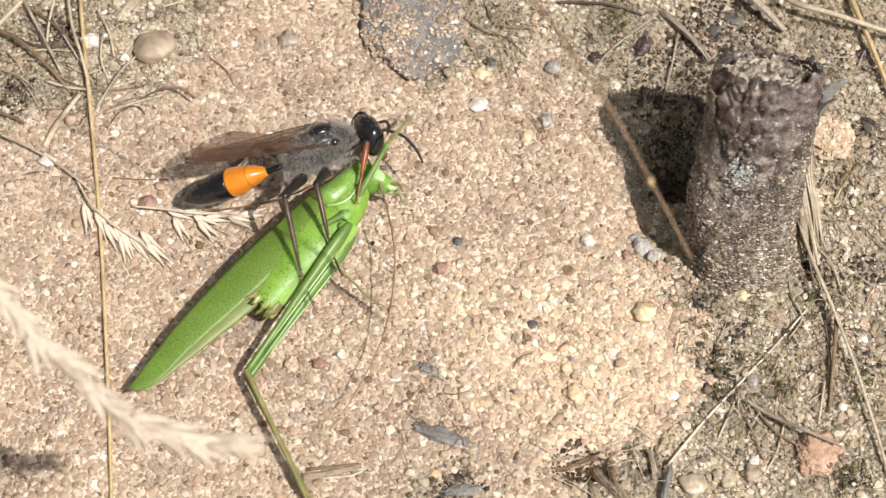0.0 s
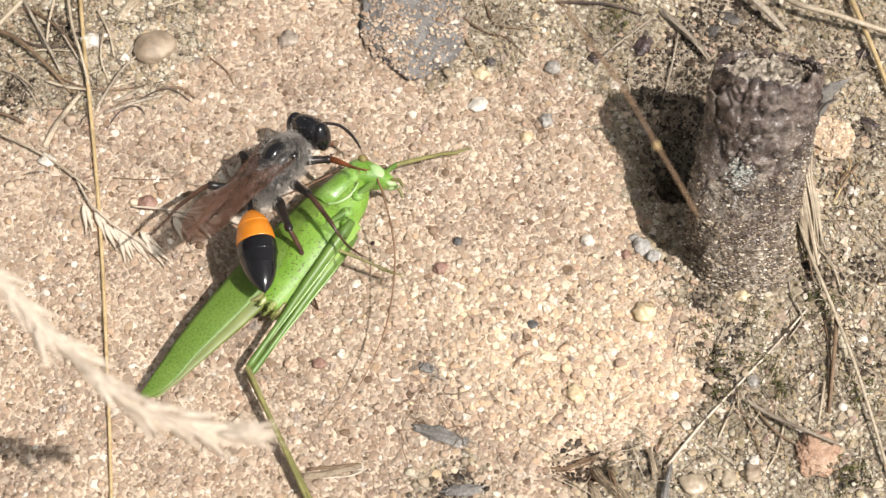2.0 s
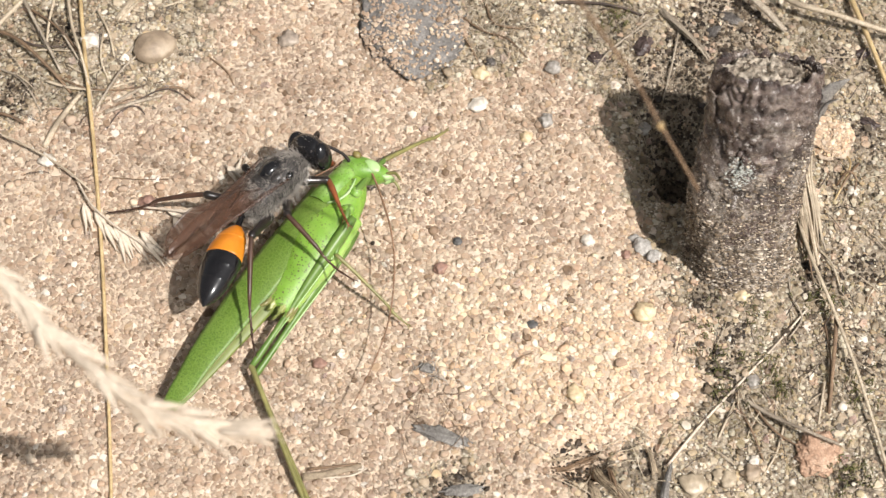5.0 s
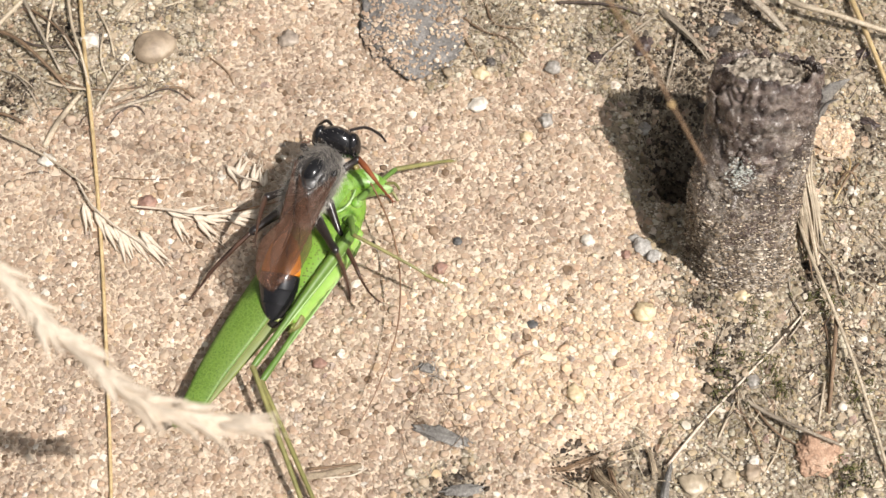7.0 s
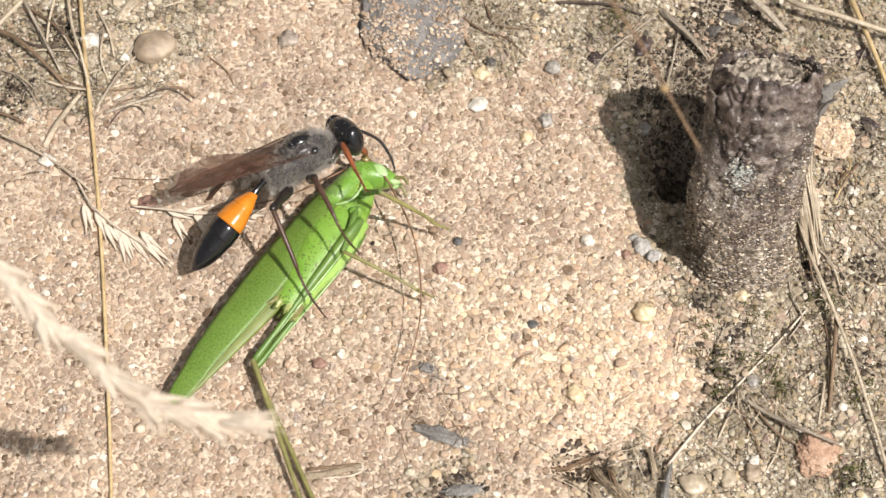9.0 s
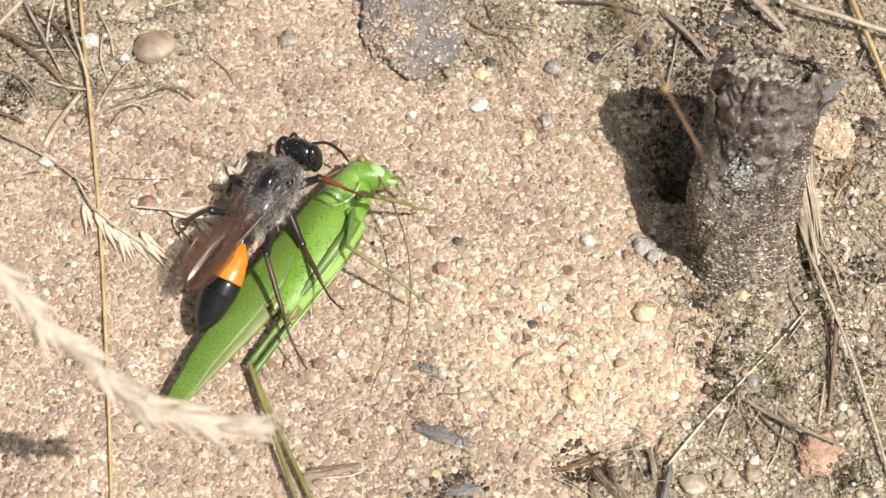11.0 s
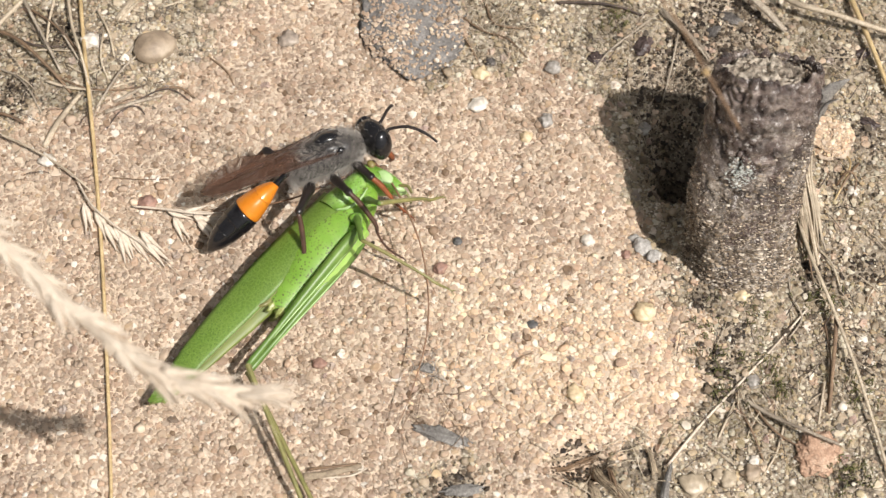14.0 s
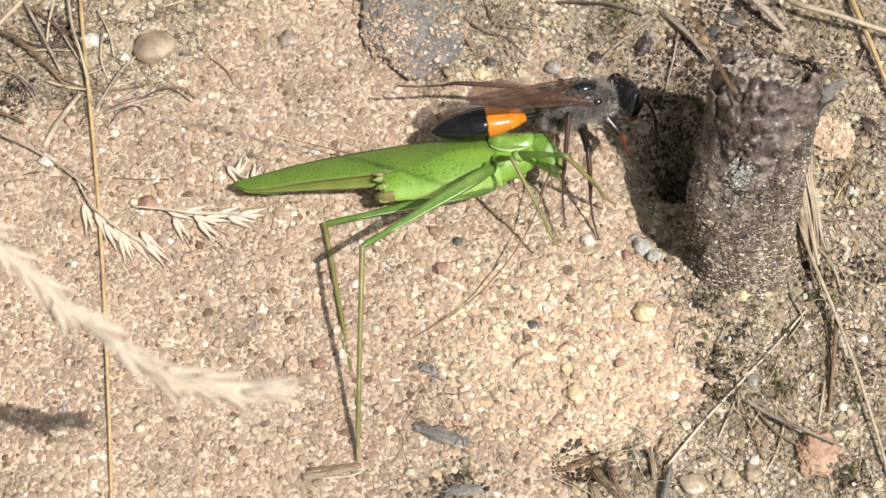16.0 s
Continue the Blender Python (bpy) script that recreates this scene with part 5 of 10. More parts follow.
hindleg_left, shin_hindleg_left = leg("hindleg", katydid, 18.4, 0.66, 0.32, M_KLEG, [(0, 0, 0), (1.0, 0, 0.1), (8, 0, 0.25), (16.5, 0, 0.1), (18.5, 0, -0.25), (21.5, 0, 0.1)], (0.36, 0.28, 0.26, 0.23, 0.26, 0.12), M_KOLIVE, 26, 4, 0.35)
feeler_right = part("feeler", tube([(0, 0, 0), (4, 2.2, 0.5), (11, 4.2, 0.3), (19, 4.0, 0.1), (26, 1.6, 0), (30, -0.6, 0)], (0.16, 0.11, 0.09, 0.08, 0.06, 0.04), 6, 6), M_KBROWN, katydid)
feeler_left = part("feeler", tube([(0, 0, 0), (3, 1.6, 0.6), (9, 3.0, 0.5), (17, 2.6, 0.2), (25, 0.5, 0), (30, -1.0, 0)], (0.16, 0.11, 0.09, 0.08, 0.06, 0.04), 6, 6), M_KBROWN, katydid)


# ---- the wasp ----
def hairs(root, rows, count, length, seed, bald=False):
    """A grey pile of fine hairs over a lofted body; bald leaves the shiny plates of the back free."""
    rnd = random.Random(seed)
    fine = smooth_rows(rows, 8)
    bm = bmesh.new()
    for _ in range(count):
        x, cy, cz, ry, rz = fine[rnd.randrange(2, len(fine) - 2)]
        a = rnd.uniform(0, 2 * math.pi)
        if bald and -1.1 < x < 2.5 and abs(a - math.pi / 2) < 0.46 and rnd.random() < 0.93:
            continue
        nrm = Vector((rnd.uniform(-0.5, 0.3), math.cos(a) / max(ry, 0.3), math.sin(a) / max(rz, 0.3))).normalized()
        p = Vector((x, cy + ry * 0.97 * math.cos(a), cz + rz * 0.97 * math.sin(a)))
        d = (nrm + Vector((rnd.gauss(-0.5, 0.4), rnd.gauss(0, 0.4), rnd.gauss(0, 0.4)))).normalized() * length * rnd.uniform(0.4, 1.25)
        s = d.cross(Vector((0.3, 0.5, 0.8))).normalized() * 0.014
        w = d.cross(s).normalized() * 0.014
        bend = Vector((-0.12, 0, -0.06)) * length
        v = [bm.verts.new(q) for q in (p + s, p - s * 0.5 + w, p - s * 0.5 - w, p + d * 0.55 + s * 0.7, p + d * 0.55 - s * 0.7, p + d + bend)]
        for f in ((0, 1, 3), (1, 4, 3), (1, 2, 4), (2, 0, 3), (2, 3, 4), (3, 4, 5)):
            bm.faces.new([v[i] for i in f])
    return part("hair", bm, M_HAIR, root, "fine silvery hair")


def build_wing(name, root, s):
    bm = bmesh.new()
    grid = []
    for k in range(30):
        u = k / 29
        lead = -0.35 - 0.5 * math.sin(u * 2.6)
        chord = (0.6 + 3.6 * min(1.0, u * 1.45) ** 0.9) * math.sqrt(max(0.0, 1 - max(0.0, (u - 0.55) / 0.452) ** 2.6)) + 0.05
        row = []
        for j in range(9):
            v = j / 8
            row.append(bm.verts.new((14.6 * u, s * (lead * 0.3 - 0.55 + 0.9 * max(0.0, u - 0.75) ** 1.5 * 6 + chord * v), 0.17 * math.sin(v * 11 + u * 1.6) - 0.9 * (v - 0.35) ** 2 * 0.8)))
        grid.append(row)
    for a, b in zip(grid, grid[1:]):
        for i in range(8):
            bm.faces.new((a[i], a[i + 1], b[i + 1], b[i]))
    bmesh.ops.recalc_face_normals(bm, faces=bm.faces)
    wing = part(name, bm, M_WING, root, "smoky brown translucent wing")
    sol = wing.modifiers.new("thick", "SOLIDIFY")
    sol.thickness = 0.035 * MM
    for pts, r in (([(0, 0.5, 0), (4, 0.6, 0.02), (8, 0.65, 0.0), (12.4, 0.35, 0)], 0.11), ([(0, 0.2, 0.02), (4, -0.5, 0.08), (7.5, -0.8, 0.08), (10.5, -0.4, 0.05)], 0.075),
                   ([(0.4, 0, 0.02), (3.5, -1.4, 0.08), (6.5, -2.4, 0.0)], 0.07), ([(7.5, -0.8, 0.08), (8.4, -1.8, 0.05), (10.2, -2.0, 0.0)], 0.06), ([(6, -0.7, 0.08), (6.2, -2.0, 0.05)], 0.05),
                   ([(8, 0.6, 0), (9.4, -0.5, 0.05), (11.5, -1.0, 0.0)], 0.05)):
        part("vein", tube([(x, -s * y, z + 0.03) for x, y, z in pts], [r * 0.5] * len(pts), 6, 4), M_VEIN, wing)
    return wing


def build_wasp():
    root = new("wasp")
    tagged(root, "black and orange digger wasp gripping a green katydid", "wasp")
    rows = [(-3.75, 0, -0.5, 0.35, 0.35), (-3.4, 0, -0.4, 1.15, 1.1), (-2.4, 0, -0.15, 1.75, 1.65), (-1.2, 0, 0.0, 1.95, 1.85), (0.0, 0, 0.12, 2.1, 1.98), (1.3, 0, 0.1, 2.3, 2.1), (2.7, 0, -0.02, 2.1, 1.9), (3.6, 0, -0.15, 1.6, 1.45), (4.1, 0, -0.22, 1.15, 1.0), (4.7, 0, -0.25, 0.6, 0.55)]
    thorax = part("thorax", body(rows, 5, 28, 0.06), M_THORAX, root, "black thorax under grey hair")
    part("scutum", body([(-0.4, 0, 1.5, 0.7, 0.5), (0.8, 0, 1.85, 0.85, 0.62), (2.0, 0, 1.6, 0.85, 0.58), (2.9, 0, 1.1, 0.5, 0.38)], 4, 18), M_BLACK, thorax, "dark bare plate of the back")
    for s in (-1, 1):
        part("side_plate", body([(-0.3, s * 1.15, 1.25, 0.4, 0.45), (0.7, s * 1.3, 1.4, 0.55, 0.55), (1.8, s * 1.25, 1.2, 0.5, 0.5), (2.5, s * 0.95, 0.95, 0.25, 0.3)], 4, 14), M_THORAX, thorax)
    part("scutellum", body([(-1.5, 0, 1.3, 0.6, 0.35), (-0.95, 0, 1.6, 1.0, 0.42), (-0.5, 0, 1.55, 0.7, 0.3)], 4, 14), M_THORAX, thorax)
    part("collar", body([(3.2, 0, 0.25, 1.3, 0.9), (3.7, 0, 0.3, 1.4, 0.9), (4.1, 0, 0.1, 1.0, 0.65)], 4, 18), M_BLACK, thorax)
    for s in (-1, 1):
        part("tegula", rock(0.55, 0.4, 0.4, 2, 0.05, 2), M_BLACK, thorax, "", True, at(1.8, s * 1.95, 1.1))
    hairs(thorax, rows, 7500, 1.2, 3, True)
    return root


def build_head(root):
    rows = [(0.0, 0, 0, 0.5, 0.5), (0.3, 0, -0.1, 1.8, 1.35), (0.9, 0, -0.2, 2.35, 2.0), (1.6, 0, -0.35, 2.3, 2.15), (2.3, 0, -0.55, 1.8, 1.85), (2.75, 0, -0.75, 1.0, 1.1), (2.9, 0, -0.8, 0.25, 0.35)]
    skull = part("head", body(rows, 4, 26), M_BLACK, root, "glossy black head")
    for s in (-1, 1):
        part("eye", rock(1.15, 0.85, 1.75, 2, 0.01, 3), M_BLACK, skull, "", True, at(1.40, s * 1.80, -0.2, 0, 0, -s * 12))
        part("mandible", tube([(2.3, s * 1.05, -1.7), (2.9, s * 1.1, -2.6), (2.9, s * 0.4, -3.4)], (0.38, 0.3, 0.1), 8, 4), M_RUST, skull, "rust-coloured jaw")
    hairs(skull, [(x, cy, cz, ry * 0.98, rz * 0.98) for x, cy, cz, ry, rz in rows], 260, 0.6, 5)
    return skull


def build_antenna(skull, s):
    return part("antenna", tube([(0, 0, 0), (0.7, 0, 0.4), (1.3, 0.0, 0.6), (3.0, s * 0.3, 0.7), (4.7, s * 0.9, 0.0), (5.8, s * 1.5, -0.9)], (0.16, 0.2, 0.17, 0.17, 0.16, 0.1), 8, 5), M_ANTENNA, skull)


def build_abdomen(root):
    o = [(1.00, 0, 0.0, 0.38, 0.36), (1.40, 0, 0.10, 0.80, 0.60), (2.13, 0, 0.14, 1.34, 0.92), (2.85, 0, 0.14, 1.68, 1.16), (2.95, 0, 0.14, 1.66, 1.14),
         (3.90, 0, 0.12, 1.93, 1.40), (4.70, 0, 0.10, 2.03, 1.54), (5.19, 0, 0.10, 2.03, 1.58), (5.31, 0, 0.10, 1.75, 1.40)]
    k = [(5.22, 0, 0.10, 1.85, 1.45), (5.45, 0, 0.10, 2.10, 1.64), (6.80, 0, 0.05, 2.06, 1.66), (6.91, 0, 0.05, 2.00, 1.61), (8.35, 0, -0.02, 1.70, 1.42), (8.46, 0, -0.02, 1.68, 1.40),
         (9.70, 0, -0.08, 1.24, 1.06), (10.55, 0, -0.12, 0.72, 0.64), (11.25, 0, -0.15, 0.08, 0.08)]
    ab = part("abdomen", body(o, 4, 28), M_ORANGE, root, "shiny orange front of the abdomen")
    part("petiole", tube([(-1.2, 0, 0.1), (0.2, 0, 0.12), (1.2, 0, 0.05)], (0.44, 0.32, 0.42), 12, 5), M_BLACK, ab)
    tip = part("abdomen_tip", body([(x - 5.3, *rest) for x, *rest in k], 4, 28), M_BLACK, ab, "glossy black tip of the abdomen", True, at(5.3, 0, 0))
    return ab, tip


wasp = build_wasp()
head = build_head(wasp)
antenna_left, antenna_right = build_antenna(head, 1), build_antenna(head, -1)
abdomen, abdomen_tip = build_abdomen(wasp)
wing_left, wing_right = build_wing("wing", wasp, 1), build_wing("wing", wasp, -1)
FORE = ([(0, 0, 0), (1.2, 0, 0.1), (2.9, 0, 0), (3.8, 0, -0.1), (6.2, 0, 0.1)], (0.3, 0.34, 0.22, 0.16, 0.1))
MIDL = ([(0, 0, 0), (1.6, 0, 0.15), (4.4, 0, 0.05), (5.6, 0, -0.45), (7.6, 0.15, -0.5), (9.5, 0.5, 0.1)], (0.26, 0.29, 0.22, 0.13, 0.12, 0.09))
HINDL = ([(0, 0, 0), (2.2, 0, 0.2), (5.9, 0, 0.1), (7.4, 0, -0.45), (9.9, 0.25, -0.55), (12.1, 0.7, 0.1)], (0.25, 0.28, 0.22, 0.14, 0.12, 0.08))
fore_leg_right, shin_fore_leg_right = leg("fore_leg", wasp, 2.9, 0.55, 0.38, M_LEGDARK, *FORE, M_RUST, 10, 11)
fore_leg_left, shin_fore_leg_left = leg("fore_leg", wasp, 2.9, 0.55, 0.38, M_LEGDARK, *FORE, M_RUST, 10, 12)
mid_leg_right, shin_mid_leg_right = leg("mid_leg", wasp, 4.3, 0.55, 0.38, M_LEGDARK, *MIDL, M_TARSUS, 14, 13)
mid_leg_left, shin_mid_leg_left = leg("mid_leg", wasp, 4.3, 0.55, 0.38, M_LEGDARK, *MIDL, M_TARSUS, 14, 14)
hind_leg_right, shin_hind_leg_right = leg("hind_leg", wasp, 5.0, 0.6, 0.4, M_LEGDARK, *HINDL, M_TARSUS, 16, 15)
hind_leg_left, shin_hind_leg_left = leg("hind_leg", wasp, 5.0, 0.6, 0.4, M_LEGDARK, *HINDL, M_TARSUS, 16, 16)


# ---- the coarsest grains of the ground, one by one ----
def coarse_grains():
    rnd = random.Random(31)
    kinds = []
    for k in range(9):
        bm = rock(0.46, 0.40, 0.30, 50 + k, 0.75, 2, 1.5)
        for v in bm.verts:
            v.co *= MM
        me = bpy.data.meshes.new("coarse_grain")
        bm.to_mesh(me)
        bm.free()
        me.materials.append(M_COARSE)
        kinds.append(me)
    for k in range(300):
        x, y = rnd.uniform(-42, 44), rnd.uniform(-24, 25)
        ob = new("coarse_grain", kinds[k % 9])
        ob.parent = ground
        ob.matrix_basis = at(x, y, height(x, y) + 0.07, rnd.uniform(-25, 25), rnd.uniform(-25, 25), rnd.uniform(0, 360)) @ Matrix.Diagonal((*[rnd.uniform(0.65, 1.25)] * 3, 1))


coarse_grains()


def motions():
    walk(wasp, [(0, pose(-0.01337, 0.00737, 0.00835, -28.0, 0.1, 25.6)), (0.5, pose(-0.01293, 0.00691, 0.00835, -24.0, 2.0, 33.6)),
        (0.7, pose(-0.01577, 0.00498, 0.00835, -25.0, -8.3, 42.0)), (1, pose(-0.01918, 0.00116, 0.00835, -15.0, -4.2, 50.3)),
        (1.5, pose(-0.01835, 0.00357, 0.00835, -17.0, -6.5, 51.1)), (1.7, pose(-0.01817, 0.00432, 0.00835, -18.0, -4.8, 52.8)),
        (2, pose(-0.01757, 0.00496, 0.00835, -18.0, -3.3, 55.8)), (2.5, pose(-0.01628, 0.00567, 0.00835, -22.0, -2.2, 40.6)),
        (3, pose(-0.01355, 0.00655, 0.00835, -25.0, -0.9, 24.3)), (3.5, pose(-0.01512, 0.00561, 0.00835, -26.0, -2.5, 25.4)),
        (3.7, pose(-0.01699, 0.00432, 0.00835, -22.0, -4.6, 39.2)), (4, pose(-0.01782, 0.00405, 0.00835, -20.0, -5.8, 48.4)),
        (6.5, pose(-0.01794, 0.00090, 0.00835, -17.0, -7.8, 46.1)), (7, pose(-0.01370, 0.00296, 0.00835, -2.0, -6.3, 62.0)),
        (7.3, pose(-0.01421, 0.00468, 0.00835, -22.0, 4.3, 64.9)), (7.5, pose(-0.01327, 0.00642, 0.00835, -25.0, 1.3, 35.5)),
        (7.7, pose(-0.01402, 0.00673, 0.00835, -25.0, -1.2, 32.6)), (8, pose(-0.01940, 0.00078, 0.00835, -14.0, -3.3, 62.7)),
        (8.3, pose(-0.01305, 0.00681, 0.00835, -26.0, 0.2, 25.5)), (8.5, pose(-0.01268, 0.00682, 0.00835, -28.0, -1.2, 28.7)),
        (9, pose(-0.01531, 0.00604, 0.00835, -28.0, -4.4, 34.1)), (11.5, pose(-0.01802, 0.00145, 0.00835, -10.0, -6.1, 61.7)),
        (12, pose(-0.01342, 0.00686, 0.00835, -28.0, 4.4, 28.1)), (12.5, pose(-0.01626, 0.00146, 0.00835, -3.0, -2.9, 73.1)),
        (13, pose(-0.01409, 0.00639, 0.00835, -25.0, 0.9, 34.6)), (13.5, pose(-0.01517, 0.00555, 0.00835, -28.0, -2.0, 36.0)),
        (14, pose(-0.01265, 0.00647, 0.00835, -25.0, -4.0, 25.7)), (14.3, pose(-0.01114, 0.00513, 0.00835, -22.0, -5.2, 29.0)),
        (14.5, pose(-0.00795, 0.00661, 0.00835, -22.0, -5.8, 30.5)), (14.8, pose(-0.00463, 0.00847, 0.00835, -22.0, -15.2, 31.1)),
        (15, pose(-0.00385, 0.00837, 0.00835, -22.0, -10.7, 36.4)), (15.3, pose(0.00011, 0.01024, 0.00835, -22.0, 1.2, 34.6)),
        (15.5, pose(0.00615, 0.01300, 0.00835, -26.0, 2.3, 6.2)), (15.7, pose(0.01113, 0.01402, 0.00640, -22.0, 1.7, 10.9)),
        (16, pose(0.01407, 0.01421, 0.00640, -20.0, 6.2, 18.7))])
    walk(head, [(0, pose(0.00460, 0.00000, -0.00020, 0.0, 14.0, 2.0)), (0.5, pose(0.00460, 0.00000, -0.00020, 0.0, 14.0, 16.0)),
        (1, pose(0.00460, 0.00000, -0.00020, 0.0, 14.0, -32.0)), (1.5, pose(0.00460, 0.00000, -0.00020, 0.0, 14.0, 0.0)),
        (2, pose(0.00460, 0.00000, -0.00020, 0.0, 14.0, 0.0)), (2.5, pose(0.00460, 0.00000, -0.00020, 0.0, 14.0, 3.0)),
        (3, pose(0.00460, 0.00000, -0.00020, 0.0, 14.0, 8.0)), (3.5, pose(0.00460, 0.00000, -0.00020, 0.0, 14.0, -8.0)),
        (4, pose(0.00460, 0.00000, -0.00020, 0.0, 14.0, 9.0)), (6.5, pose(0.00460, 0.00000, -0.00020, 0.0, 14.0, 2.0)),
        (7, pose(0.00460, 0.00000, -0.00020, 0.0, 14.0, 10.0)), (7.5, pose(0.00460, 0.00000, -0.00020, 0.0, 14.0, 0.0)),
        (8, pose(0.00460, 0.00000, -0.00020, 0.0, 14.0, -3.0)), (8.5, pose(0.00460, 0.00000, -0.00020, 0.0, 14.0, 0.0)),
        (9, pose(0.00460, 0.00000, -0.00020, 0.0, 14.0, 8.0)), (11.5, pose(0.00460, 0.00000, -0.00020, 0.0, 14.0, 6.0)),
        (12, pose(0.00460, 0.00000, -0.00020, 0.0, 14.0, 8.0)), (12.5, pose(0.00460, 0.00000, -0.00020, 0.0, 14.0, 0.0)),
        (13, pose(0.00460, 0.00000, -0.00020, 0.0, 14.0, 6.0)), (13.5, pose(0.00460, 0.00000, -0.00020, 0.0, 14.0, 5.0)),
        (14, pose(0.00460, 0.00000, -0.00020, 0.0, 14.0, 10.0)), (14.3, pose(0.00460, 0.00000, -0.00020, 0.0, 14.0, 0.0)),
        (14.5, pose(0.00460, 0.00000, -0.00020, 0.0, 14.0, 3.0)), (14.8, pose(0.00460, 0.00000, -0.00020, 0.0, 14.0, 12.0)),
        (15, pose(0.00460, 0.00000, -0.00020, 0.0, 14.0, 10.0)), (15.3, pose(0.00460, 0.00000, -0.00020, 0.0, 14.0, 3.0)),
        (15.5, pose(0.00460, 0.00000, -0.00020, 0.0, 14.0, 16.0)), (15.7, pose(0.00460, 0.00000, -0.00020, 0.0, 14.0, 18.0)),
        (16, pose(0.00460, 0.00000, -0.00020, 0.0, 14.0, 15.0))])
    walk(abdomen, [(0, pose(-0.00450, 0.00000, -0.00050, 35.7, 12.4, 152.3)), (0.5, pose(-0.00450, 0.00000, -0.00050, 33.0, 24.6, 150.3)),
        (0.7, pose(-0.00450, 0.00000, -0.00050, 0.0, 3.8, 177.5)), (1, pose(-0.00450, 0.00000, -0.00050, 0.0, 13.5, -179.1)),
        (1.5, pose(-0.00450, 0.00000, -0.00050, 0.0, -4.3, -153.5)), (1.7, pose(-0.00450, 0.00000, -0.00050, 0.0, 8.1, -146.2)),
        (2, pose(-0.00450, 0.00000, -0.00050, 0.0, 2.4, -133.7)), (2.5, pose(-0.00450, 0.00000, -0.00050, 0.0, 24.7, -171.0)),
        (3, pose(-0.00450, 0.00000, -0.00050, 0.0, 15.6, -174.8)), (3.5, pose(-0.00450, 0.00000, -0.00050, 16.5, 20.7, 159.2)),
        (3.7, pose(-0.00450, 0.00000, -0.00050, 0.0, 33.9, -177.1)), (4, pose(-0.00450, 0.00000, -0.00050, 0.0, -0.6, -151.1)),
        (6.5, pose(-0.00450, 0.00000, -0.00050, 0.0, -5.9, -151.6)), (7, pose(-0.00450, 0.00000, -0.00050, 0.0, 19.0, -164.2)),
        (7.3, pose(-0.00450, 0.00000, -0.00050, 0.0, -0.9, -159.2)), (7.5, pose(-0.00450, 0.00000, -0.00050, 22.0, 44.4, 162.2)),
        (7.7, pose(-0.00450, 0.00000, -0.00050, 33.0, 21.5, 164.0)), (8, pose(-0.00450, 0.00000, -0.00050, 0.0, 17.8, 179.4)),
        (8.3, pose(-0.00450, 0.00000, -0.00050, 35.7, 24.7, 158.3)), (8.5, pose(-0.00450, 0.00000, -0.00050, 35.8, 17.3, 160.7)),
        (9, pose(-0.00450, 0.00000, -0.00050, 24.8, 17.7, -173.1)), (11.5, pose(-0.00450, 0.00000, -0.00050, 0.0, 13.3, 178.3)),
        (12, pose(-0.00450, 0.00000, -0.00050, 33.0, 30.7, 142.1)), (12.5, pose(-0.00450, 0.00000, -0.00050, 0.0, 21.2, -174.8)),
        (13, pose(-0.00450, 0.00000, -0.00050, 33.0, 40.8, 175.1)), (13.5, pose(-0.00450, 0.00000, -0.00050, 33.0, 24.4, -173.3)),
        (14, pose(-0.00450, 0.00000, -0.00050, 27.5, 24.4, 178.1)), (14.3, pose(-0.00450, 0.00000, -0.00050, 0.0, 16.0, -168.7)),
        (14.5, pose(-0.00450, 0.00000, -0.00050, 0.0, 10.4, -175.1)), (14.8, pose(-0.00450, 0.00000, -0.00050, 0.0, -1.8, -176.8)),
        (15, pose(-0.00450, 0.00000, -0.00050, 0.0, 8.4, -175.8)), (15.3, pose(-0.00450, 0.00000, -0.00050, 0.0, 22.5, -178.0)),
        (15.5, pose(-0.00450, 0.00000, -0.00050, 24.8, 21.9, 161.9)), (15.7, pose(-0.00450, 0.00000, -0.00050, 12.1, 4.5, 176.4)),
        (16, pose(-0.00450, 0.00000, -0.00050, 9.9, 5.1, 165.6))])
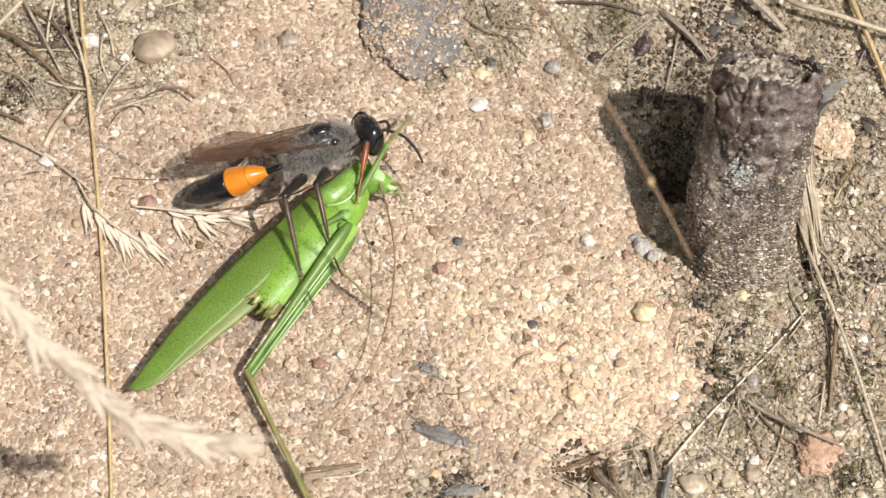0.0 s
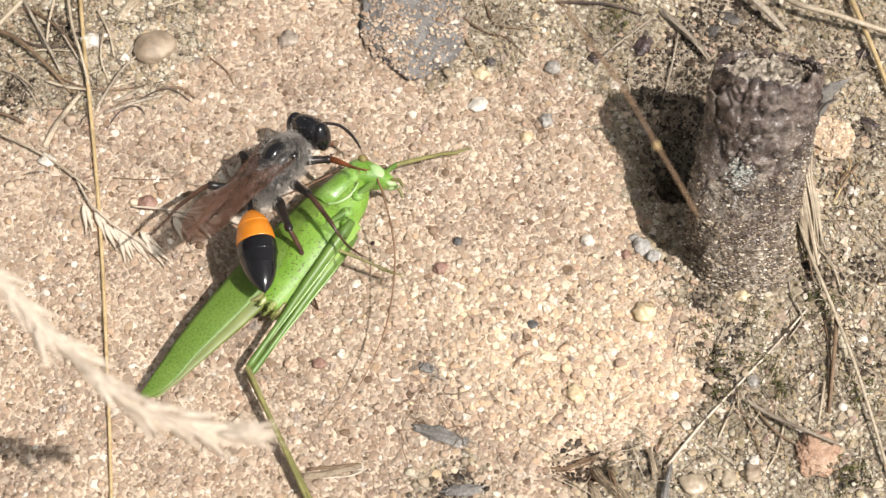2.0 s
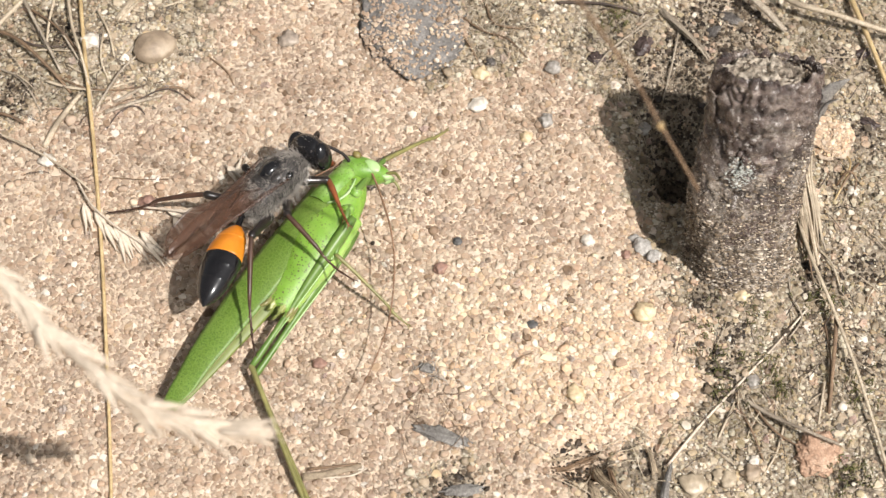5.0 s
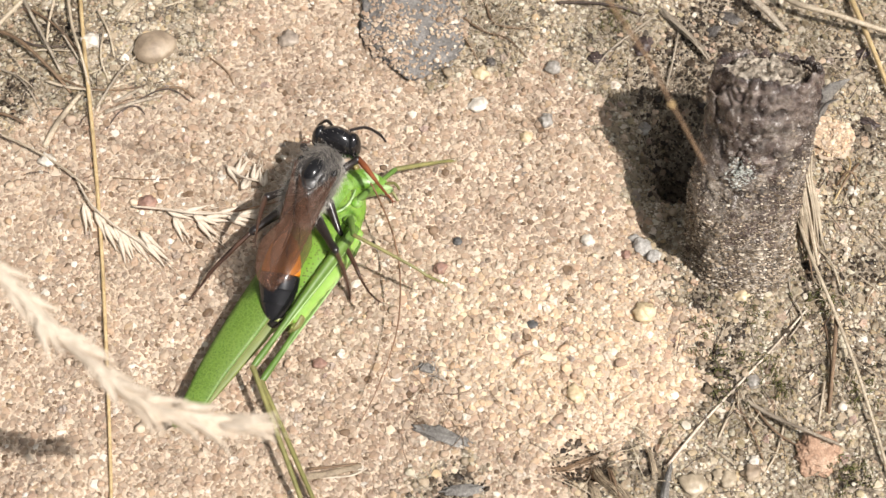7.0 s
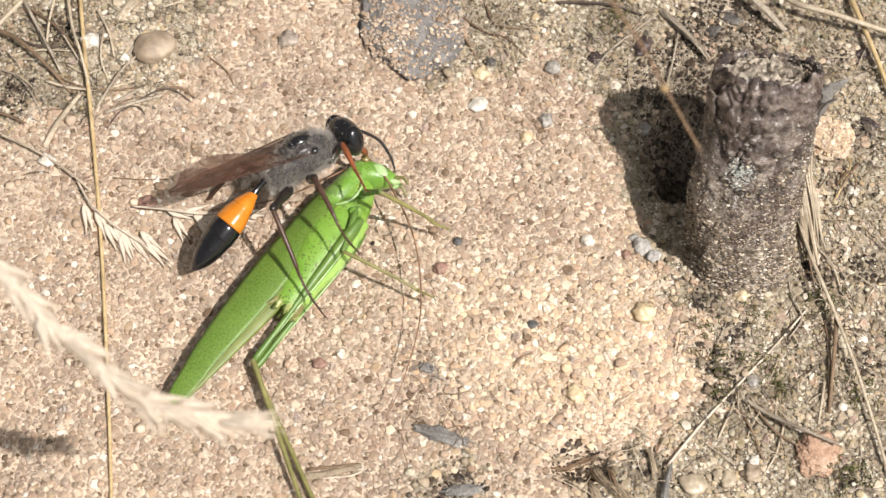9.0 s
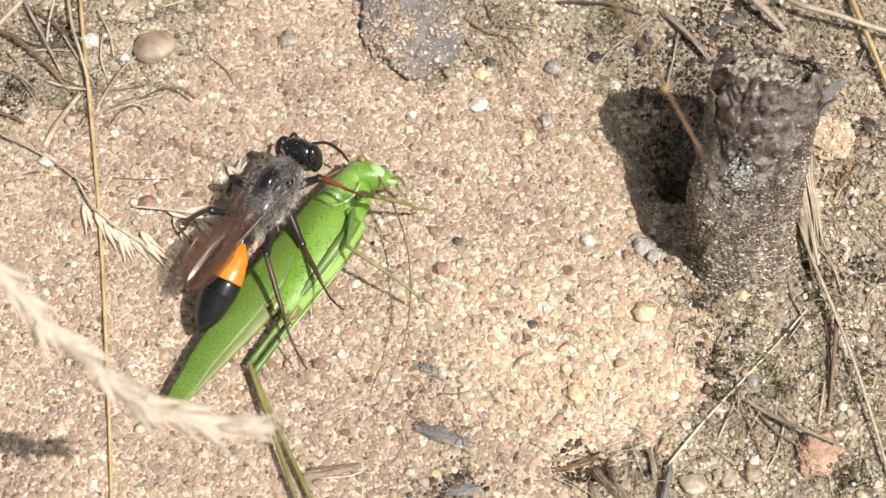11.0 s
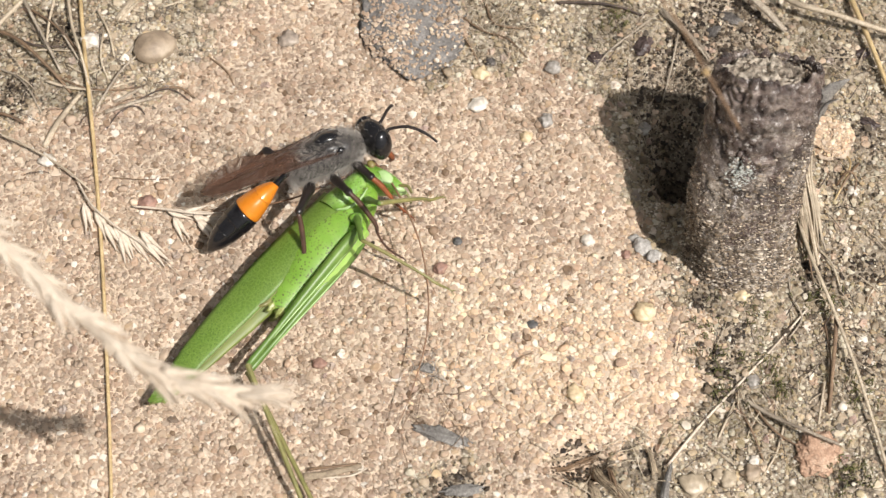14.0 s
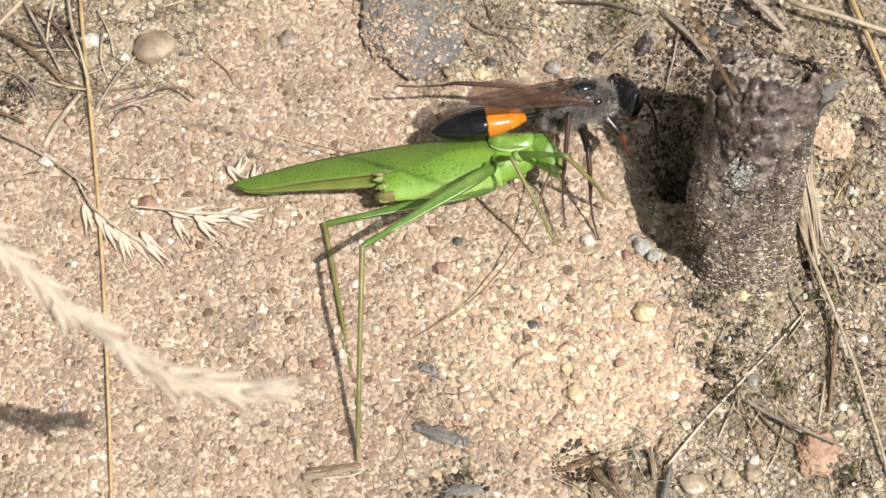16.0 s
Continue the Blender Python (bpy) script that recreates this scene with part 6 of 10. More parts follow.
    walk(abdomen_tip, [(0, pose(0.00530, 0.00000, 0.00000, 0.0, -0.0, 0.0)), (0.5, pose(0.00530, 0.00000, 0.00000, 0.0, -0.0, 0.0)),
        (0.7, pose(0.00530, 0.00000, 0.00000, 0.0, -0.0, 0.0)), (1, pose(0.00530, 0.00000, 0.00000, 0.0, -0.0, 0.0)),
        (1.5, pose(0.00530, 0.00000, 0.00000, 0.0, -0.0, 0.0)), (1.7, pose(0.00530, 0.00000, 0.00000, 0.0, -0.0, 0.0)),
        (2, pose(0.00530, 0.00000, 0.00000, 0.0, -0.0, 0.0)), (2.267, pose(0.00530, 0.00000, 0.00000, 12.1, 15.5, -68.9)),
        (2.5, pose(0.00530, 0.00000, 0.00000, 0.0, 31.7, -144.4)), (3, pose(0.00530, 0.00000, 0.00000, 0.0, 26.1, -140.4)),
        (3.267, pose(0.00530, 0.00000, 0.00000, 9.4, 12.9, -68.1)), (3.5, pose(0.00530, 0.00000, 0.00000, 0.0, -0.0, 0.0)),
        (3.7, pose(0.00530, 0.00000, 0.00000, 0.0, -0.0, 0.0)), (4, pose(0.00530, 0.00000, 0.00000, 0.0, -0.0, 0.0)),
        (6.5, pose(0.00530, 0.00000, 0.00000, 0.0, -0.0, 0.0)), (7, pose(0.00530, 0.00000, 0.00000, 0.0, -0.0, 0.0)),
        (7.3, pose(0.00530, 0.00000, 0.00000, 0.0, -0.0, 0.0)), (7.5, pose(0.00530, 0.00000, 0.00000, 0.0, -0.0, 0.0)),
        (7.7, pose(0.00530, 0.00000, 0.00000, 0.0, -0.0, 0.0)), (8, pose(0.00530, 0.00000, 0.00000, 0.0, -0.0, 0.0)),
        (8.3, pose(0.00530, 0.00000, 0.00000, 0.0, -0.0, 0.0)), (8.5, pose(0.00530, 0.00000, 0.00000, 0.0, -0.0, 0.0)),
        (9, pose(0.00530, 0.00000, 0.00000, 0.0, -0.0, 0.0)), (11.5, pose(0.00530, 0.00000, 0.00000, 0.0, -0.0, 0.0)),
        (12, pose(0.00530, 0.00000, 0.00000, 0.0, -0.0, 0.0)), (12.5, pose(0.00530, 0.00000, 0.00000, 0.0, -0.0, 0.0)),
        (13, pose(0.00530, 0.00000, 0.00000, 0.0, -0.0, 0.0)), (13.5, pose(0.00530, 0.00000, 0.00000, 0.0, -0.0, 0.0)),
        (14, pose(0.00530, 0.00000, 0.00000, 0.0, -0.0, 0.0)), (14.3, pose(0.00530, 0.00000, 0.00000, 0.0, -0.0, 0.0)),
        (14.5, pose(0.00530, 0.00000, 0.00000, 0.0, -0.0, 0.0)), (14.8, pose(0.00530, 0.00000, 0.00000, 0.0, -0.0, 0.0)),
        (15, pose(0.00530, 0.00000, 0.00000, 0.0, -0.0, 0.0)), (15.3, pose(0.00530, 0.00000, 0.00000, 0.0, -0.0, 0.0)),
        (15.5, pose(0.00530, 0.00000, 0.00000, 0.0, -0.0, 0.0)), (15.7, pose(0.00530, 0.00000, 0.00000, 0.0, -0.0, 0.0)),
        (16, pose(0.00530, 0.00000, 0.00000, 0.0, -0.0, 0.0))])
    walk(fore_leg_right, [(0, pose(0.00280, -0.00120, -0.00140, 31.1, -27.4, -29.8)), (0.5, pose(0.00280, -0.00120, -0.00140, 22.7, -13.0, -35.2)),
        (1, pose(0.00280, -0.00120, -0.00140, 2.5, -8.2, -65.4)), (1.5, pose(0.00280, -0.00120, -0.00140, 1.3, 1.6, -64.8)),
        (2, pose(0.00280, -0.00120, -0.00140, 8.9, 17.3, -50.1)), (2.5, pose(0.00280, -0.00120, -0.00140, 15.6, 20.4, -38.9)),
        (3, pose(0.00280, -0.00120, -0.00140, 31.8, -38.2, -32.2)), (3.5, pose(0.00280, -0.00120, -0.00140, 13.6, -15.5, -59.6)),
        (4, pose(0.00280, -0.00120, -0.00140, 7.4, 27.1, -52.3)), (6.5, pose(0.00280, -0.00120, -0.00140, 10.6, 7.0, -30.2)),
        (7, pose(0.00280, -0.00120, -0.00140, -1.6, -8.3, -31.4)), (7.5, pose(0.00280, -0.00120, -0.00140, 24.5, -19.1, -35.9)),
        (8, pose(0.00280, -0.00120, -0.00140, 6.6, 9.5, -48.8)), (8.5, pose(0.00280, -0.00120, -0.00140, 14.0, -17.3, -65.1)),
        (9, pose(0.00280, -0.00120, -0.00140, 34.3, -37.8, -35.8)), (11.5, pose(0.00280, -0.00120, -0.00140, 0.1, -8.9, -58.1)),
        (12, pose(0.00280, -0.00120, -0.00140, 27.8, -19.0, -43.2)), (12.5, pose(0.00280, -0.00120, -0.00140, -4.8, -53.4, -84.7)),
        (13, pose(0.00280, -0.00120, -0.00140, 23.5, -34.6, -57.8)), (13.5, pose(0.00280, -0.00120, -0.00140, 35.0, -38.6, -39.3)),
        (13.733, pose(0.00280, -0.00120, -0.00140, 21.0, -6.0, -50.1)), (14, pose(0.00280, -0.00120, -0.00140, -0.0, 22.3, -69.4)),
        (14.3, pose(0.00280, -0.00120, -0.00140, 11.1, 34.5, -47.2)), (14.5, pose(0.00280, -0.00120, -0.00140, 6.9, 39.0, -57.4)),
        (14.8, pose(0.00280, -0.00120, -0.00140, -7.3, 45.0, -69.7)), (15, pose(0.00280, -0.00120, -0.00140, -10.4, 45.6, -87.1)),
        (15.3, pose(0.00280, -0.00120, -0.00140, 8.0, -19.7, -76.8)), (15.5, pose(0.00280, -0.00120, -0.00140, 25.7, 8.5, -15.3)),
        (15.7, pose(0.00280, -0.00120, -0.00140, 17.6, 33.1, -44.4)), (16, pose(0.00280, -0.00120, -0.00140, 16.9, 34.5, -57.6))])
    walk(shin_fore_leg_right, [(0, pose(0.00290, 0.00000, 0.00000, -34.4, 2.8, -120.2)), (0.5, pose(0.00290, 0.00000, 0.00000, -24.1, 12.5, -84.0)),
        (1, pose(0.00290, 0.00000, 0.00000, -4.3, 4.6, -10.2)), (1.5, pose(0.00290, 0.00000, 0.00000, -9.6, 2.3, -35.2)),
        (2, pose(0.00290, 0.00000, 0.00000, 1.0, -34.5, -45.2)), (2.5, pose(0.00290, 0.00000, 0.00000, 5.0, -41.1, -64.2)),
        (3, pose(0.00290, 0.00000, 0.00000, -48.8, -7.5, -86.1)), (3.5, pose(0.00290, 0.00000, 0.00000, -22.6, 16.9, -36.3)),
        (4, pose(0.00290, 0.00000, 0.00000, 5.9, -5.7, -51.9)), (6.5, pose(0.00290, 0.00000, 0.00000, -8.6, -12.3, -81.9)),
        (7, pose(0.00290, 0.00000, 0.00000, -14.6, 2.4, -85.0)), (7.167, pose(0.00290, 0.00000, 0.00000, 26.9, -6.6, -129.5)),
        (7.333, pose(0.00290, 0.00000, 0.00000, 63.4, 15.6, -169.3)), (7.5, pose(0.00290, 0.00000, 0.00000, 84.9, 54.7, 161.0)),
        (7.667, pose(0.00290, 0.00000, 0.00000, -5.5, 59.3, 46.9)), (7.833, pose(0.00290, 0.00000, 0.00000, -20.4, 15.1, 3.4)),
        (8, pose(0.00290, 0.00000, 0.00000, -2.0, -26.8, -32.3)), (8.167, pose(0.00290, 0.00000, 0.00000, 41.6, -24.5, -97.8)),
        (8.333, pose(0.00290, 0.00000, 0.00000, 61.1, 9.9, -146.1)), (8.5, pose(0.00290, 0.00000, 0.00000, 45.2, 46.8, 160.2)),
        (8.667, pose(0.00290, 0.00000, 0.00000, 23.8, 9.2, -170.8)), (8.833, pose(0.00290, 0.00000, 0.00000, -12.9, -11.1, -130.5)),
        (9, pose(0.00290, 0.00000, 0.00000, -53.6, -0.4, -86.6)), (11.5, pose(0.00290, 0.00000, 0.00000, -12.8, -3.4, -36.4)),
        (12, pose(0.00290, 0.00000, 0.00000, -33.6, -16.5, -89.2)), (12.5, pose(0.00290, 0.00000, 0.00000, -36.0, 33.4, -43.6)),
        (13, pose(0.00290, 0.00000, 0.00000, -52.5, 3.4, -80.0)), (13.5, pose(0.00290, 0.00000, 0.00000, -53.4, -15.9, -96.3)),
        (13.733, pose(0.00290, 0.00000, 0.00000, -71.7, 12.4, -42.0)), (14, pose(0.00290, 0.00000, 0.00000, -56.2, 43.2, 19.3)),
        (14.133, pose(0.00290, 0.00000, 0.00000, -42.0, -15.6, -1.5)), (14.3, pose(0.00290, 0.00000, 0.00000, 18.7, -53.5, -64.9)),
        (14.4, pose(0.00290, 0.00000, 0.00000, -36.2, -5.8, 1.3)), (14.5, pose(0.00290, 0.00000, 0.00000, -31.9, 59.1, 38.4)),
        (14.8, pose(0.00290, 0.00000, 0.00000, -98.6, 79.6, 29.4)), (15, pose(0.00290, 0.00000, 0.00000, -119.3, 82.1, 17.0)),
        (15.3, pose(0.00290, 0.00000, 0.00000, 35.4, 44.0, 158.4)), (15.5, pose(0.00290, 0.00000, 0.00000, -44.0, 75.9, 58.3)),
        (15.6, pose(0.00290, 0.00000, 0.00000, -24.9, 47.0, 21.9)), (15.7, pose(0.00290, 0.00000, 0.00000, 5.5, 28.6, -12.6)),
        (15.867, pose(0.00290, 0.00000, 0.00000, 4.2, -14.5, -30.1)), (16, pose(0.00290, 0.00000, 0.00000, 23.1, -55.1, -58.9))])
    walk(mid_leg_right, [(0, pose(0.00020, -0.00160, -0.00190, -17.5, -14.4, -120.7)), (0.5, pose(0.00020, -0.00160, -0.00190, -4.5, -25.1, -102.2)),
        (1, pose(0.00020, -0.00160, -0.00190, 0.1, 15.6, -73.7)), (1.5, pose(0.00020, -0.00160, -0.00190, -16.9, -25.7, -117.1)),
        (2, pose(0.00020, -0.00160, -0.00190, -9.7, -20.1, -105.1)), (2.5, pose(0.00020, -0.00160, -0.00190, -7.8, -16.1, -100.9)),
        (3, pose(0.00020, -0.00160, -0.00190, 1.7, -26.2, -85.5)), (3.5, pose(0.00020, -0.00160, -0.00190, -3.4, 29.7, -91.9)),
        (4, pose(0.00020, -0.00160, -0.00190, -18.6, -23.7, -119.5)), (6.5, pose(0.00020, -0.00160, -0.00190, -20.5, -33.3, -118.3)),
        (7, pose(0.00020, -0.00160, -0.00190, -6.7, 24.8, -133.3)), (7.267, pose(0.00020, -0.00160, -0.00190, 9.8, 8.6, -96.8)),
        (7.5, pose(0.00020, -0.00160, -0.00190, 14.0, -13.6, -65.2)), (7.733, pose(0.00020, -0.00160, -0.00190, -0.9, -12.5, -100.7)),
        (8, pose(0.00020, -0.00160, -0.00190, -13.9, -20.0, -136.0)), (8.267, pose(0.00020, -0.00160, -0.00190, -1.7, -16.6, -103.9)),
        (8.5, pose(0.00020, -0.00160, -0.00190, 10.6, -19.8, -71.8)), (9, pose(0.00020, -0.00160, -0.00190, -13.5, -33.6, -94.7)),
        (10.267, pose(0.00020, -0.00160, -0.00190, -7.2, -1.5, -115.4)), (11.5, pose(0.00020, -0.00160, -0.00190, -12.9, 30.8, -135.6)),
        (12, pose(0.00020, -0.00160, -0.00190, -11.4, -22.7, -115.0)), (12.5, pose(0.00020, -0.00160, -0.00190, -3.8, 20.7, -106.4)),
        (13, pose(0.00020, -0.00160, -0.00190, 11.5, -7.3, -68.0)), (13.5, pose(0.00020, -0.00160, -0.00190, 8.8, -6.1, -69.7)),
        (14, pose(0.00020, -0.00160, -0.00190, -0.0, -6.3, -83.7)), (14.3, pose(0.00020, -0.00160, -0.00190, 1.2, -2.2, -73.5)),
        (14.5, pose(0.00020, -0.00160, -0.00190, -9.1, 15.2, -98.9)), (14.8, pose(0.00020, -0.00160, -0.00190, -17.0, 47.0, -90.6)),
        (15, pose(0.00020, -0.00160, -0.00190, -20.7, 45.2, -112.9)), (15.3, pose(0.00020, -0.00160, -0.00190, 1.2, 13.7, -89.9)),
        (15.5, pose(0.00020, -0.00160, -0.00190, 22.8, 37.5, -39.8)), (15.7, pose(0.00020, -0.00160, -0.00190, 4.8, 4.8, -82.3)),
        (16, pose(0.00020, -0.00160, -0.00190, 1.5, 0.6, -103.7))])
    walk(shin_mid_leg_right, [(0, pose(0.00430, 0.00000, 0.00000, 31.6, 57.5, 49.8)), (0.5, pose(0.00430, 0.00000, 0.00000, -141.8, 82.7, -146.0)),
        (0.733, pose(0.00430, 0.00000, 0.00000, -4.8, 35.4, -11.0)), (1, pose(0.00430, 0.00000, 0.00000, -0.0, -24.6, -9.8)),
        (1.5, pose(0.00430, 0.00000, 0.00000, 25.2, 21.9, 45.1)), (2, pose(0.00430, 0.00000, 0.00000, -1.6, 30.7, -2.6)),
        (2.5, pose(0.00430, 0.00000, 0.00000, 3.4, 32.5, 5.7)), (3, pose(0.00430, 0.00000, 0.00000, -171.4, 83.6, -172.3)),
        (3.267, pose(0.00430, 0.00000, 0.00000, 5.9, 41.4, 14.0)), (3.5, pose(0.00430, 0.00000, 0.00000, -1.4, -13.1, 21.0)),
        (4, pose(0.00430, 0.00000, 0.00000, 32.0, 48.8, 54.8)), (6.5, pose(0.00430, 0.00000, 0.00000, 28.8, 27.7, 45.0)),
        (6.733, pose(0.00430, 0.00000, 0.00000, 7.8, -2.4, 19.6)), (7, pose(0.00430, 0.00000, 0.00000, -1.0, -37.8, 2.1)),
        (7.267, pose(0.00430, 0.00000, 0.00000, -1.6, 16.0, -10.2)), (7.5, pose(0.00430, 0.00000, 0.00000, -28.9, 66.7, -42.9)),
        (7.733, pose(0.00430, 0.00000, 0.00000, 29.1, 55.8, 51.9)), (8, pose(0.00430, 0.00000, 0.00000, 30.0, 27.1, 95.3)),
        (8.267, pose(0.00430, 0.00000, 0.00000, 57.0, 63.2, 81.8)), (8.5, pose(0.00430, 0.00000, 0.00000, -137.0, 76.4, -146.7)),
        (9, pose(0.00430, 0.00000, 0.00000, 18.0, 64.6, 20.7)), (10.267, pose(0.00430, 0.00000, 0.00000, 2.7, 9.8, 5.0)),
        (11.5, pose(0.00430, 0.00000, 0.00000, -0.4, -46.1, 0.8)), (11.733, pose(0.00430, 0.00000, 0.00000, 3.7, 2.2, 8.6)),
        (12, pose(0.00430, 0.00000, 0.00000, 18.9, 48.9, 25.2)), (12.267, pose(0.00430, 0.00000, 0.00000, 3.1, 4.7, -0.7)),
        (12.5, pose(0.00430, 0.00000, 0.00000, 6.9, -41.4, -20.3)), (13, pose(0.00430, 0.00000, 0.00000, -19.4, 22.8, -41.9)),
        (13.5, pose(0.00430, 0.00000, 0.00000, -15.0, 28.3, -28.4)), (13.733, pose(0.00430, 0.00000, 0.00000, -35.9, 46.1, 3.8)),
        (14, pose(0.00430, 0.00000, 0.00000, -41.6, 70.2, 44.0)), (14.3, pose(0.00430, 0.00000, 0.00000, 27.9, 52.3, 63.1)),
        (14.5, pose(0.00430, 0.00000, 0.00000, 7.6, 47.9, 69.6)), (14.667, pose(0.00430, 0.00000, 0.00000, -12.6, -0.4, 20.9)),
        (14.8, pose(0.00430, 0.00000, 0.00000, 13.1, -46.6, -30.1)), (15, pose(0.00430, 0.00000, 0.00000, 6.9, -55.8, -13.3)),
        (15.133, pose(0.00430, 0.00000, 0.00000, -3.8, -1.5, 6.1)), (15.3, pose(0.00430, 0.00000, 0.00000, 4.7, 53.1, 23.8)),
        (15.4, pose(0.00430, 0.00000, 0.00000, -7.1, 6.0, -25.6)), (15.5, pose(0.00430, 0.00000, 0.00000, 22.3, -33.1, -76.2)),
        (15.6, pose(0.00430, 0.00000, 0.00000, -5.3, 8.9, -33.6)), (15.7, pose(0.00430, 0.00000, 0.00000, 2.9, 58.1, 7.6)),
        (16, pose(0.00430, 0.00000, 0.00000, -0.1, 64.3, -0.2))])
    walk(hind_leg_right, [(0, pose(-0.00220, -0.00150, -0.00170, -21.5, -12.2, -131.8)), (0.5, pose(-0.00220, -0.00150, -0.00170, 0.0, -6.3, -123.7)),
        (1, pose(-0.00220, -0.00150, -0.00170, -16.2, -23.5, -175.9)), (1.5, pose(-0.00220, -0.00150, -0.00170, -18.9, -19.4, -163.7)),
        (2, pose(-0.00220, -0.00150, -0.00170, 0.0, -6.3, -123.7)), (2.5, pose(-0.00220, -0.00150, -0.00170, -30.3, -42.7, -141.7)),
        (3, pose(-0.00220, -0.00150, -0.00170, -26.6, -25.1, -148.2)), (3.5, pose(-0.00220, -0.00150, -0.00170, -27.2, -19.7, -151.2)),
        (4, pose(-0.00220, -0.00150, -0.00170, -24.3, -31.0, -142.6)), (6.5, pose(-0.00220, -0.00150, -0.00170, -22.1, -32.6, -150.4)),
        (7, pose(-0.00220, -0.00150, -0.00170, 0.0, -6.3, -123.7)), (7.5, pose(-0.00220, -0.00150, -0.00170, 0.4, 2.0, -92.0)),
        (7.733, pose(-0.00220, -0.00150, -0.00170, -14.9, -15.8, -124.7)), (8, pose(-0.00220, -0.00150, -0.00170, -18.6, -38.9, -157.5)),
        (8.5, pose(-0.00220, -0.00150, -0.00170, -24.4, -22.5, -128.5)), (9, pose(-0.00220, -0.00150, -0.00170, -26.4, -18.2, -131.8)),
        (11.5, pose(-0.00220, -0.00150, -0.00170, -13.1, -27.2, -150.4)), (12, pose(-0.00220, -0.00150, -0.00170, 0.0, -6.3, -123.7)),
        (12.5, pose(-0.00220, -0.00150, -0.00170, -4.2, -7.0, -143.1)), (13, pose(-0.00220, -0.00150, -0.00170, -5.7, -3.8, -104.1)),
        (13.5, pose(-0.00220, -0.00150, -0.00170, -19.6, -20.6, -116.8)), (14, pose(-0.00220, -0.00150, -0.00170, 0.0, -6.3, -123.7)),
        (14.3, pose(-0.00220, -0.00150, -0.00170, -17.9, -26.2, -111.8)), (14.5, pose(-0.00220, -0.00150, -0.00170, -20.4, 3.5, -138.5)),
        (14.8, pose(-0.00220, -0.00150, -0.00170, -23.3, 12.4, -116.2)), (15, pose(-0.00220, -0.00150, -0.00170, -21.1, 13.2, -123.9)),
        (15.3, pose(-0.00220, -0.00150, -0.00170, -10.0, 15.0, -120.6)), (15.5, pose(-0.00220, -0.00150, -0.00170, 0.7, 1.6, -93.9)),
        (15.7, pose(-0.00220, -0.00150, -0.00170, -7.0, -22.6, -108.1)), (16, pose(-0.00220, -0.00150, -0.00170, 12.9, -53.2, -97.3))])
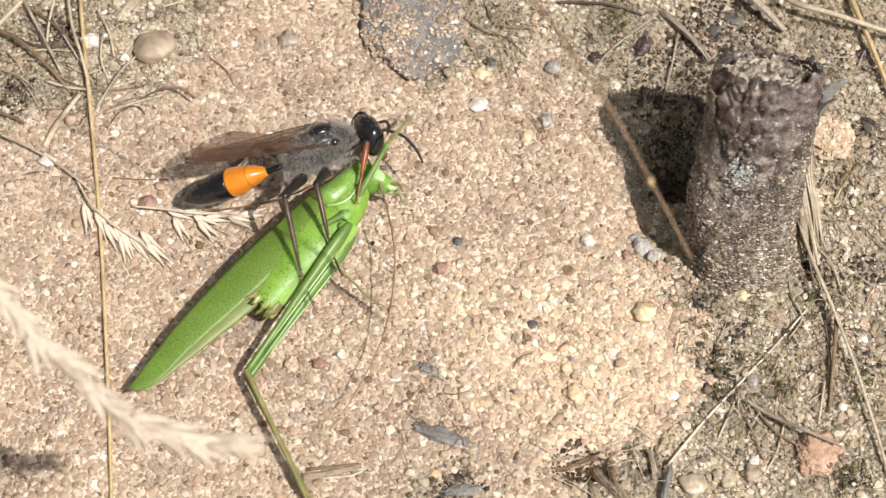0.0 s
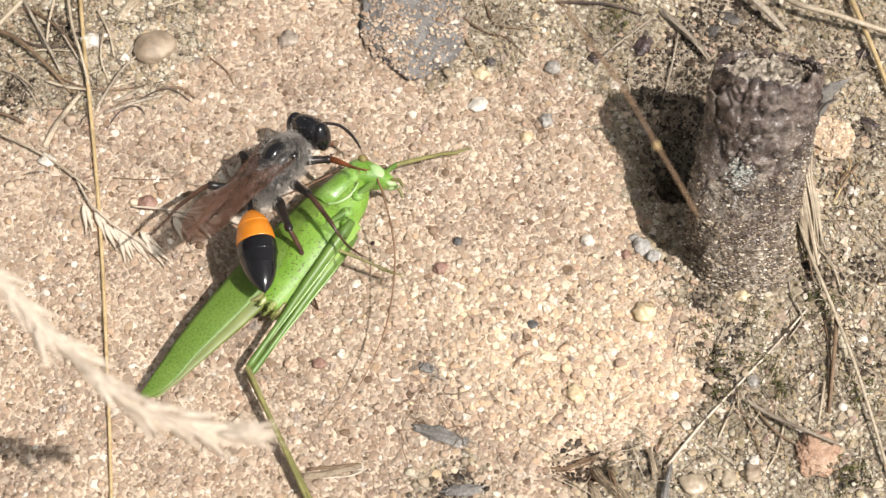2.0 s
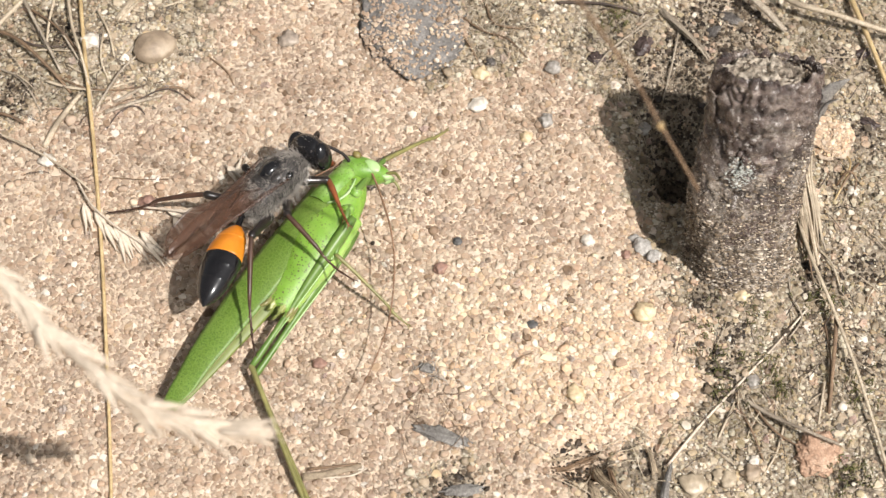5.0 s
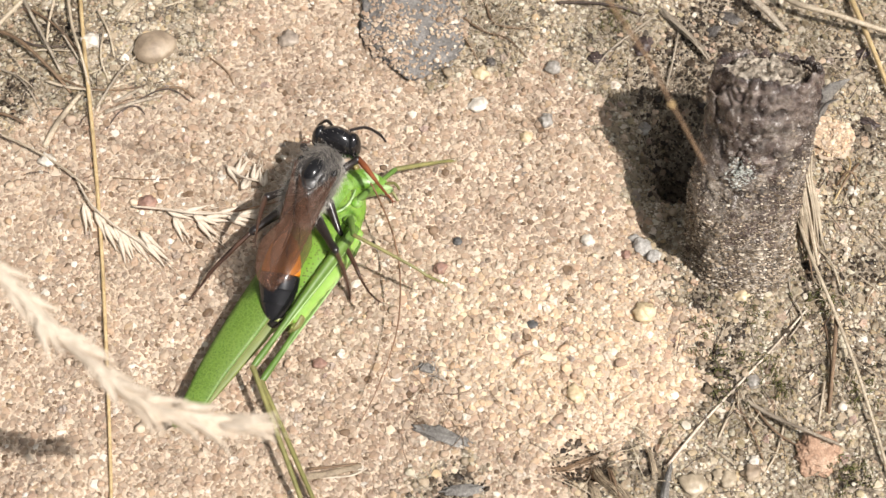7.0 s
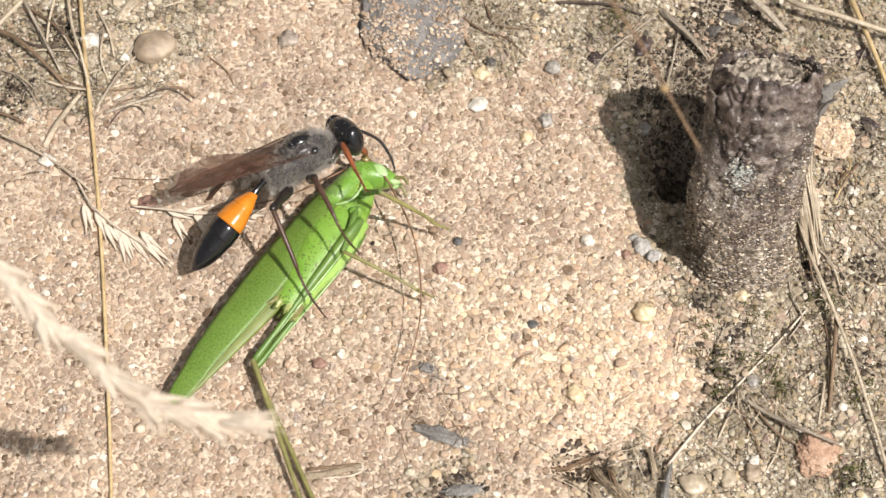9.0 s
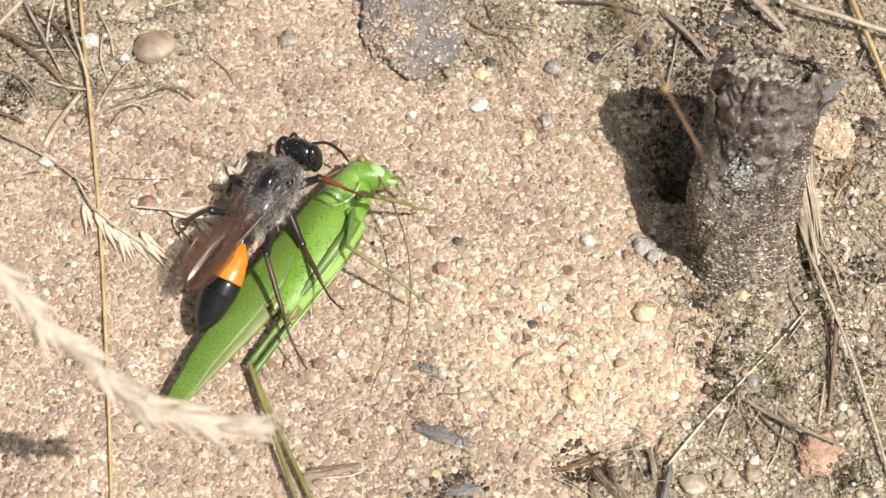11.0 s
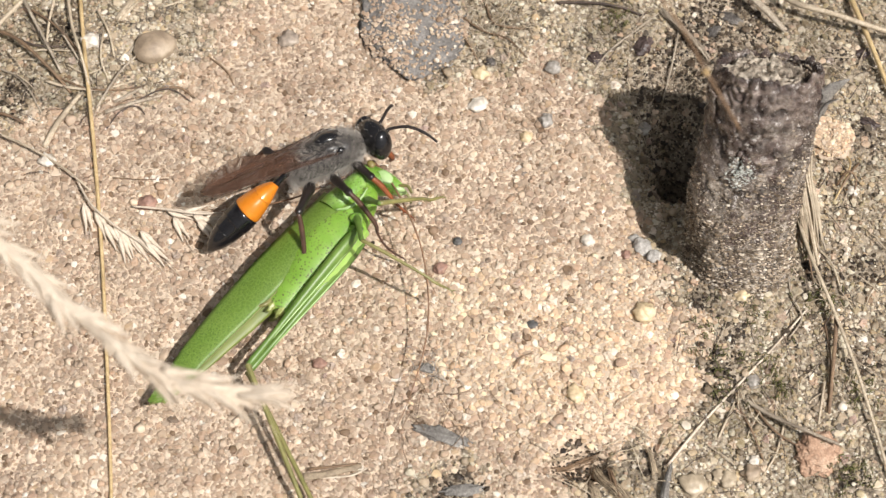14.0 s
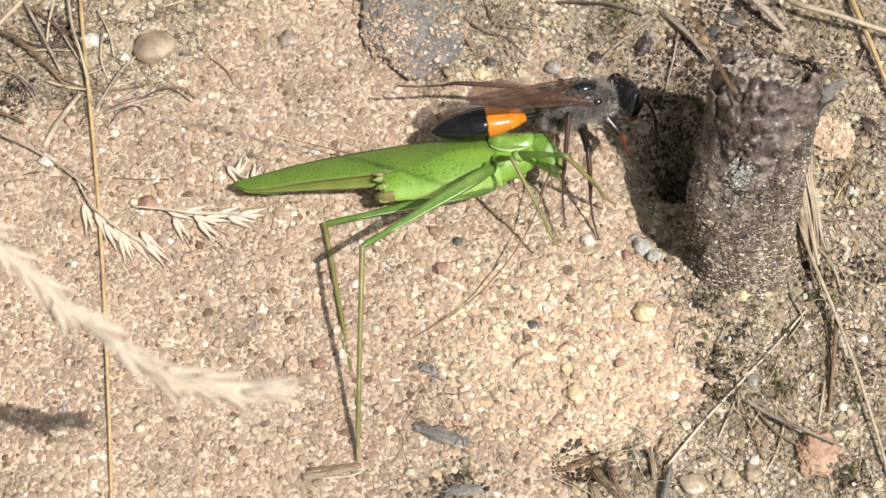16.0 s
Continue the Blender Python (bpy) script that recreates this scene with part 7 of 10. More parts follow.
    walk(shin_hind_leg_right, [(0, pose(0.00500, 0.00000, 0.00000, 29.6, 48.3, 56.8)), (0.267, pose(0.00500, 0.00000, 0.00000, -18.9, 70.0, 57.0)),
        (0.5, pose(0.00500, 0.00000, 0.00000, -136.9, 73.2, -15.3)), (0.733, pose(0.00500, 0.00000, 0.00000, -25.3, 55.6, 55.8)),
        (1, pose(0.00500, 0.00000, 0.00000, 14.4, 23.7, 47.1)), (1.5, pose(0.00500, 0.00000, 0.00000, 8.4, 24.8, 29.9)),
        (1.733, pose(0.00500, 0.00000, 0.00000, -34.2, 53.6, 41.6)), (2, pose(0.00500, 0.00000, 0.00000, -136.9, 73.2, -15.3)),
        (2.267, pose(0.00500, 0.00000, 0.00000, 8.0, 76.6, 80.7)), (2.5, pose(0.00500, 0.00000, 0.00000, 57.7, 54.2, 79.5)),
        (3, pose(0.00500, 0.00000, 0.00000, 27.1, 40.4, 50.1)), (3.5, pose(0.00500, 0.00000, 0.00000, 18.4, 13.4, 42.3)),
        (4, pose(0.00500, 0.00000, 0.00000, 17.8, 52.4, 29.4)), (6.5, pose(0.00500, 0.00000, 0.00000, 26.4, 30.3, 55.5)),
        (6.733, pose(0.00500, 0.00000, 0.00000, -15.1, 60.4, 63.4)), (7, pose(0.00500, 0.00000, 0.00000, -136.9, 73.2, -15.3)),
        (7.267, pose(0.00500, 0.00000, 0.00000, -64.1, 68.4, -6.0)), (7.5, pose(0.00500, 0.00000, 0.00000, -6.8, 63.6, -13.3)),
        (8, pose(0.00500, 0.00000, 0.00000, 20.1, 32.5, 32.6)), (8.5, pose(0.00500, 0.00000, 0.00000, 20.6, 41.9, 31.8)),
        (9, pose(0.00500, 0.00000, 0.00000, 34.3, 44.7, 66.2)), (11.5, pose(0.00500, 0.00000, 0.00000, 15.6, 47.6, 33.7)),
        (11.733, pose(0.00500, 0.00000, 0.00000, -34.3, 66.2, 37.1)), (12, pose(0.00500, 0.00000, 0.00000, -136.9, 73.2, -15.3)),
        (12.267, pose(0.00500, 0.00000, 0.00000, -48.1, 57.9, 17.2)), (12.5, pose(0.00500, 0.00000, 0.00000, 0.5, 40.0, 3.7)),
        (13, pose(0.00500, 0.00000, 0.00000, -5.1, 53.7, -9.8)), (13.5, pose(0.00500, 0.00000, 0.00000, 33.2, 62.3, 46.3)),
        (13.733, pose(0.00500, 0.00000, 0.00000, -31.1, 75.7, 36.7)), (14, pose(0.00500, 0.00000, 0.00000, -136.9, 73.2, -15.3)),
        (14.133, pose(0.00500, 0.00000, 0.00000, 15.1, 77.8, 92.9)), (14.3, pose(0.00500, 0.00000, 0.00000, 59.2, 54.2, 91.5)),
        (14.5, pose(0.00500, 0.00000, 0.00000, 4.6, 5.7, 43.7)), (14.8, pose(0.00500, 0.00000, 0.00000, 0.2, 24.9, 17.2)),
        (15, pose(0.00500, 0.00000, 0.00000, -0.3, 32.8, 21.2)), (15.3, pose(0.00500, 0.00000, 0.00000, 0.7, 30.2, 7.5)),
        (15.5, pose(0.00500, 0.00000, 0.00000, -9.4, 58.7, -18.9)), (15.7, pose(0.00500, 0.00000, 0.00000, 57.6, 83.4, 63.2)),
        (16, pose(0.00500, 0.00000, 0.00000, -127.0, 53.2, -142.6))])
    walk(fore_leg_left, [(0, pose(0.00280, 0.00120, -0.00140, 0.0, 6.1, 58.0)), (0.5, pose(0.00280, 0.00120, -0.00140, 0.0, 6.1, 58.0)),
        (1, pose(0.00280, 0.00120, -0.00140, 0.0, 6.1, 58.0)), (1.5, pose(0.00280, 0.00120, -0.00140, 0.0, 6.1, 58.0)),
        (2, pose(0.00280, 0.00120, -0.00140, 0.0, 6.1, 58.0)), (2.5, pose(0.00280, 0.00120, -0.00140, 0.0, 6.1, 58.0)),
        (3, pose(0.00280, 0.00120, -0.00140, 0.0, 6.1, 58.0)), (3.5, pose(0.00280, 0.00120, -0.00140, 0.0, 6.1, 58.0)),
        (4, pose(0.00280, 0.00120, -0.00140, 0.0, 6.1, 58.0)), (6.5, pose(0.00280, 0.00120, -0.00140, 0.0, 6.1, 58.0)),
        (7, pose(0.00280, 0.00120, -0.00140, 0.0, 6.1, 58.0)), (7.5, pose(0.00280, 0.00120, -0.00140, 0.0, 6.1, 58.0)),
        (8, pose(0.00280, 0.00120, -0.00140, 0.0, 6.1, 58.0)), (8.5, pose(0.00280, 0.00120, -0.00140, 0.0, 6.1, 58.0)),
        (9, pose(0.00280, 0.00120, -0.00140, 0.0, 6.1, 58.0)), (11.5, pose(0.00280, 0.00120, -0.00140, 0.0, 6.1, 58.0)),
        (12, pose(0.00280, 0.00120, -0.00140, 0.0, 6.1, 58.0)), (12.5, pose(0.00280, 0.00120, -0.00140, 0.0, 6.1, 58.0)),
        (13, pose(0.00280, 0.00120, -0.00140, 0.0, 6.1, 58.0)), (13.5, pose(0.00280, 0.00120, -0.00140, 0.0, 6.1, 58.0)),
        (14, pose(0.00280, 0.00120, -0.00140, 0.0, 6.1, 58.0)), (14.3, pose(0.00280, 0.00120, -0.00140, 0.0, 6.1, 58.0)),
        (14.5, pose(0.00280, 0.00120, -0.00140, 0.0, 6.1, 58.0)), (14.8, pose(0.00280, 0.00120, -0.00140, 0.0, 6.1, 58.0)),
        (15, pose(0.00280, 0.00120, -0.00140, 0.0, 6.1, 58.0)), (15.3, pose(0.00280, 0.00120, -0.00140, 0.0, 6.1, 58.0)),
        (15.5, pose(0.00280, 0.00120, -0.00140, 0.0, 6.1, 58.0)), (15.7, pose(0.00280, 0.00120, -0.00140, 0.0, 6.1, 58.0)),
        (16, pose(0.00280, 0.00120, -0.00140, 0.0, 6.1, 58.0))])
    walk(shin_fore_leg_left, [(0, pose(0.00290, 0.00000, 0.00000, 39.5, 54.3, -23.1)), (0.5, pose(0.00290, 0.00000, 0.00000, 39.5, 54.3, -23.1)),
        (1, pose(0.00290, 0.00000, 0.00000, 39.5, 54.3, -23.1)), (1.5, pose(0.00290, 0.00000, 0.00000, 39.5, 54.3, -23.1)),
        (2, pose(0.00290, 0.00000, 0.00000, 39.5, 54.3, -23.1)), (2.5, pose(0.00290, 0.00000, 0.00000, 39.5, 54.3, -23.1)),
        (3, pose(0.00290, 0.00000, 0.00000, 39.5, 54.3, -23.1)), (3.5, pose(0.00290, 0.00000, 0.00000, 39.5, 54.3, -23.1)),
        (4, pose(0.00290, 0.00000, 0.00000, 39.5, 54.3, -23.1)), (6.5, pose(0.00290, 0.00000, 0.00000, 39.5, 54.3, -23.1)),
        (7, pose(0.00290, 0.00000, 0.00000, 39.5, 54.3, -23.1)), (7.5, pose(0.00290, 0.00000, 0.00000, 39.5, 54.3, -23.1)),
        (8, pose(0.00290, 0.00000, 0.00000, 39.5, 54.3, -23.1)), (8.5, pose(0.00290, 0.00000, 0.00000, 39.5, 54.3, -23.1)),
        (9, pose(0.00290, 0.00000, 0.00000, 39.5, 54.3, -23.1)), (11.5, pose(0.00290, 0.00000, 0.00000, 39.5, 54.3, -23.1)),
        (12, pose(0.00290, 0.00000, 0.00000, 39.5, 54.3, -23.1)), (12.5, pose(0.00290, 0.00000, 0.00000, 39.5, 54.3, -23.1)),
        (13, pose(0.00290, 0.00000, 0.00000, 39.5, 54.3, -23.1)), (13.5, pose(0.00290, 0.00000, 0.00000, 39.5, 54.3, -23.1)),
        (14, pose(0.00290, 0.00000, 0.00000, 39.5, 54.3, -23.1)), (14.3, pose(0.00290, 0.00000, 0.00000, 39.5, 54.3, -23.1)),
        (14.5, pose(0.00290, 0.00000, 0.00000, 39.5, 54.3, -23.1)), (14.8, pose(0.00290, 0.00000, 0.00000, 39.5, 54.3, -23.1)),
        (15, pose(0.00290, 0.00000, 0.00000, 39.5, 54.3, -23.1)), (15.3, pose(0.00290, 0.00000, 0.00000, 39.5, 54.3, -23.1)),
        (15.5, pose(0.00290, 0.00000, 0.00000, 39.5, 54.3, -23.1)), (15.7, pose(0.00290, 0.00000, 0.00000, 39.5, 54.3, -23.1)),
        (16, pose(0.00290, 0.00000, 0.00000, 39.5, 54.3, -23.1))])
    walk(mid_leg_left, [(0, pose(0.00020, 0.00160, -0.00190, 0.0, -9.4, 83.7)), (0.5, pose(0.00020, 0.00160, -0.00190, 0.0, -9.4, 83.7)),
        (1, pose(0.00020, 0.00160, -0.00190, 0.0, -9.4, 83.7)), (1.5, pose(0.00020, 0.00160, -0.00190, 0.0, -9.4, 83.7)),
        (2, pose(0.00020, 0.00160, -0.00190, 0.0, -9.4, 83.7)), (2.5, pose(0.00020, 0.00160, -0.00190, 0.0, -9.4, 83.7)),
        (3, pose(0.00020, 0.00160, -0.00190, 0.0, -9.4, 83.7)), (3.5, pose(0.00020, 0.00160, -0.00190, 0.0, -9.4, 83.7)),
        (4, pose(0.00020, 0.00160, -0.00190, 0.0, -9.4, 83.7)), (6.5, pose(0.00020, 0.00160, -0.00190, 0.0, -9.4, 83.7)),
        (7, pose(0.00020, 0.00160, -0.00190, 1.6, -24.5, 149.3)), (7.5, pose(0.00020, 0.00160, -0.00190, 0.0, -9.4, 83.7)),
        (8, pose(0.00020, 0.00160, -0.00190, 0.0, -9.4, 83.7)), (8.5, pose(0.00020, 0.00160, -0.00190, 0.0, -9.4, 83.7)),
        (9, pose(0.00020, 0.00160, -0.00190, 0.0, -9.4, 83.7)), (11.5, pose(0.00020, 0.00160, -0.00190, 0.0, -9.4, 83.7)),
        (12, pose(0.00020, 0.00160, -0.00190, 0.0, -9.4, 83.7)), (12.5, pose(0.00020, 0.00160, -0.00190, 0.0, -9.4, 83.7)),
        (13, pose(0.00020, 0.00160, -0.00190, 0.0, -9.4, 83.7)), (13.5, pose(0.00020, 0.00160, -0.00190, 0.0, -9.4, 83.7)),
        (14, pose(0.00020, 0.00160, -0.00190, 0.0, -9.4, 83.7)), (14.3, pose(0.00020, 0.00160, -0.00190, 0.0, -9.4, 83.7)),
        (14.5, pose(0.00020, 0.00160, -0.00190, 0.0, -9.4, 83.7)), (14.8, pose(0.00020, 0.00160, -0.00190, 0.0, -9.4, 83.7)),
        (15, pose(0.00020, 0.00160, -0.00190, 0.0, -9.4, 83.7)), (15.3, pose(0.00020, 0.00160, -0.00190, 0.0, -9.4, 83.7)),
        (15.5, pose(0.00020, 0.00160, -0.00190, 0.0, -9.4, 83.7)), (15.7, pose(0.00020, 0.00160, -0.00190, 0.0, -9.4, 83.7)),
        (16, pose(0.00020, 0.00160, -0.00190, 0.0, -9.4, 83.7))])
    walk(shin_mid_leg_left, [(0, pose(0.00430, 0.00000, 0.00000, 77.2, 72.3, -7.5)), (0.5, pose(0.00430, 0.00000, 0.00000, 77.2, 72.3, -7.5)),
        (1, pose(0.00430, 0.00000, 0.00000, 77.2, 72.3, -7.5)), (1.5, pose(0.00430, 0.00000, 0.00000, 77.2, 72.3, -7.5)),
        (2, pose(0.00430, 0.00000, 0.00000, 77.2, 72.3, -7.5)), (2.5, pose(0.00430, 0.00000, 0.00000, 77.2, 72.3, -7.5)),
        (3, pose(0.00430, 0.00000, 0.00000, 77.2, 72.3, -7.5)), (3.5, pose(0.00430, 0.00000, 0.00000, 77.2, 72.3, -7.5)),
        (4, pose(0.00430, 0.00000, 0.00000, 77.2, 72.3, -7.5)), (6.5, pose(0.00430, 0.00000, 0.00000, 77.2, 72.3, -7.5)),
        (6.733, pose(0.00430, 0.00000, 0.00000, 52.8, 20.8, 10.3)), (7, pose(0.00430, 0.00000, 0.00000, 15.0, -17.7, 46.7)),
        (7.267, pose(0.00430, 0.00000, 0.00000, 52.8, 20.8, 10.3)), (7.5, pose(0.00430, 0.00000, 0.00000, 77.2, 72.3, -7.5)),
        (8, pose(0.00430, 0.00000, 0.00000, 77.2, 72.3, -7.5)), (8.5, pose(0.00430, 0.00000, 0.00000, 77.2, 72.3, -7.5)),
        (9, pose(0.00430, 0.00000, 0.00000, 77.2, 72.3, -7.5)), (11.5, pose(0.00430, 0.00000, 0.00000, 77.2, 72.3, -7.5)),
        (12, pose(0.00430, 0.00000, 0.00000, 77.2, 72.3, -7.5)), (12.5, pose(0.00430, 0.00000, 0.00000, 77.2, 72.3, -7.5)),
        (13, pose(0.00430, 0.00000, 0.00000, 77.2, 72.3, -7.5)), (13.5, pose(0.00430, 0.00000, 0.00000, 77.2, 72.3, -7.5)),
        (14, pose(0.00430, 0.00000, 0.00000, 77.2, 72.3, -7.5)), (14.3, pose(0.00430, 0.00000, 0.00000, 77.2, 72.3, -7.5)),
        (14.5, pose(0.00430, 0.00000, 0.00000, 77.2, 72.3, -7.5)), (14.8, pose(0.00430, 0.00000, 0.00000, 77.2, 72.3, -7.5)),
        (15, pose(0.00430, 0.00000, 0.00000, 77.2, 72.3, -7.5)), (15.3, pose(0.00430, 0.00000, 0.00000, 77.2, 72.3, -7.5)),
        (15.5, pose(0.00430, 0.00000, 0.00000, 77.2, 72.3, -7.5)), (15.7, pose(0.00430, 0.00000, 0.00000, 77.2, 72.3, -7.5)),
        (16, pose(0.00430, 0.00000, 0.00000, 77.2, 72.3, -7.5))])
    walk(hind_leg_left, [(0, pose(-0.00220, 0.00150, -0.00170, 0.0, -17.6, 122.0)), (0.5, pose(-0.00220, 0.00150, -0.00170, 0.0, -17.6, 122.0)),
        (1, pose(-0.00220, 0.00150, -0.00170, 2.4, -5.1, 96.8)), (1.5, pose(-0.00220, 0.00150, -0.00170, 0.0, -17.6, 122.0)),
        (2, pose(-0.00220, 0.00150, -0.00170, -7.7, -25.4, 125.5)), (2.5, pose(-0.00220, 0.00150, -0.00170, -16.2, -24.3, 143.0)),
        (3, pose(-0.00220, 0.00150, -0.00170, -18.7, -40.8, 136.9)), (3.5, pose(-0.00220, 0.00150, -0.00170, -18.4, -41.7, 137.8)),
        (4, pose(-0.00220, 0.00150, -0.00170, -7.6, -31.4, 128.0)), (6.5, pose(-0.00220, 0.00150, -0.00170, -3.9, -31.1, 127.0)),
        (7, pose(-0.00220, 0.00150, -0.00170, 1.1, 5.8, 152.9)), (7.5, pose(-0.00220, 0.00150, -0.00170, 0.0, -17.6, 122.0)),
        (8, pose(-0.00220, 0.00150, -0.00170, -2.5, -24.9, 113.4)), (8.5, pose(-0.00220, 0.00150, -0.00170, 0.0, -17.6, 122.0)),
        (9, pose(-0.00220, 0.00150, -0.00170, 0.0, -17.6, 122.0)), (11.5, pose(-0.00220, 0.00150, -0.00170, -5.2, -52.4, 141.4)),
        (12, pose(-0.00220, 0.00150, -0.00170, 0.0, -17.6, 122.0)), (12.5, pose(-0.00220, 0.00150, -0.00170, 1.6, -26.0, 113.9)),
        (13, pose(-0.00220, 0.00150, -0.00170, -16.8, -40.3, 127.8)), (13.5, pose(-0.00220, 0.00150, -0.00170, 0.0, -17.6, 122.0)),
        (14, pose(-0.00220, 0.00150, -0.00170, 0.0, -17.6, 122.0)), (14.3, pose(-0.00220, 0.00150, -0.00170, -13.1, -36.1, 138.0)),
        (14.5, pose(-0.00220, 0.00150, -0.00170, -12.4, -34.7, 137.8)), (14.8, pose(-0.00220, 0.00150, -0.00170, 0.0, -17.6, 122.0)),
        (15, pose(-0.00220, 0.00150, -0.00170, -14.0, -23.7, 152.5)), (15.3, pose(-0.00220, 0.00150, -0.00170, 0.0, -17.6, 122.0)),
        (15.5, pose(-0.00220, 0.00150, -0.00170, 0.0, -17.6, 122.0)), (15.7, pose(-0.00220, 0.00150, -0.00170, -19.8, -31.7, 144.0)),
        (16, pose(-0.00220, 0.00150, -0.00170, -19.8, -26.0, 138.1))])
    walk(shin_hind_leg_left, [(0, pose(0.00500, 0.00000, 0.00000, 146.1, 51.9, 34.7)), (0.5, pose(0.00500, 0.00000, 0.00000, 146.1, 51.9, 34.7)),
        (0.733, pose(0.00500, 0.00000, 0.00000, 58.0, 47.4, -14.1)), (1, pose(0.00500, 0.00000, 0.00000, 4.1, 16.6, -21.4)),
        (1.267, pose(0.00500, 0.00000, 0.00000, 58.0, 47.4, -14.1)), (1.5, pose(0.00500, 0.00000, 0.00000, 146.1, 51.9, 34.7)),
        (1.667, pose(0.00500, 0.00000, 0.00000, 95.5, 21.8, 16.3)), (1.833, pose(0.00500, 0.00000, 0.00000, 57.5, -10.0, 26.3)),
        (2, pose(0.00500, 0.00000, 0.00000, 8.5, -26.5, 56.9)), (2.267, pose(0.00500, 0.00000, 0.00000, 15.9, 12.1, 25.8)),
        (2.5, pose(0.00500, 0.00000, 0.00000, -2.7, 48.1, -14.3)), (3, pose(0.00500, 0.00000, 0.00000, -22.8, 66.7, -44.5)),
        (3.5, pose(0.00500, 0.00000, 0.00000, -17.8, 65.3, -36.2)), (4, pose(0.00500, 0.00000, 0.00000, -2.6, 38.0, -11.3)),
        (6.5, pose(0.00500, 0.00000, 0.00000, 0.7, 39.2, 2.9)), (7, pose(0.00500, 0.00000, 0.00000, -0.7, 14.1, 2.7)),
        (7.267, pose(0.00500, 0.00000, 0.00000, 58.7, 40.7, -0.9)), (7.5, pose(0.00500, 0.00000, 0.00000, 146.1, 51.9, 34.7)),
        (7.733, pose(0.00500, 0.00000, 0.00000, 51.6, 65.7, -28.3)), (8, pose(0.00500, 0.00000, 0.00000, -10.4, 36.5, -57.1)),
        (8.267, pose(0.00500, 0.00000, 0.00000, 51.6, 65.7, -28.3)), (8.5, pose(0.00500, 0.00000, 0.00000, 146.1, 51.9, 34.7)),
        (9, pose(0.00500, 0.00000, 0.00000, 146.1, 51.9, 34.7)), (10.267, pose(0.00500, 0.00000, 0.00000, 134.8, 86.9, 60.0)),
        (11.5, pose(0.00500, 0.00000, 0.00000, -71.4, 57.8, -110.3)), (11.733, pose(0.00500, 0.00000, 0.00000, 134.8, 86.9, 60.0)),
        (12, pose(0.00500, 0.00000, 0.00000, 146.1, 51.9, 34.7)), (12.267, pose(0.00500, 0.00000, 0.00000, 77.7, 75.7, 6.0)),
        (12.5, pose(0.00500, 0.00000, 0.00000, -29.3, 61.6, -62.5)), (12.733, pose(0.00500, 0.00000, 0.00000, 37.9, 23.5, 32.8)),
        (13, pose(0.00500, 0.00000, 0.00000, 24.0, -33.7, 78.6)), (13.267, pose(0.00500, 0.00000, 0.00000, 92.2, -2.4, 31.0)),
        (13.5, pose(0.00500, 0.00000, 0.00000, 146.1, 51.9, 34.7)), (14, pose(0.00500, 0.00000, 0.00000, 146.1, 51.9, 34.7)),
        (14.133, pose(0.00500, 0.00000, 0.00000, 73.6, 62.0, 15.6)), (14.3, pose(0.00500, 0.00000, 0.00000, -2.9, 54.5, -8.0)),
        (14.4, pose(0.00500, 0.00000, 0.00000, 19.5, 15.7, 30.9)), (14.5, pose(0.00500, 0.00000, 0.00000, 15.0, -26.5, 56.5)),
        (14.667, pose(0.00500, 0.00000, 0.00000, 80.2, 5.7, 20.1)), (14.8, pose(0.00500, 0.00000, 0.00000, 146.1, 51.9, 34.7)),
        (14.9, pose(0.00500, 0.00000, 0.00000, 64.4, 54.6, 3.9)), (15, pose(0.00500, 0.00000, 0.00000, -0.5, 37.8, -7.4)),
        (15.133, pose(0.00500, 0.00000, 0.00000, 64.4, 54.6, 3.9)), (15.3, pose(0.00500, 0.00000, 0.00000, 146.1, 51.9, 34.7)),
        (15.5, pose(0.00500, 0.00000, 0.00000, 146.1, 51.9, 34.7)), (15.6, pose(0.00500, 0.00000, 0.00000, 71.4, 51.3, 19.9)),
        (15.7, pose(0.00500, 0.00000, 0.00000, 5.6, 42.4, 16.1)), (16, pose(0.00500, 0.00000, 0.00000, 7.5, 11.4, 28.0))])
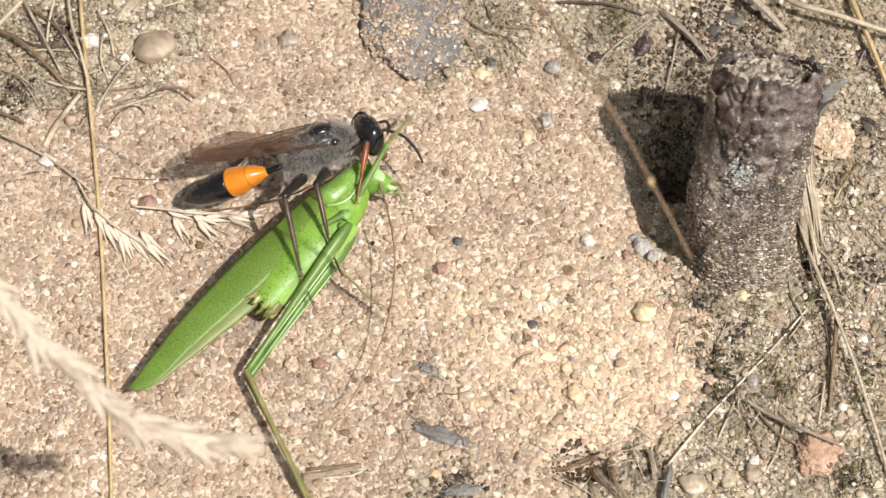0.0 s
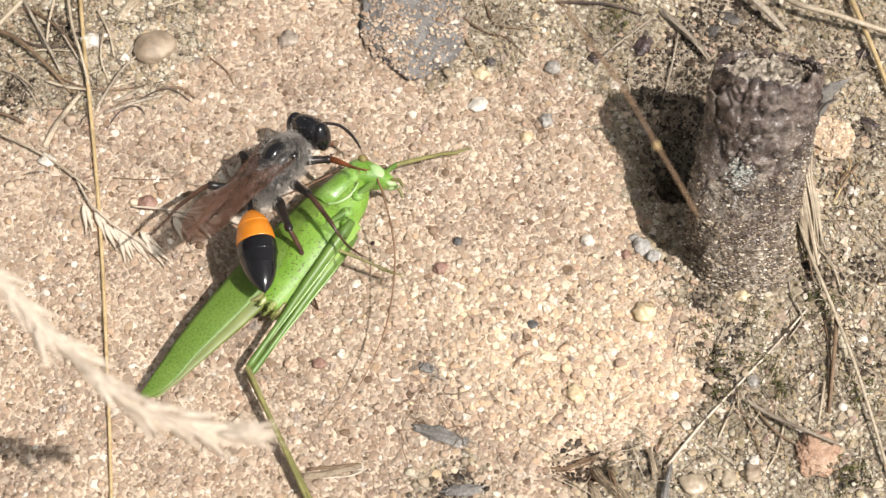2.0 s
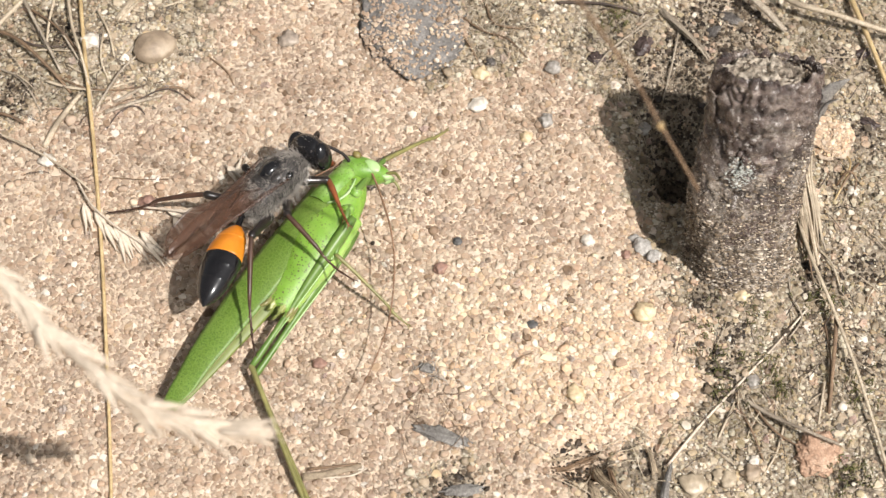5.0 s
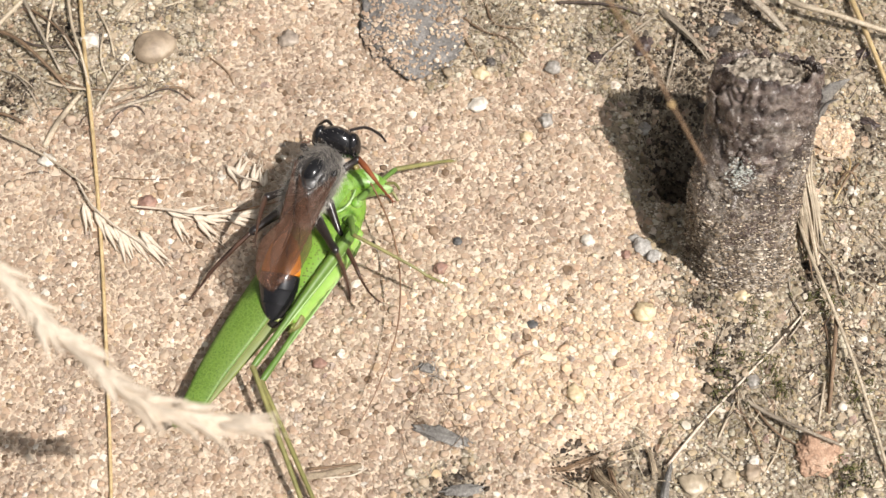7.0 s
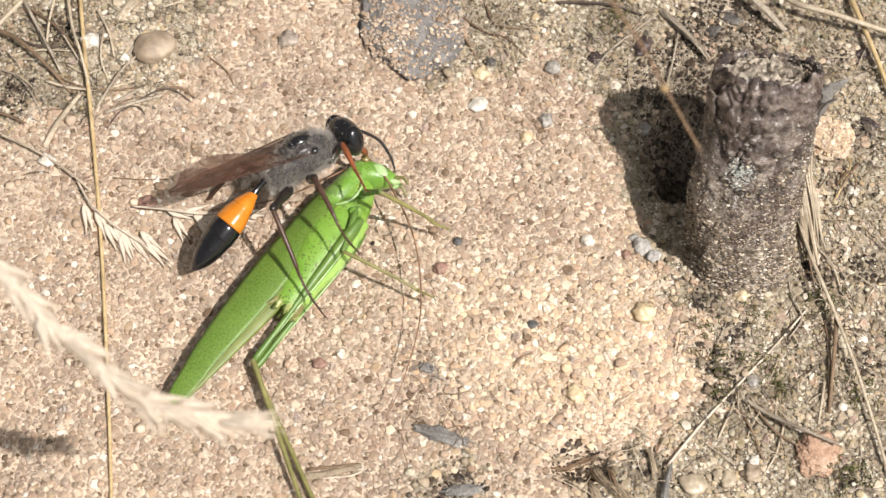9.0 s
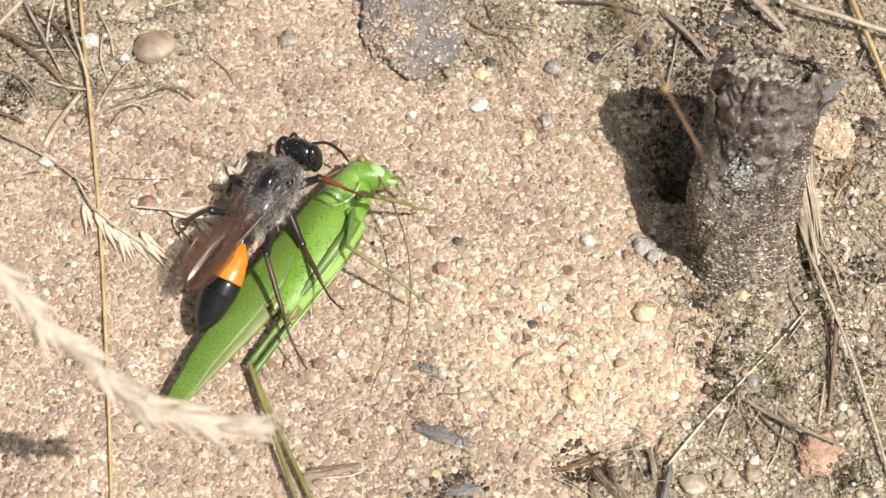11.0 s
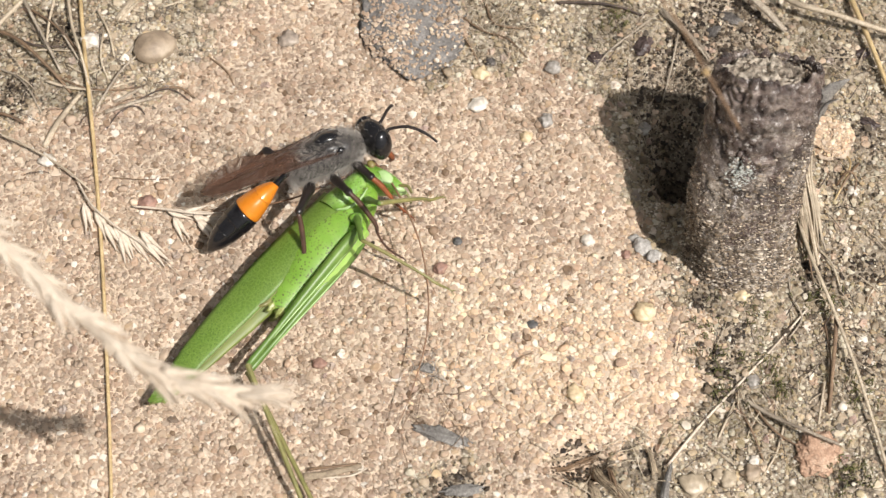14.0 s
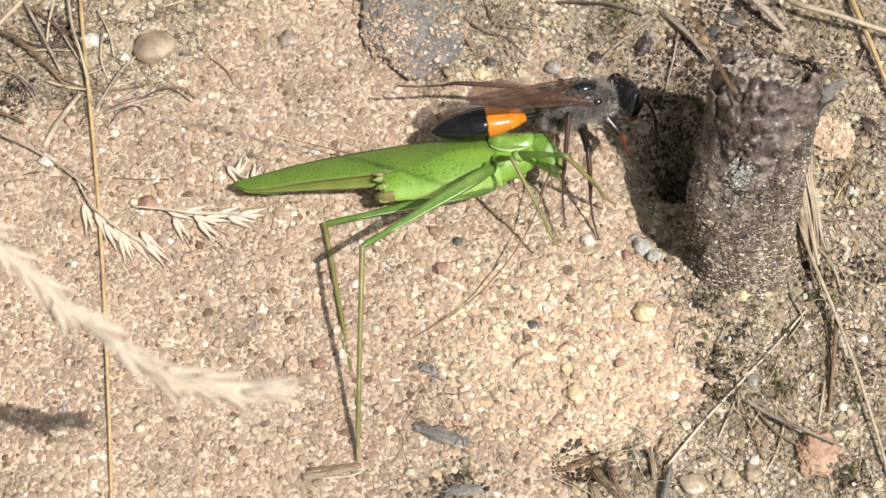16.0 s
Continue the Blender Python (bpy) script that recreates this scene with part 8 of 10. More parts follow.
    walk(wing_left, [(0, pose(0.00160, 0.00175, 0.00155, 14.0, -6.0, 175.6)), (0.5, pose(0.00160, 0.00175, 0.00155, 14.0, -2.0, 169.9)),
        (0.7, pose(0.00160, 0.00175, 0.00155, 14.0, -9.8, -165.2)), (1, pose(0.00160, 0.00175, 0.00155, 14.0, 3.0, 175.8)),
        (1.5, pose(0.00160, 0.00175, 0.00155, 14.0, -8.4, -175.3)), (1.7, pose(0.00160, 0.00175, 0.00155, 14.0, -12.0, -165.0)),
        (2, pose(0.00160, 0.00175, 0.00155, 14.0, -8.5, -172.9)), (2.5, pose(0.00160, 0.00175, 0.00155, 14.0, 3.0, 157.7)),
        (3, pose(0.00160, 0.00175, 0.00155, 14.0, -6.9, 176.1)), (3.5, pose(0.00160, 0.00175, 0.00155, 14.0, 1.9, -176.5)),
        (3.7, pose(0.00160, 0.00175, 0.00155, 14.0, -10.2, -166.8)), (4, pose(0.00160, 0.00175, 0.00155, 14.0, 3.0, 178.6)),
        (6.5, pose(0.00160, 0.00175, 0.00155, 14.0, -8.1, -173.1)), (7, pose(0.00160, 0.00175, 0.00155, 14.0, -6.1, -161.7)),
        (7.3, pose(0.00160, 0.00175, 0.00155, 14.0, -12.0, -168.9)), (7.5, pose(0.00160, 0.00175, 0.00155, 14.0, 3.0, 156.2)),
        (7.7, pose(0.00160, 0.00175, 0.00155, 14.0, -7.2, 171.3)), (8, pose(0.00160, 0.00175, 0.00155, 14.0, 3.0, 172.3)),
        (8.3, pose(0.00160, 0.00175, 0.00155, 14.0, -3.5, 176.7)), (8.5, pose(0.00160, 0.00175, 0.00155, 14.0, -9.9, 172.5)),
        (9, pose(0.00160, 0.00175, 0.00155, 14.0, -5.9, 175.3)), (11.5, pose(0.00160, 0.00175, 0.00155, 14.0, 3.0, 179.8)),
        (12, pose(0.00160, 0.00175, 0.00155, 14.0, 1.1, 173.8)), (12.5, pose(0.00160, 0.00175, 0.00155, 14.0, -2.2, -172.4)),
        (13, pose(0.00160, 0.00175, 0.00155, 14.0, -12.0, -158.1)), (13.5, pose(0.00160, 0.00175, 0.00155, 14.0, 3.0, 153.6)),
        (14, pose(0.00160, 0.00175, 0.00155, 14.0, 0.4, -177.1)), (14.3, pose(0.00160, 0.00175, 0.00155, 14.0, 0.5, -177.9)),
        (14.5, pose(0.00160, 0.00175, 0.00155, 14.0, 3.0, -176.5)), (14.8, pose(0.00160, 0.00175, 0.00155, 14.0, 3.0, 163.9)),
        (15, pose(0.00160, 0.00175, 0.00155, 14.0, -12.0, -164.0)), (15.3, pose(0.00160, 0.00175, 0.00155, 14.0, -12.0, -166.1)),
        (15.5, pose(0.00160, 0.00175, 0.00155, 14.0, -11.0, -158.9)), (15.7, pose(0.00160, 0.00175, 0.00155, 14.0, -6.6, -169.0)),
        (16, pose(0.00160, 0.00175, 0.00155, 14.0, -12.0, -168.6))])
    walk(wing_right, [(0, pose(0.00160, -0.00175, 0.00135, -20.0, -6.0, 163.6)), (0.5, pose(0.00160, -0.00175, 0.00135, -20.0, -2.0, 157.9)),
        (0.7, pose(0.00160, -0.00175, 0.00135, -20.0, -9.8, -177.2)), (1, pose(0.00160, -0.00175, 0.00135, -20.0, 3.0, 163.8)),
        (1.5, pose(0.00160, -0.00175, 0.00135, -20.0, -8.4, 172.7)), (1.7, pose(0.00160, -0.00175, 0.00135, -20.0, -12.0, -177.0)),
        (2, pose(0.00160, -0.00175, 0.00135, -20.0, -8.5, 175.1)), (2.5, pose(0.00160, -0.00175, 0.00135, -20.0, 3.0, 145.7)),
        (3, pose(0.00160, -0.00175, 0.00135, -20.0, -6.9, 164.1)), (3.5, pose(0.00160, -0.00175, 0.00135, -20.0, 1.9, 171.5)),
        (3.7, pose(0.00160, -0.00175, 0.00135, -20.0, -10.2, -178.8)), (4, pose(0.00160, -0.00175, 0.00135, -20.0, 3.0, 166.6)),
        (6.5, pose(0.00160, -0.00175, 0.00135, -20.0, -8.1, 174.9)), (7, pose(0.00160, -0.00175, 0.00135, -20.0, -6.1, -173.7)),
        (7.3, pose(0.00160, -0.00175, 0.00135, -20.0, -12.0, 179.1)), (7.5, pose(0.00160, -0.00175, 0.00135, -20.0, 3.0, 144.2)),
        (7.7, pose(0.00160, -0.00175, 0.00135, -20.0, -7.2, 159.3)), (8, pose(0.00160, -0.00175, 0.00135, -20.0, 3.0, 160.3)),
        (8.3, pose(0.00160, -0.00175, 0.00135, -20.0, -3.5, 164.7)), (8.5, pose(0.00160, -0.00175, 0.00135, -20.0, -9.9, 160.5)),
        (9, pose(0.00160, -0.00175, 0.00135, -20.0, -5.9, 163.3)), (11.5, pose(0.00160, -0.00175, 0.00135, -20.0, 3.0, 167.8)),
        (12, pose(0.00160, -0.00175, 0.00135, -20.0, 1.1, 161.8)), (12.5, pose(0.00160, -0.00175, 0.00135, -20.0, -2.2, 175.6)),
        (13, pose(0.00160, -0.00175, 0.00135, -20.0, -12.0, -170.1)), (13.5, pose(0.00160, -0.00175, 0.00135, -20.0, 3.0, 141.6)),
        (14, pose(0.00160, -0.00175, 0.00135, -20.0, 0.4, 170.9)), (14.3, pose(0.00160, -0.00175, 0.00135, -20.0, 0.5, 170.1)),
        (14.5, pose(0.00160, -0.00175, 0.00135, -20.0, 3.0, 171.5)), (14.8, pose(0.00160, -0.00175, 0.00135, -20.0, 3.0, 151.9)),
        (15, pose(0.00160, -0.00175, 0.00135, -20.0, -12.0, -176.0)), (15.3, pose(0.00160, -0.00175, 0.00135, -20.0, -12.0, -178.1)),
        (15.5, pose(0.00160, -0.00175, 0.00135, -20.0, -11.0, -170.9)), (15.7, pose(0.00160, -0.00175, 0.00135, -20.0, -6.6, 179.0)),
        (16, pose(0.00160, -0.00175, 0.00135, -20.0, -12.0, 179.4))])
    walk(antenna_left, [(0, pose(0.00200, 0.00050, 0.00020, 0.0, 25.0, 29.6)), (0.5, pose(0.00200, 0.00050, 0.00020, 0.0, 25.7, 28.9)),
        (1, pose(0.00200, 0.00050, 0.00020, 0.0, 36.3, 18.6)), (1.5, pose(0.00200, 0.00050, 0.00020, 0.0, 27.2, 37.1)),
        (2, pose(0.00200, 0.00050, 0.00020, 0.0, 48.0, 14.3)), (2.5, pose(0.00200, 0.00050, 0.00020, 0.0, 35.3, 29.1)),
        (3, pose(0.00200, 0.00050, 0.00020, 0.0, 29.9, 38.5)), (3.5, pose(0.00200, 0.00050, 0.00020, 0.0, 47.7, 17.0)),
        (4, pose(0.00200, 0.00050, 0.00020, 0.0, 43.5, 35.0)), (5.1, pose(0.00200, 0.00050, 0.00020, 0.0, 31.6, 26.2)),
        (6.3, pose(0.00200, 0.00050, 0.00020, 0.0, 42.9, 30.6)), (6.5, pose(0.00200, 0.00050, 0.00020, 0.0, 51.7, 15.6)),
        (7, pose(0.00200, 0.00050, 0.00020, 0.0, 34.1, 30.9)), (7.5, pose(0.00200, 0.00050, 0.00020, 0.0, 28.5, 35.4)),
        (8, pose(0.00200, 0.00050, 0.00020, 0.0, 37.7, 24.5)), (8.5, pose(0.00200, 0.00050, 0.00020, 0.0, 41.2, 19.8)),
        (9, pose(0.00200, 0.00050, 0.00020, 0.0, 39.5, 34.2)), (9.2, pose(0.00200, 0.00050, 0.00020, 0.0, 35.5, 18.7)),
        (10.2, pose(0.00200, 0.00050, 0.00020, 0.0, 47.6, 39.9)), (11.3, pose(0.00200, 0.00050, 0.00020, 0.0, 28.1, 32.9)),
        (11.5, pose(0.00200, 0.00050, 0.00020, 0.0, 41.8, 37.1)), (12, pose(0.00200, 0.00050, 0.00020, 0.0, 32.5, 20.4)),
        (12.5, pose(0.00200, 0.00050, 0.00020, 0.0, 41.9, 16.1)), (13, pose(0.00200, 0.00050, 0.00020, 0.0, 46.5, 20.8)),
        (13.5, pose(0.00200, 0.00050, 0.00020, 0.0, 27.2, 33.2)), (14, pose(0.00200, 0.00050, 0.00020, 0.0, -5.5, 29.1)),
        (14.3, pose(0.00200, 0.00050, 0.00020, 0.0, 30.5, 37.5)), (14.5, pose(0.00200, 0.00050, 0.00020, 0.0, -5.7, 1.1)),
        (14.8, pose(0.00200, 0.00050, 0.00020, 0.0, 29.3, 30.1)), (15, pose(0.00200, 0.00050, 0.00020, 0.0, 18.1, 26.3)),
        (15.3, pose(0.00200, 0.00050, 0.00020, 0.0, 22.6, 36.7)), (15.5, pose(0.00200, 0.00050, 0.00020, 0.0, 27.0, 15.0)),
        (15.8, pose(0.00200, 0.00050, 0.00020, 0.0, 29.6, 30.3)), (16, pose(0.00200, 0.00050, 0.00020, 0.0, 42.5, 29.2))])
    walk(antenna_right, [(0, pose(0.00200, -0.00050, 0.00020, -0.0, 19.3, -26.8)), (0.5, pose(0.00200, -0.00050, 0.00020, -0.0, 41.4, -32.7)),
        (1, pose(0.00200, -0.00050, 0.00020, -0.0, 44.3, -11.4)), (1.5, pose(0.00200, -0.00050, 0.00020, -0.0, 45.6, -35.9)),
        (2, pose(0.00200, -0.00050, 0.00020, -0.0, 40.8, -15.2)), (2.5, pose(0.00200, -0.00050, 0.00020, -0.0, 27.2, -22.4)),
        (3, pose(0.00200, -0.00050, 0.00020, -0.0, 35.1, -29.7)), (3.5, pose(0.00200, -0.00050, 0.00020, -0.0, 38.5, -23.6)),
        (4, pose(0.00200, -0.00050, 0.00020, -0.0, 36.0, -34.6)), (5.1, pose(0.00200, -0.00050, 0.00020, -0.0, 47.2, -41.2)),
        (6.3, pose(0.00200, -0.00050, 0.00020, -0.0, 31.9, -19.5)), (6.5, pose(0.00200, -0.00050, 0.00020, -0.0, 26.0, -14.5)),
        (7, pose(0.00200, -0.00050, 0.00020, -0.0, 28.7, -27.0)), (7.5, pose(0.00200, -0.00050, 0.00020, -0.0, 20.8, -10.9)),
        (8, pose(0.00200, -0.00050, 0.00020, -0.0, 20.6, -18.1)), (8.5, pose(0.00200, -0.00050, 0.00020, -0.0, 50.1, -15.5)),
        (9, pose(0.00200, -0.00050, 0.00020, -0.0, 35.2, -41.6)), (9.2, pose(0.00200, -0.00050, 0.00020, -0.0, 35.4, -21.4)),
        (10.2, pose(0.00200, -0.00050, 0.00020, -0.0, 42.7, -33.0)), (11.3, pose(0.00200, -0.00050, 0.00020, -0.0, 36.7, -13.0)),
        (11.5, pose(0.00200, -0.00050, 0.00020, -0.0, 22.9, -36.8)), (12, pose(0.00200, -0.00050, 0.00020, -0.0, 39.3, -22.6)),
        (12.5, pose(0.00200, -0.00050, 0.00020, -0.0, 26.7, -30.8)), (13, pose(0.00200, -0.00050, 0.00020, -0.0, 24.7, -34.2)),
        (13.5, pose(0.00200, -0.00050, 0.00020, -0.0, 26.0, -27.2)), (14, pose(0.00200, -0.00050, 0.00020, -0.0, -5.5, -29.1)),
        (14.3, pose(0.00200, -0.00050, 0.00020, -0.0, 35.9, -11.3)), (14.5, pose(0.00200, -0.00050, 0.00020, -0.0, -5.6, -12.4)),
        (14.8, pose(0.00200, -0.00050, 0.00020, -0.0, 23.7, -18.9)), (15, pose(0.00200, -0.00050, 0.00020, -0.0, 31.3, -21.9)),
        (15.3, pose(0.00200, -0.00050, 0.00020, -0.0, 28.7, -29.9)), (15.5, pose(0.00200, -0.00050, 0.00020, -0.0, 36.4, -28.3)),
        (15.8, pose(0.00200, -0.00050, 0.00020, -0.0, 44.0, -11.2)), (16, pose(0.00200, -0.00050, 0.00020, -0.0, 44.2, -26.5))])
    walk(katydid, [(0, pose(-0.01378, 0.00024, 0.00483, -84.0, -5.0, 46.6)), (0.5, pose(-0.01339, 0.00100, 0.00343, -84.0, -1.9, 49.7)),
        (1, pose(-0.01365, 0.00014, 0.00492, -84.0, -5.0, 53.6)), (1.5, pose(-0.01328, 0.00022, 0.00492, -84.0, -5.0, 52.6)),
        (2, pose(-0.01360, 0.00029, 0.00486, -84.0, -5.1, 49.6)), (2.5, pose(-0.01333, 0.00052, 0.00486, -84.0, -5.1, 49.4)),
        (3, pose(-0.01333, 0.00046, 0.00464, -84.0, -4.6, 49.5)), (3.5, pose(-0.01333, 0.00032, 0.00486, -84.0, -5.1, 49.3)),
        (4, pose(-0.01338, 0.00045, 0.00487, -84.0, -5.1, 51.8)), (5.1, pose(-0.01355, 0.00025, 0.00490, -84.0, -5.1, 55.6)),
        (6.3, pose(-0.01396, 0.00033, 0.00493, -84.0, -5.2, 59.9)), (6.5, pose(-0.01366, 0.00006, 0.00492, -84.0, -5.2, 59.9)),
        (7, pose(-0.01338, -0.00037, 0.00336, -84.0, -1.8, 58.9)), (7.5, pose(-0.01296, 0.00034, 0.00358, -84.0, -2.2, 56.3)),
        (8, pose(-0.01363, 0.00067, 0.00340, -84.0, -1.8, 58.4)), (8.5, pose(-0.01262, 0.00047, 0.00336, -84.0, -1.8, 56.7)),
        (9, pose(-0.01286, 0.00091, 0.00336, -84.0, -1.8, 54.6)), (9.2, pose(-0.01317, 0.00065, 0.00336, -84.0, -1.8, 54.5)),
        (10.2, pose(-0.01313, 0.00075, 0.00336, -84.0, -1.7, 54.9)), (11.3, pose(-0.01321, 0.00040, 0.00402, -84.0, -3.2, 54.9)),
        (11.5, pose(-0.01333, 0.00062, 0.00364, -84.0, -2.4, 55.7)), (12, pose(-0.01298, 0.00023, 0.00408, -84.0, -3.3, 53.0)),
        (12.5, pose(-0.01348, 0.00099, 0.00336, -84.0, -1.7, 57.2)), (13, pose(-0.01286, -0.00018, 0.00455, -84.0, -4.4, 53.9)),
        (13.5, pose(-0.01291, 0.00002, 0.00464, -84.0, -4.6, 50.6)), (14, pose(-0.01271, -0.00038, 0.00486, -84.0, -5.1, 49.4)),
        (14.3, pose(-0.01213, -0.00014, 0.00390, -84.0, -3.0, 47.9)), (14.5, pose(-0.01121, -0.00004, 0.00390, -84.0, -3.0, 42.8)),
        (14.8, pose(-0.00873, 0.00215, 0.00390, -88.0, -3.0, 37.0)), (15, pose(-0.00823, 0.00286, 0.00390, -88.0, -3.0, 38.9)),
        (15.3, pose(-0.00531, 0.00461, 0.00390, -88.0, -3.0, 35.4)), (15.5, pose(0.00102, 0.00823, 0.00390, -101.0, -3.0, 18.8)),
        (15.7, pose(0.00282, 0.00904, 0.00390, -98.0, -3.0, 7.5)), (16, pose(0.00281, 0.00894, 0.00390, -98.0, -3.0, 7.2))])
    walk(foreleg, [(0, pose(0.00520, -0.00190, -0.00190, 88.9, -11.4, -20.3)), (0.267, pose(0.00520, -0.00190, -0.00190, 62.2, 16.1, -40.2)),
        (0.5, pose(0.00520, -0.00190, -0.00190, 22.9, 28.6, -74.5)), (0.733, pose(0.00520, -0.00190, -0.00190, 60.8, 28.5, -23.4)),
        (1, pose(0.00520, -0.00190, -0.00190, 84.8, 4.6, 16.2)), (1.5, pose(0.00520, -0.00190, -0.00190, 84.0, -0.9, 4.9)),
        (2, pose(0.00520, -0.00190, -0.00190, 83.8, 0.4, 24.8)), (2.267, pose(0.00520, -0.00190, -0.00190, 71.8, 21.0, -9.1)),
        (2.5, pose(0.00520, -0.00190, -0.00190, 47.4, 30.1, -51.3)), (3, pose(0.00520, -0.00190, -0.00190, 24.8, 39.7, -66.8)),
        (3.5, pose(0.00520, -0.00190, -0.00190, 63.0, 37.6, -28.7)), (4, pose(0.00520, -0.00190, -0.00190, 83.4, -0.6, 25.8)),
        (6.5, pose(0.00520, -0.00190, -0.00190, 81.4, -3.9, 31.9)), (7, pose(0.00520, -0.00190, -0.00190, 86.3, 9.4, 16.6)),
        (7.267, pose(0.00520, -0.00190, -0.00190, 24.0, 51.4, -42.2)), (7.5, pose(0.00520, -0.00190, -0.00190, -45.7, 15.2, -108.6)),
        (8, pose(0.00520, -0.00190, -0.00190, -36.3, 22.8, -108.0)), (8.5, pose(0.00520, -0.00190, -0.00190, -16.2, 30.0, -98.0)),
        (9, pose(0.00520, -0.00190, -0.00190, -26.6, 23.3, -102.1)), (11.5, pose(0.00520, -0.00190, -0.00190, -30.6, 24.2, -104.4)),
        (12, pose(0.00520, -0.00190, -0.00190, -34.5, 21.7, -104.7)), (12.5, pose(0.00520, -0.00190, -0.00190, -49.2, 19.2, -115.3)),
        (13, pose(0.00520, -0.00190, -0.00190, -50.2, 20.2, -114.4)), (13.5, pose(0.00520, -0.00190, -0.00190, -42.3, 26.7, -112.1)),
        (14, pose(0.00520, -0.00190, -0.00190, -29.1, 25.3, -101.2)), (14.3, pose(0.00520, -0.00190, -0.00190, -47.9, 17.8, -111.7)),
        (14.5, pose(0.00520, -0.00190, -0.00190, -33.5, 34.0, -110.4)), (14.8, pose(0.00520, -0.00190, -0.00190, 13.2, 35.0, -79.0)),
        (15, pose(0.00520, -0.00190, -0.00190, -8.4, 42.8, -93.0)), (15.133, pose(0.00520, -0.00190, -0.00190, -58.8, 67.7, -149.1)),
        (15.3, pose(0.00520, -0.00190, -0.00190, -124.6, 49.6, 139.6)), (15.5, pose(0.00520, -0.00190, -0.00190, -138.7, 40.5, 129.2)),
        (15.6, pose(0.00520, -0.00190, -0.00190, 128.8, 77.3, 27.7)), (15.7, pose(0.00520, -0.00190, -0.00190, 74.4, 32.1, -36.1)),
        (16, pose(0.00520, -0.00190, -0.00190, 74.4, 32.4, -35.7))])
    walk(shin_foreleg, [(0, pose(0.00640, 0.00000, 0.00000, 11.1, 60.7, 20.8)), (0.5, pose(0.00640, 0.00000, 0.00000, 69.1, 71.2, 81.8)),
        (0.733, pose(0.00640, 0.00000, 0.00000, 8.0, 45.8, 8.2)), (1, pose(0.00640, 0.00000, 0.00000, 2.8, 8.0, -13.3)),
        (1.5, pose(0.00640, 0.00000, 0.00000, -0.0, 28.1, -1.9)), (2, pose(0.00640, 0.00000, 0.00000, 7.0, 7.8, -19.1)),
        (2.267, pose(0.00640, 0.00000, 0.00000, 5.5, 42.7, 1.1)), (2.5, pose(0.00640, 0.00000, 0.00000, 43.3, 72.9, 55.4)),
        (3, pose(0.00640, 0.00000, 0.00000, 26.7, 75.0, 33.7)), (3.5, pose(0.00640, 0.00000, 0.00000, 12.7, 67.7, 23.7)),
        (4, pose(0.00640, 0.00000, 0.00000, 6.3, 2.6, -17.1)), (6.5, pose(0.00640, 0.00000, 0.00000, 8.9, 1.5, -18.5)),
        (7, pose(0.00640, 0.00000, 0.00000, 6.7, 11.0, -23.2)), (7.267, pose(0.00640, 0.00000, 0.00000, 19.6, 48.4, 18.3)),
        (7.5, pose(0.00640, 0.00000, 0.00000, 84.0, 55.0, 105.8)), (8, pose(0.00640, 0.00000, 0.00000, 53.1, 17.1, 146.4)),
        (8.267, pose(0.00640, 0.00000, 0.00000, 76.7, 39.4, 130.2)), (8.5, pose(0.00640, 0.00000, 0.00000, 103.4, 65.5, 124.2)),
        (9, pose(0.00640, 0.00000, 0.00000, 87.3, 45.3, 124.9)), (11.5, pose(0.00640, 0.00000, 0.00000, 65.7, 25.2, 138.8)),
        (12, pose(0.00640, 0.00000, 0.00000, 58.5, 14.4, 131.3)), (12.5, pose(0.00640, 0.00000, 0.00000, 51.9, 10.6, 128.0)),
        (12.733, pose(0.00640, 0.00000, 0.00000, 60.2, 36.3, 101.6)), (13, pose(0.00640, 0.00000, 0.00000, 49.2, 62.2, 63.3)),
        (13.5, pose(0.00640, 0.00000, 0.00000, 82.3, 65.6, 105.1)), (14, pose(0.00640, 0.00000, 0.00000, 56.2, 14.8, 129.5)),
        (14.3, pose(0.00640, 0.00000, 0.00000, 76.8, 40.4, 118.5)), (14.5, pose(0.00640, 0.00000, 0.00000, 82.6, 54.1, 128.1)),
        (14.8, pose(0.00640, 0.00000, 0.00000, -64.6, 80.5, -71.0)), (15, pose(0.00640, 0.00000, 0.00000, 141.2, 83.9, 145.2)),
        (15.133, pose(0.00640, 0.00000, 0.00000, 1.6, 30.7, 13.4)), (15.3, pose(0.00640, 0.00000, 0.00000, -8.9, -32.6, 19.0)),
        (15.5, pose(0.00640, 0.00000, 0.00000, -13.9, -35.6, 29.6)), (15.6, pose(0.00640, 0.00000, 0.00000, 2.0, 30.0, 19.8)),
        (15.7, pose(0.00640, 0.00000, 0.00000, 149.2, 81.3, 155.4)), (16, pose(0.00640, 0.00000, 0.00000, 96.1, 80.6, 108.9))])
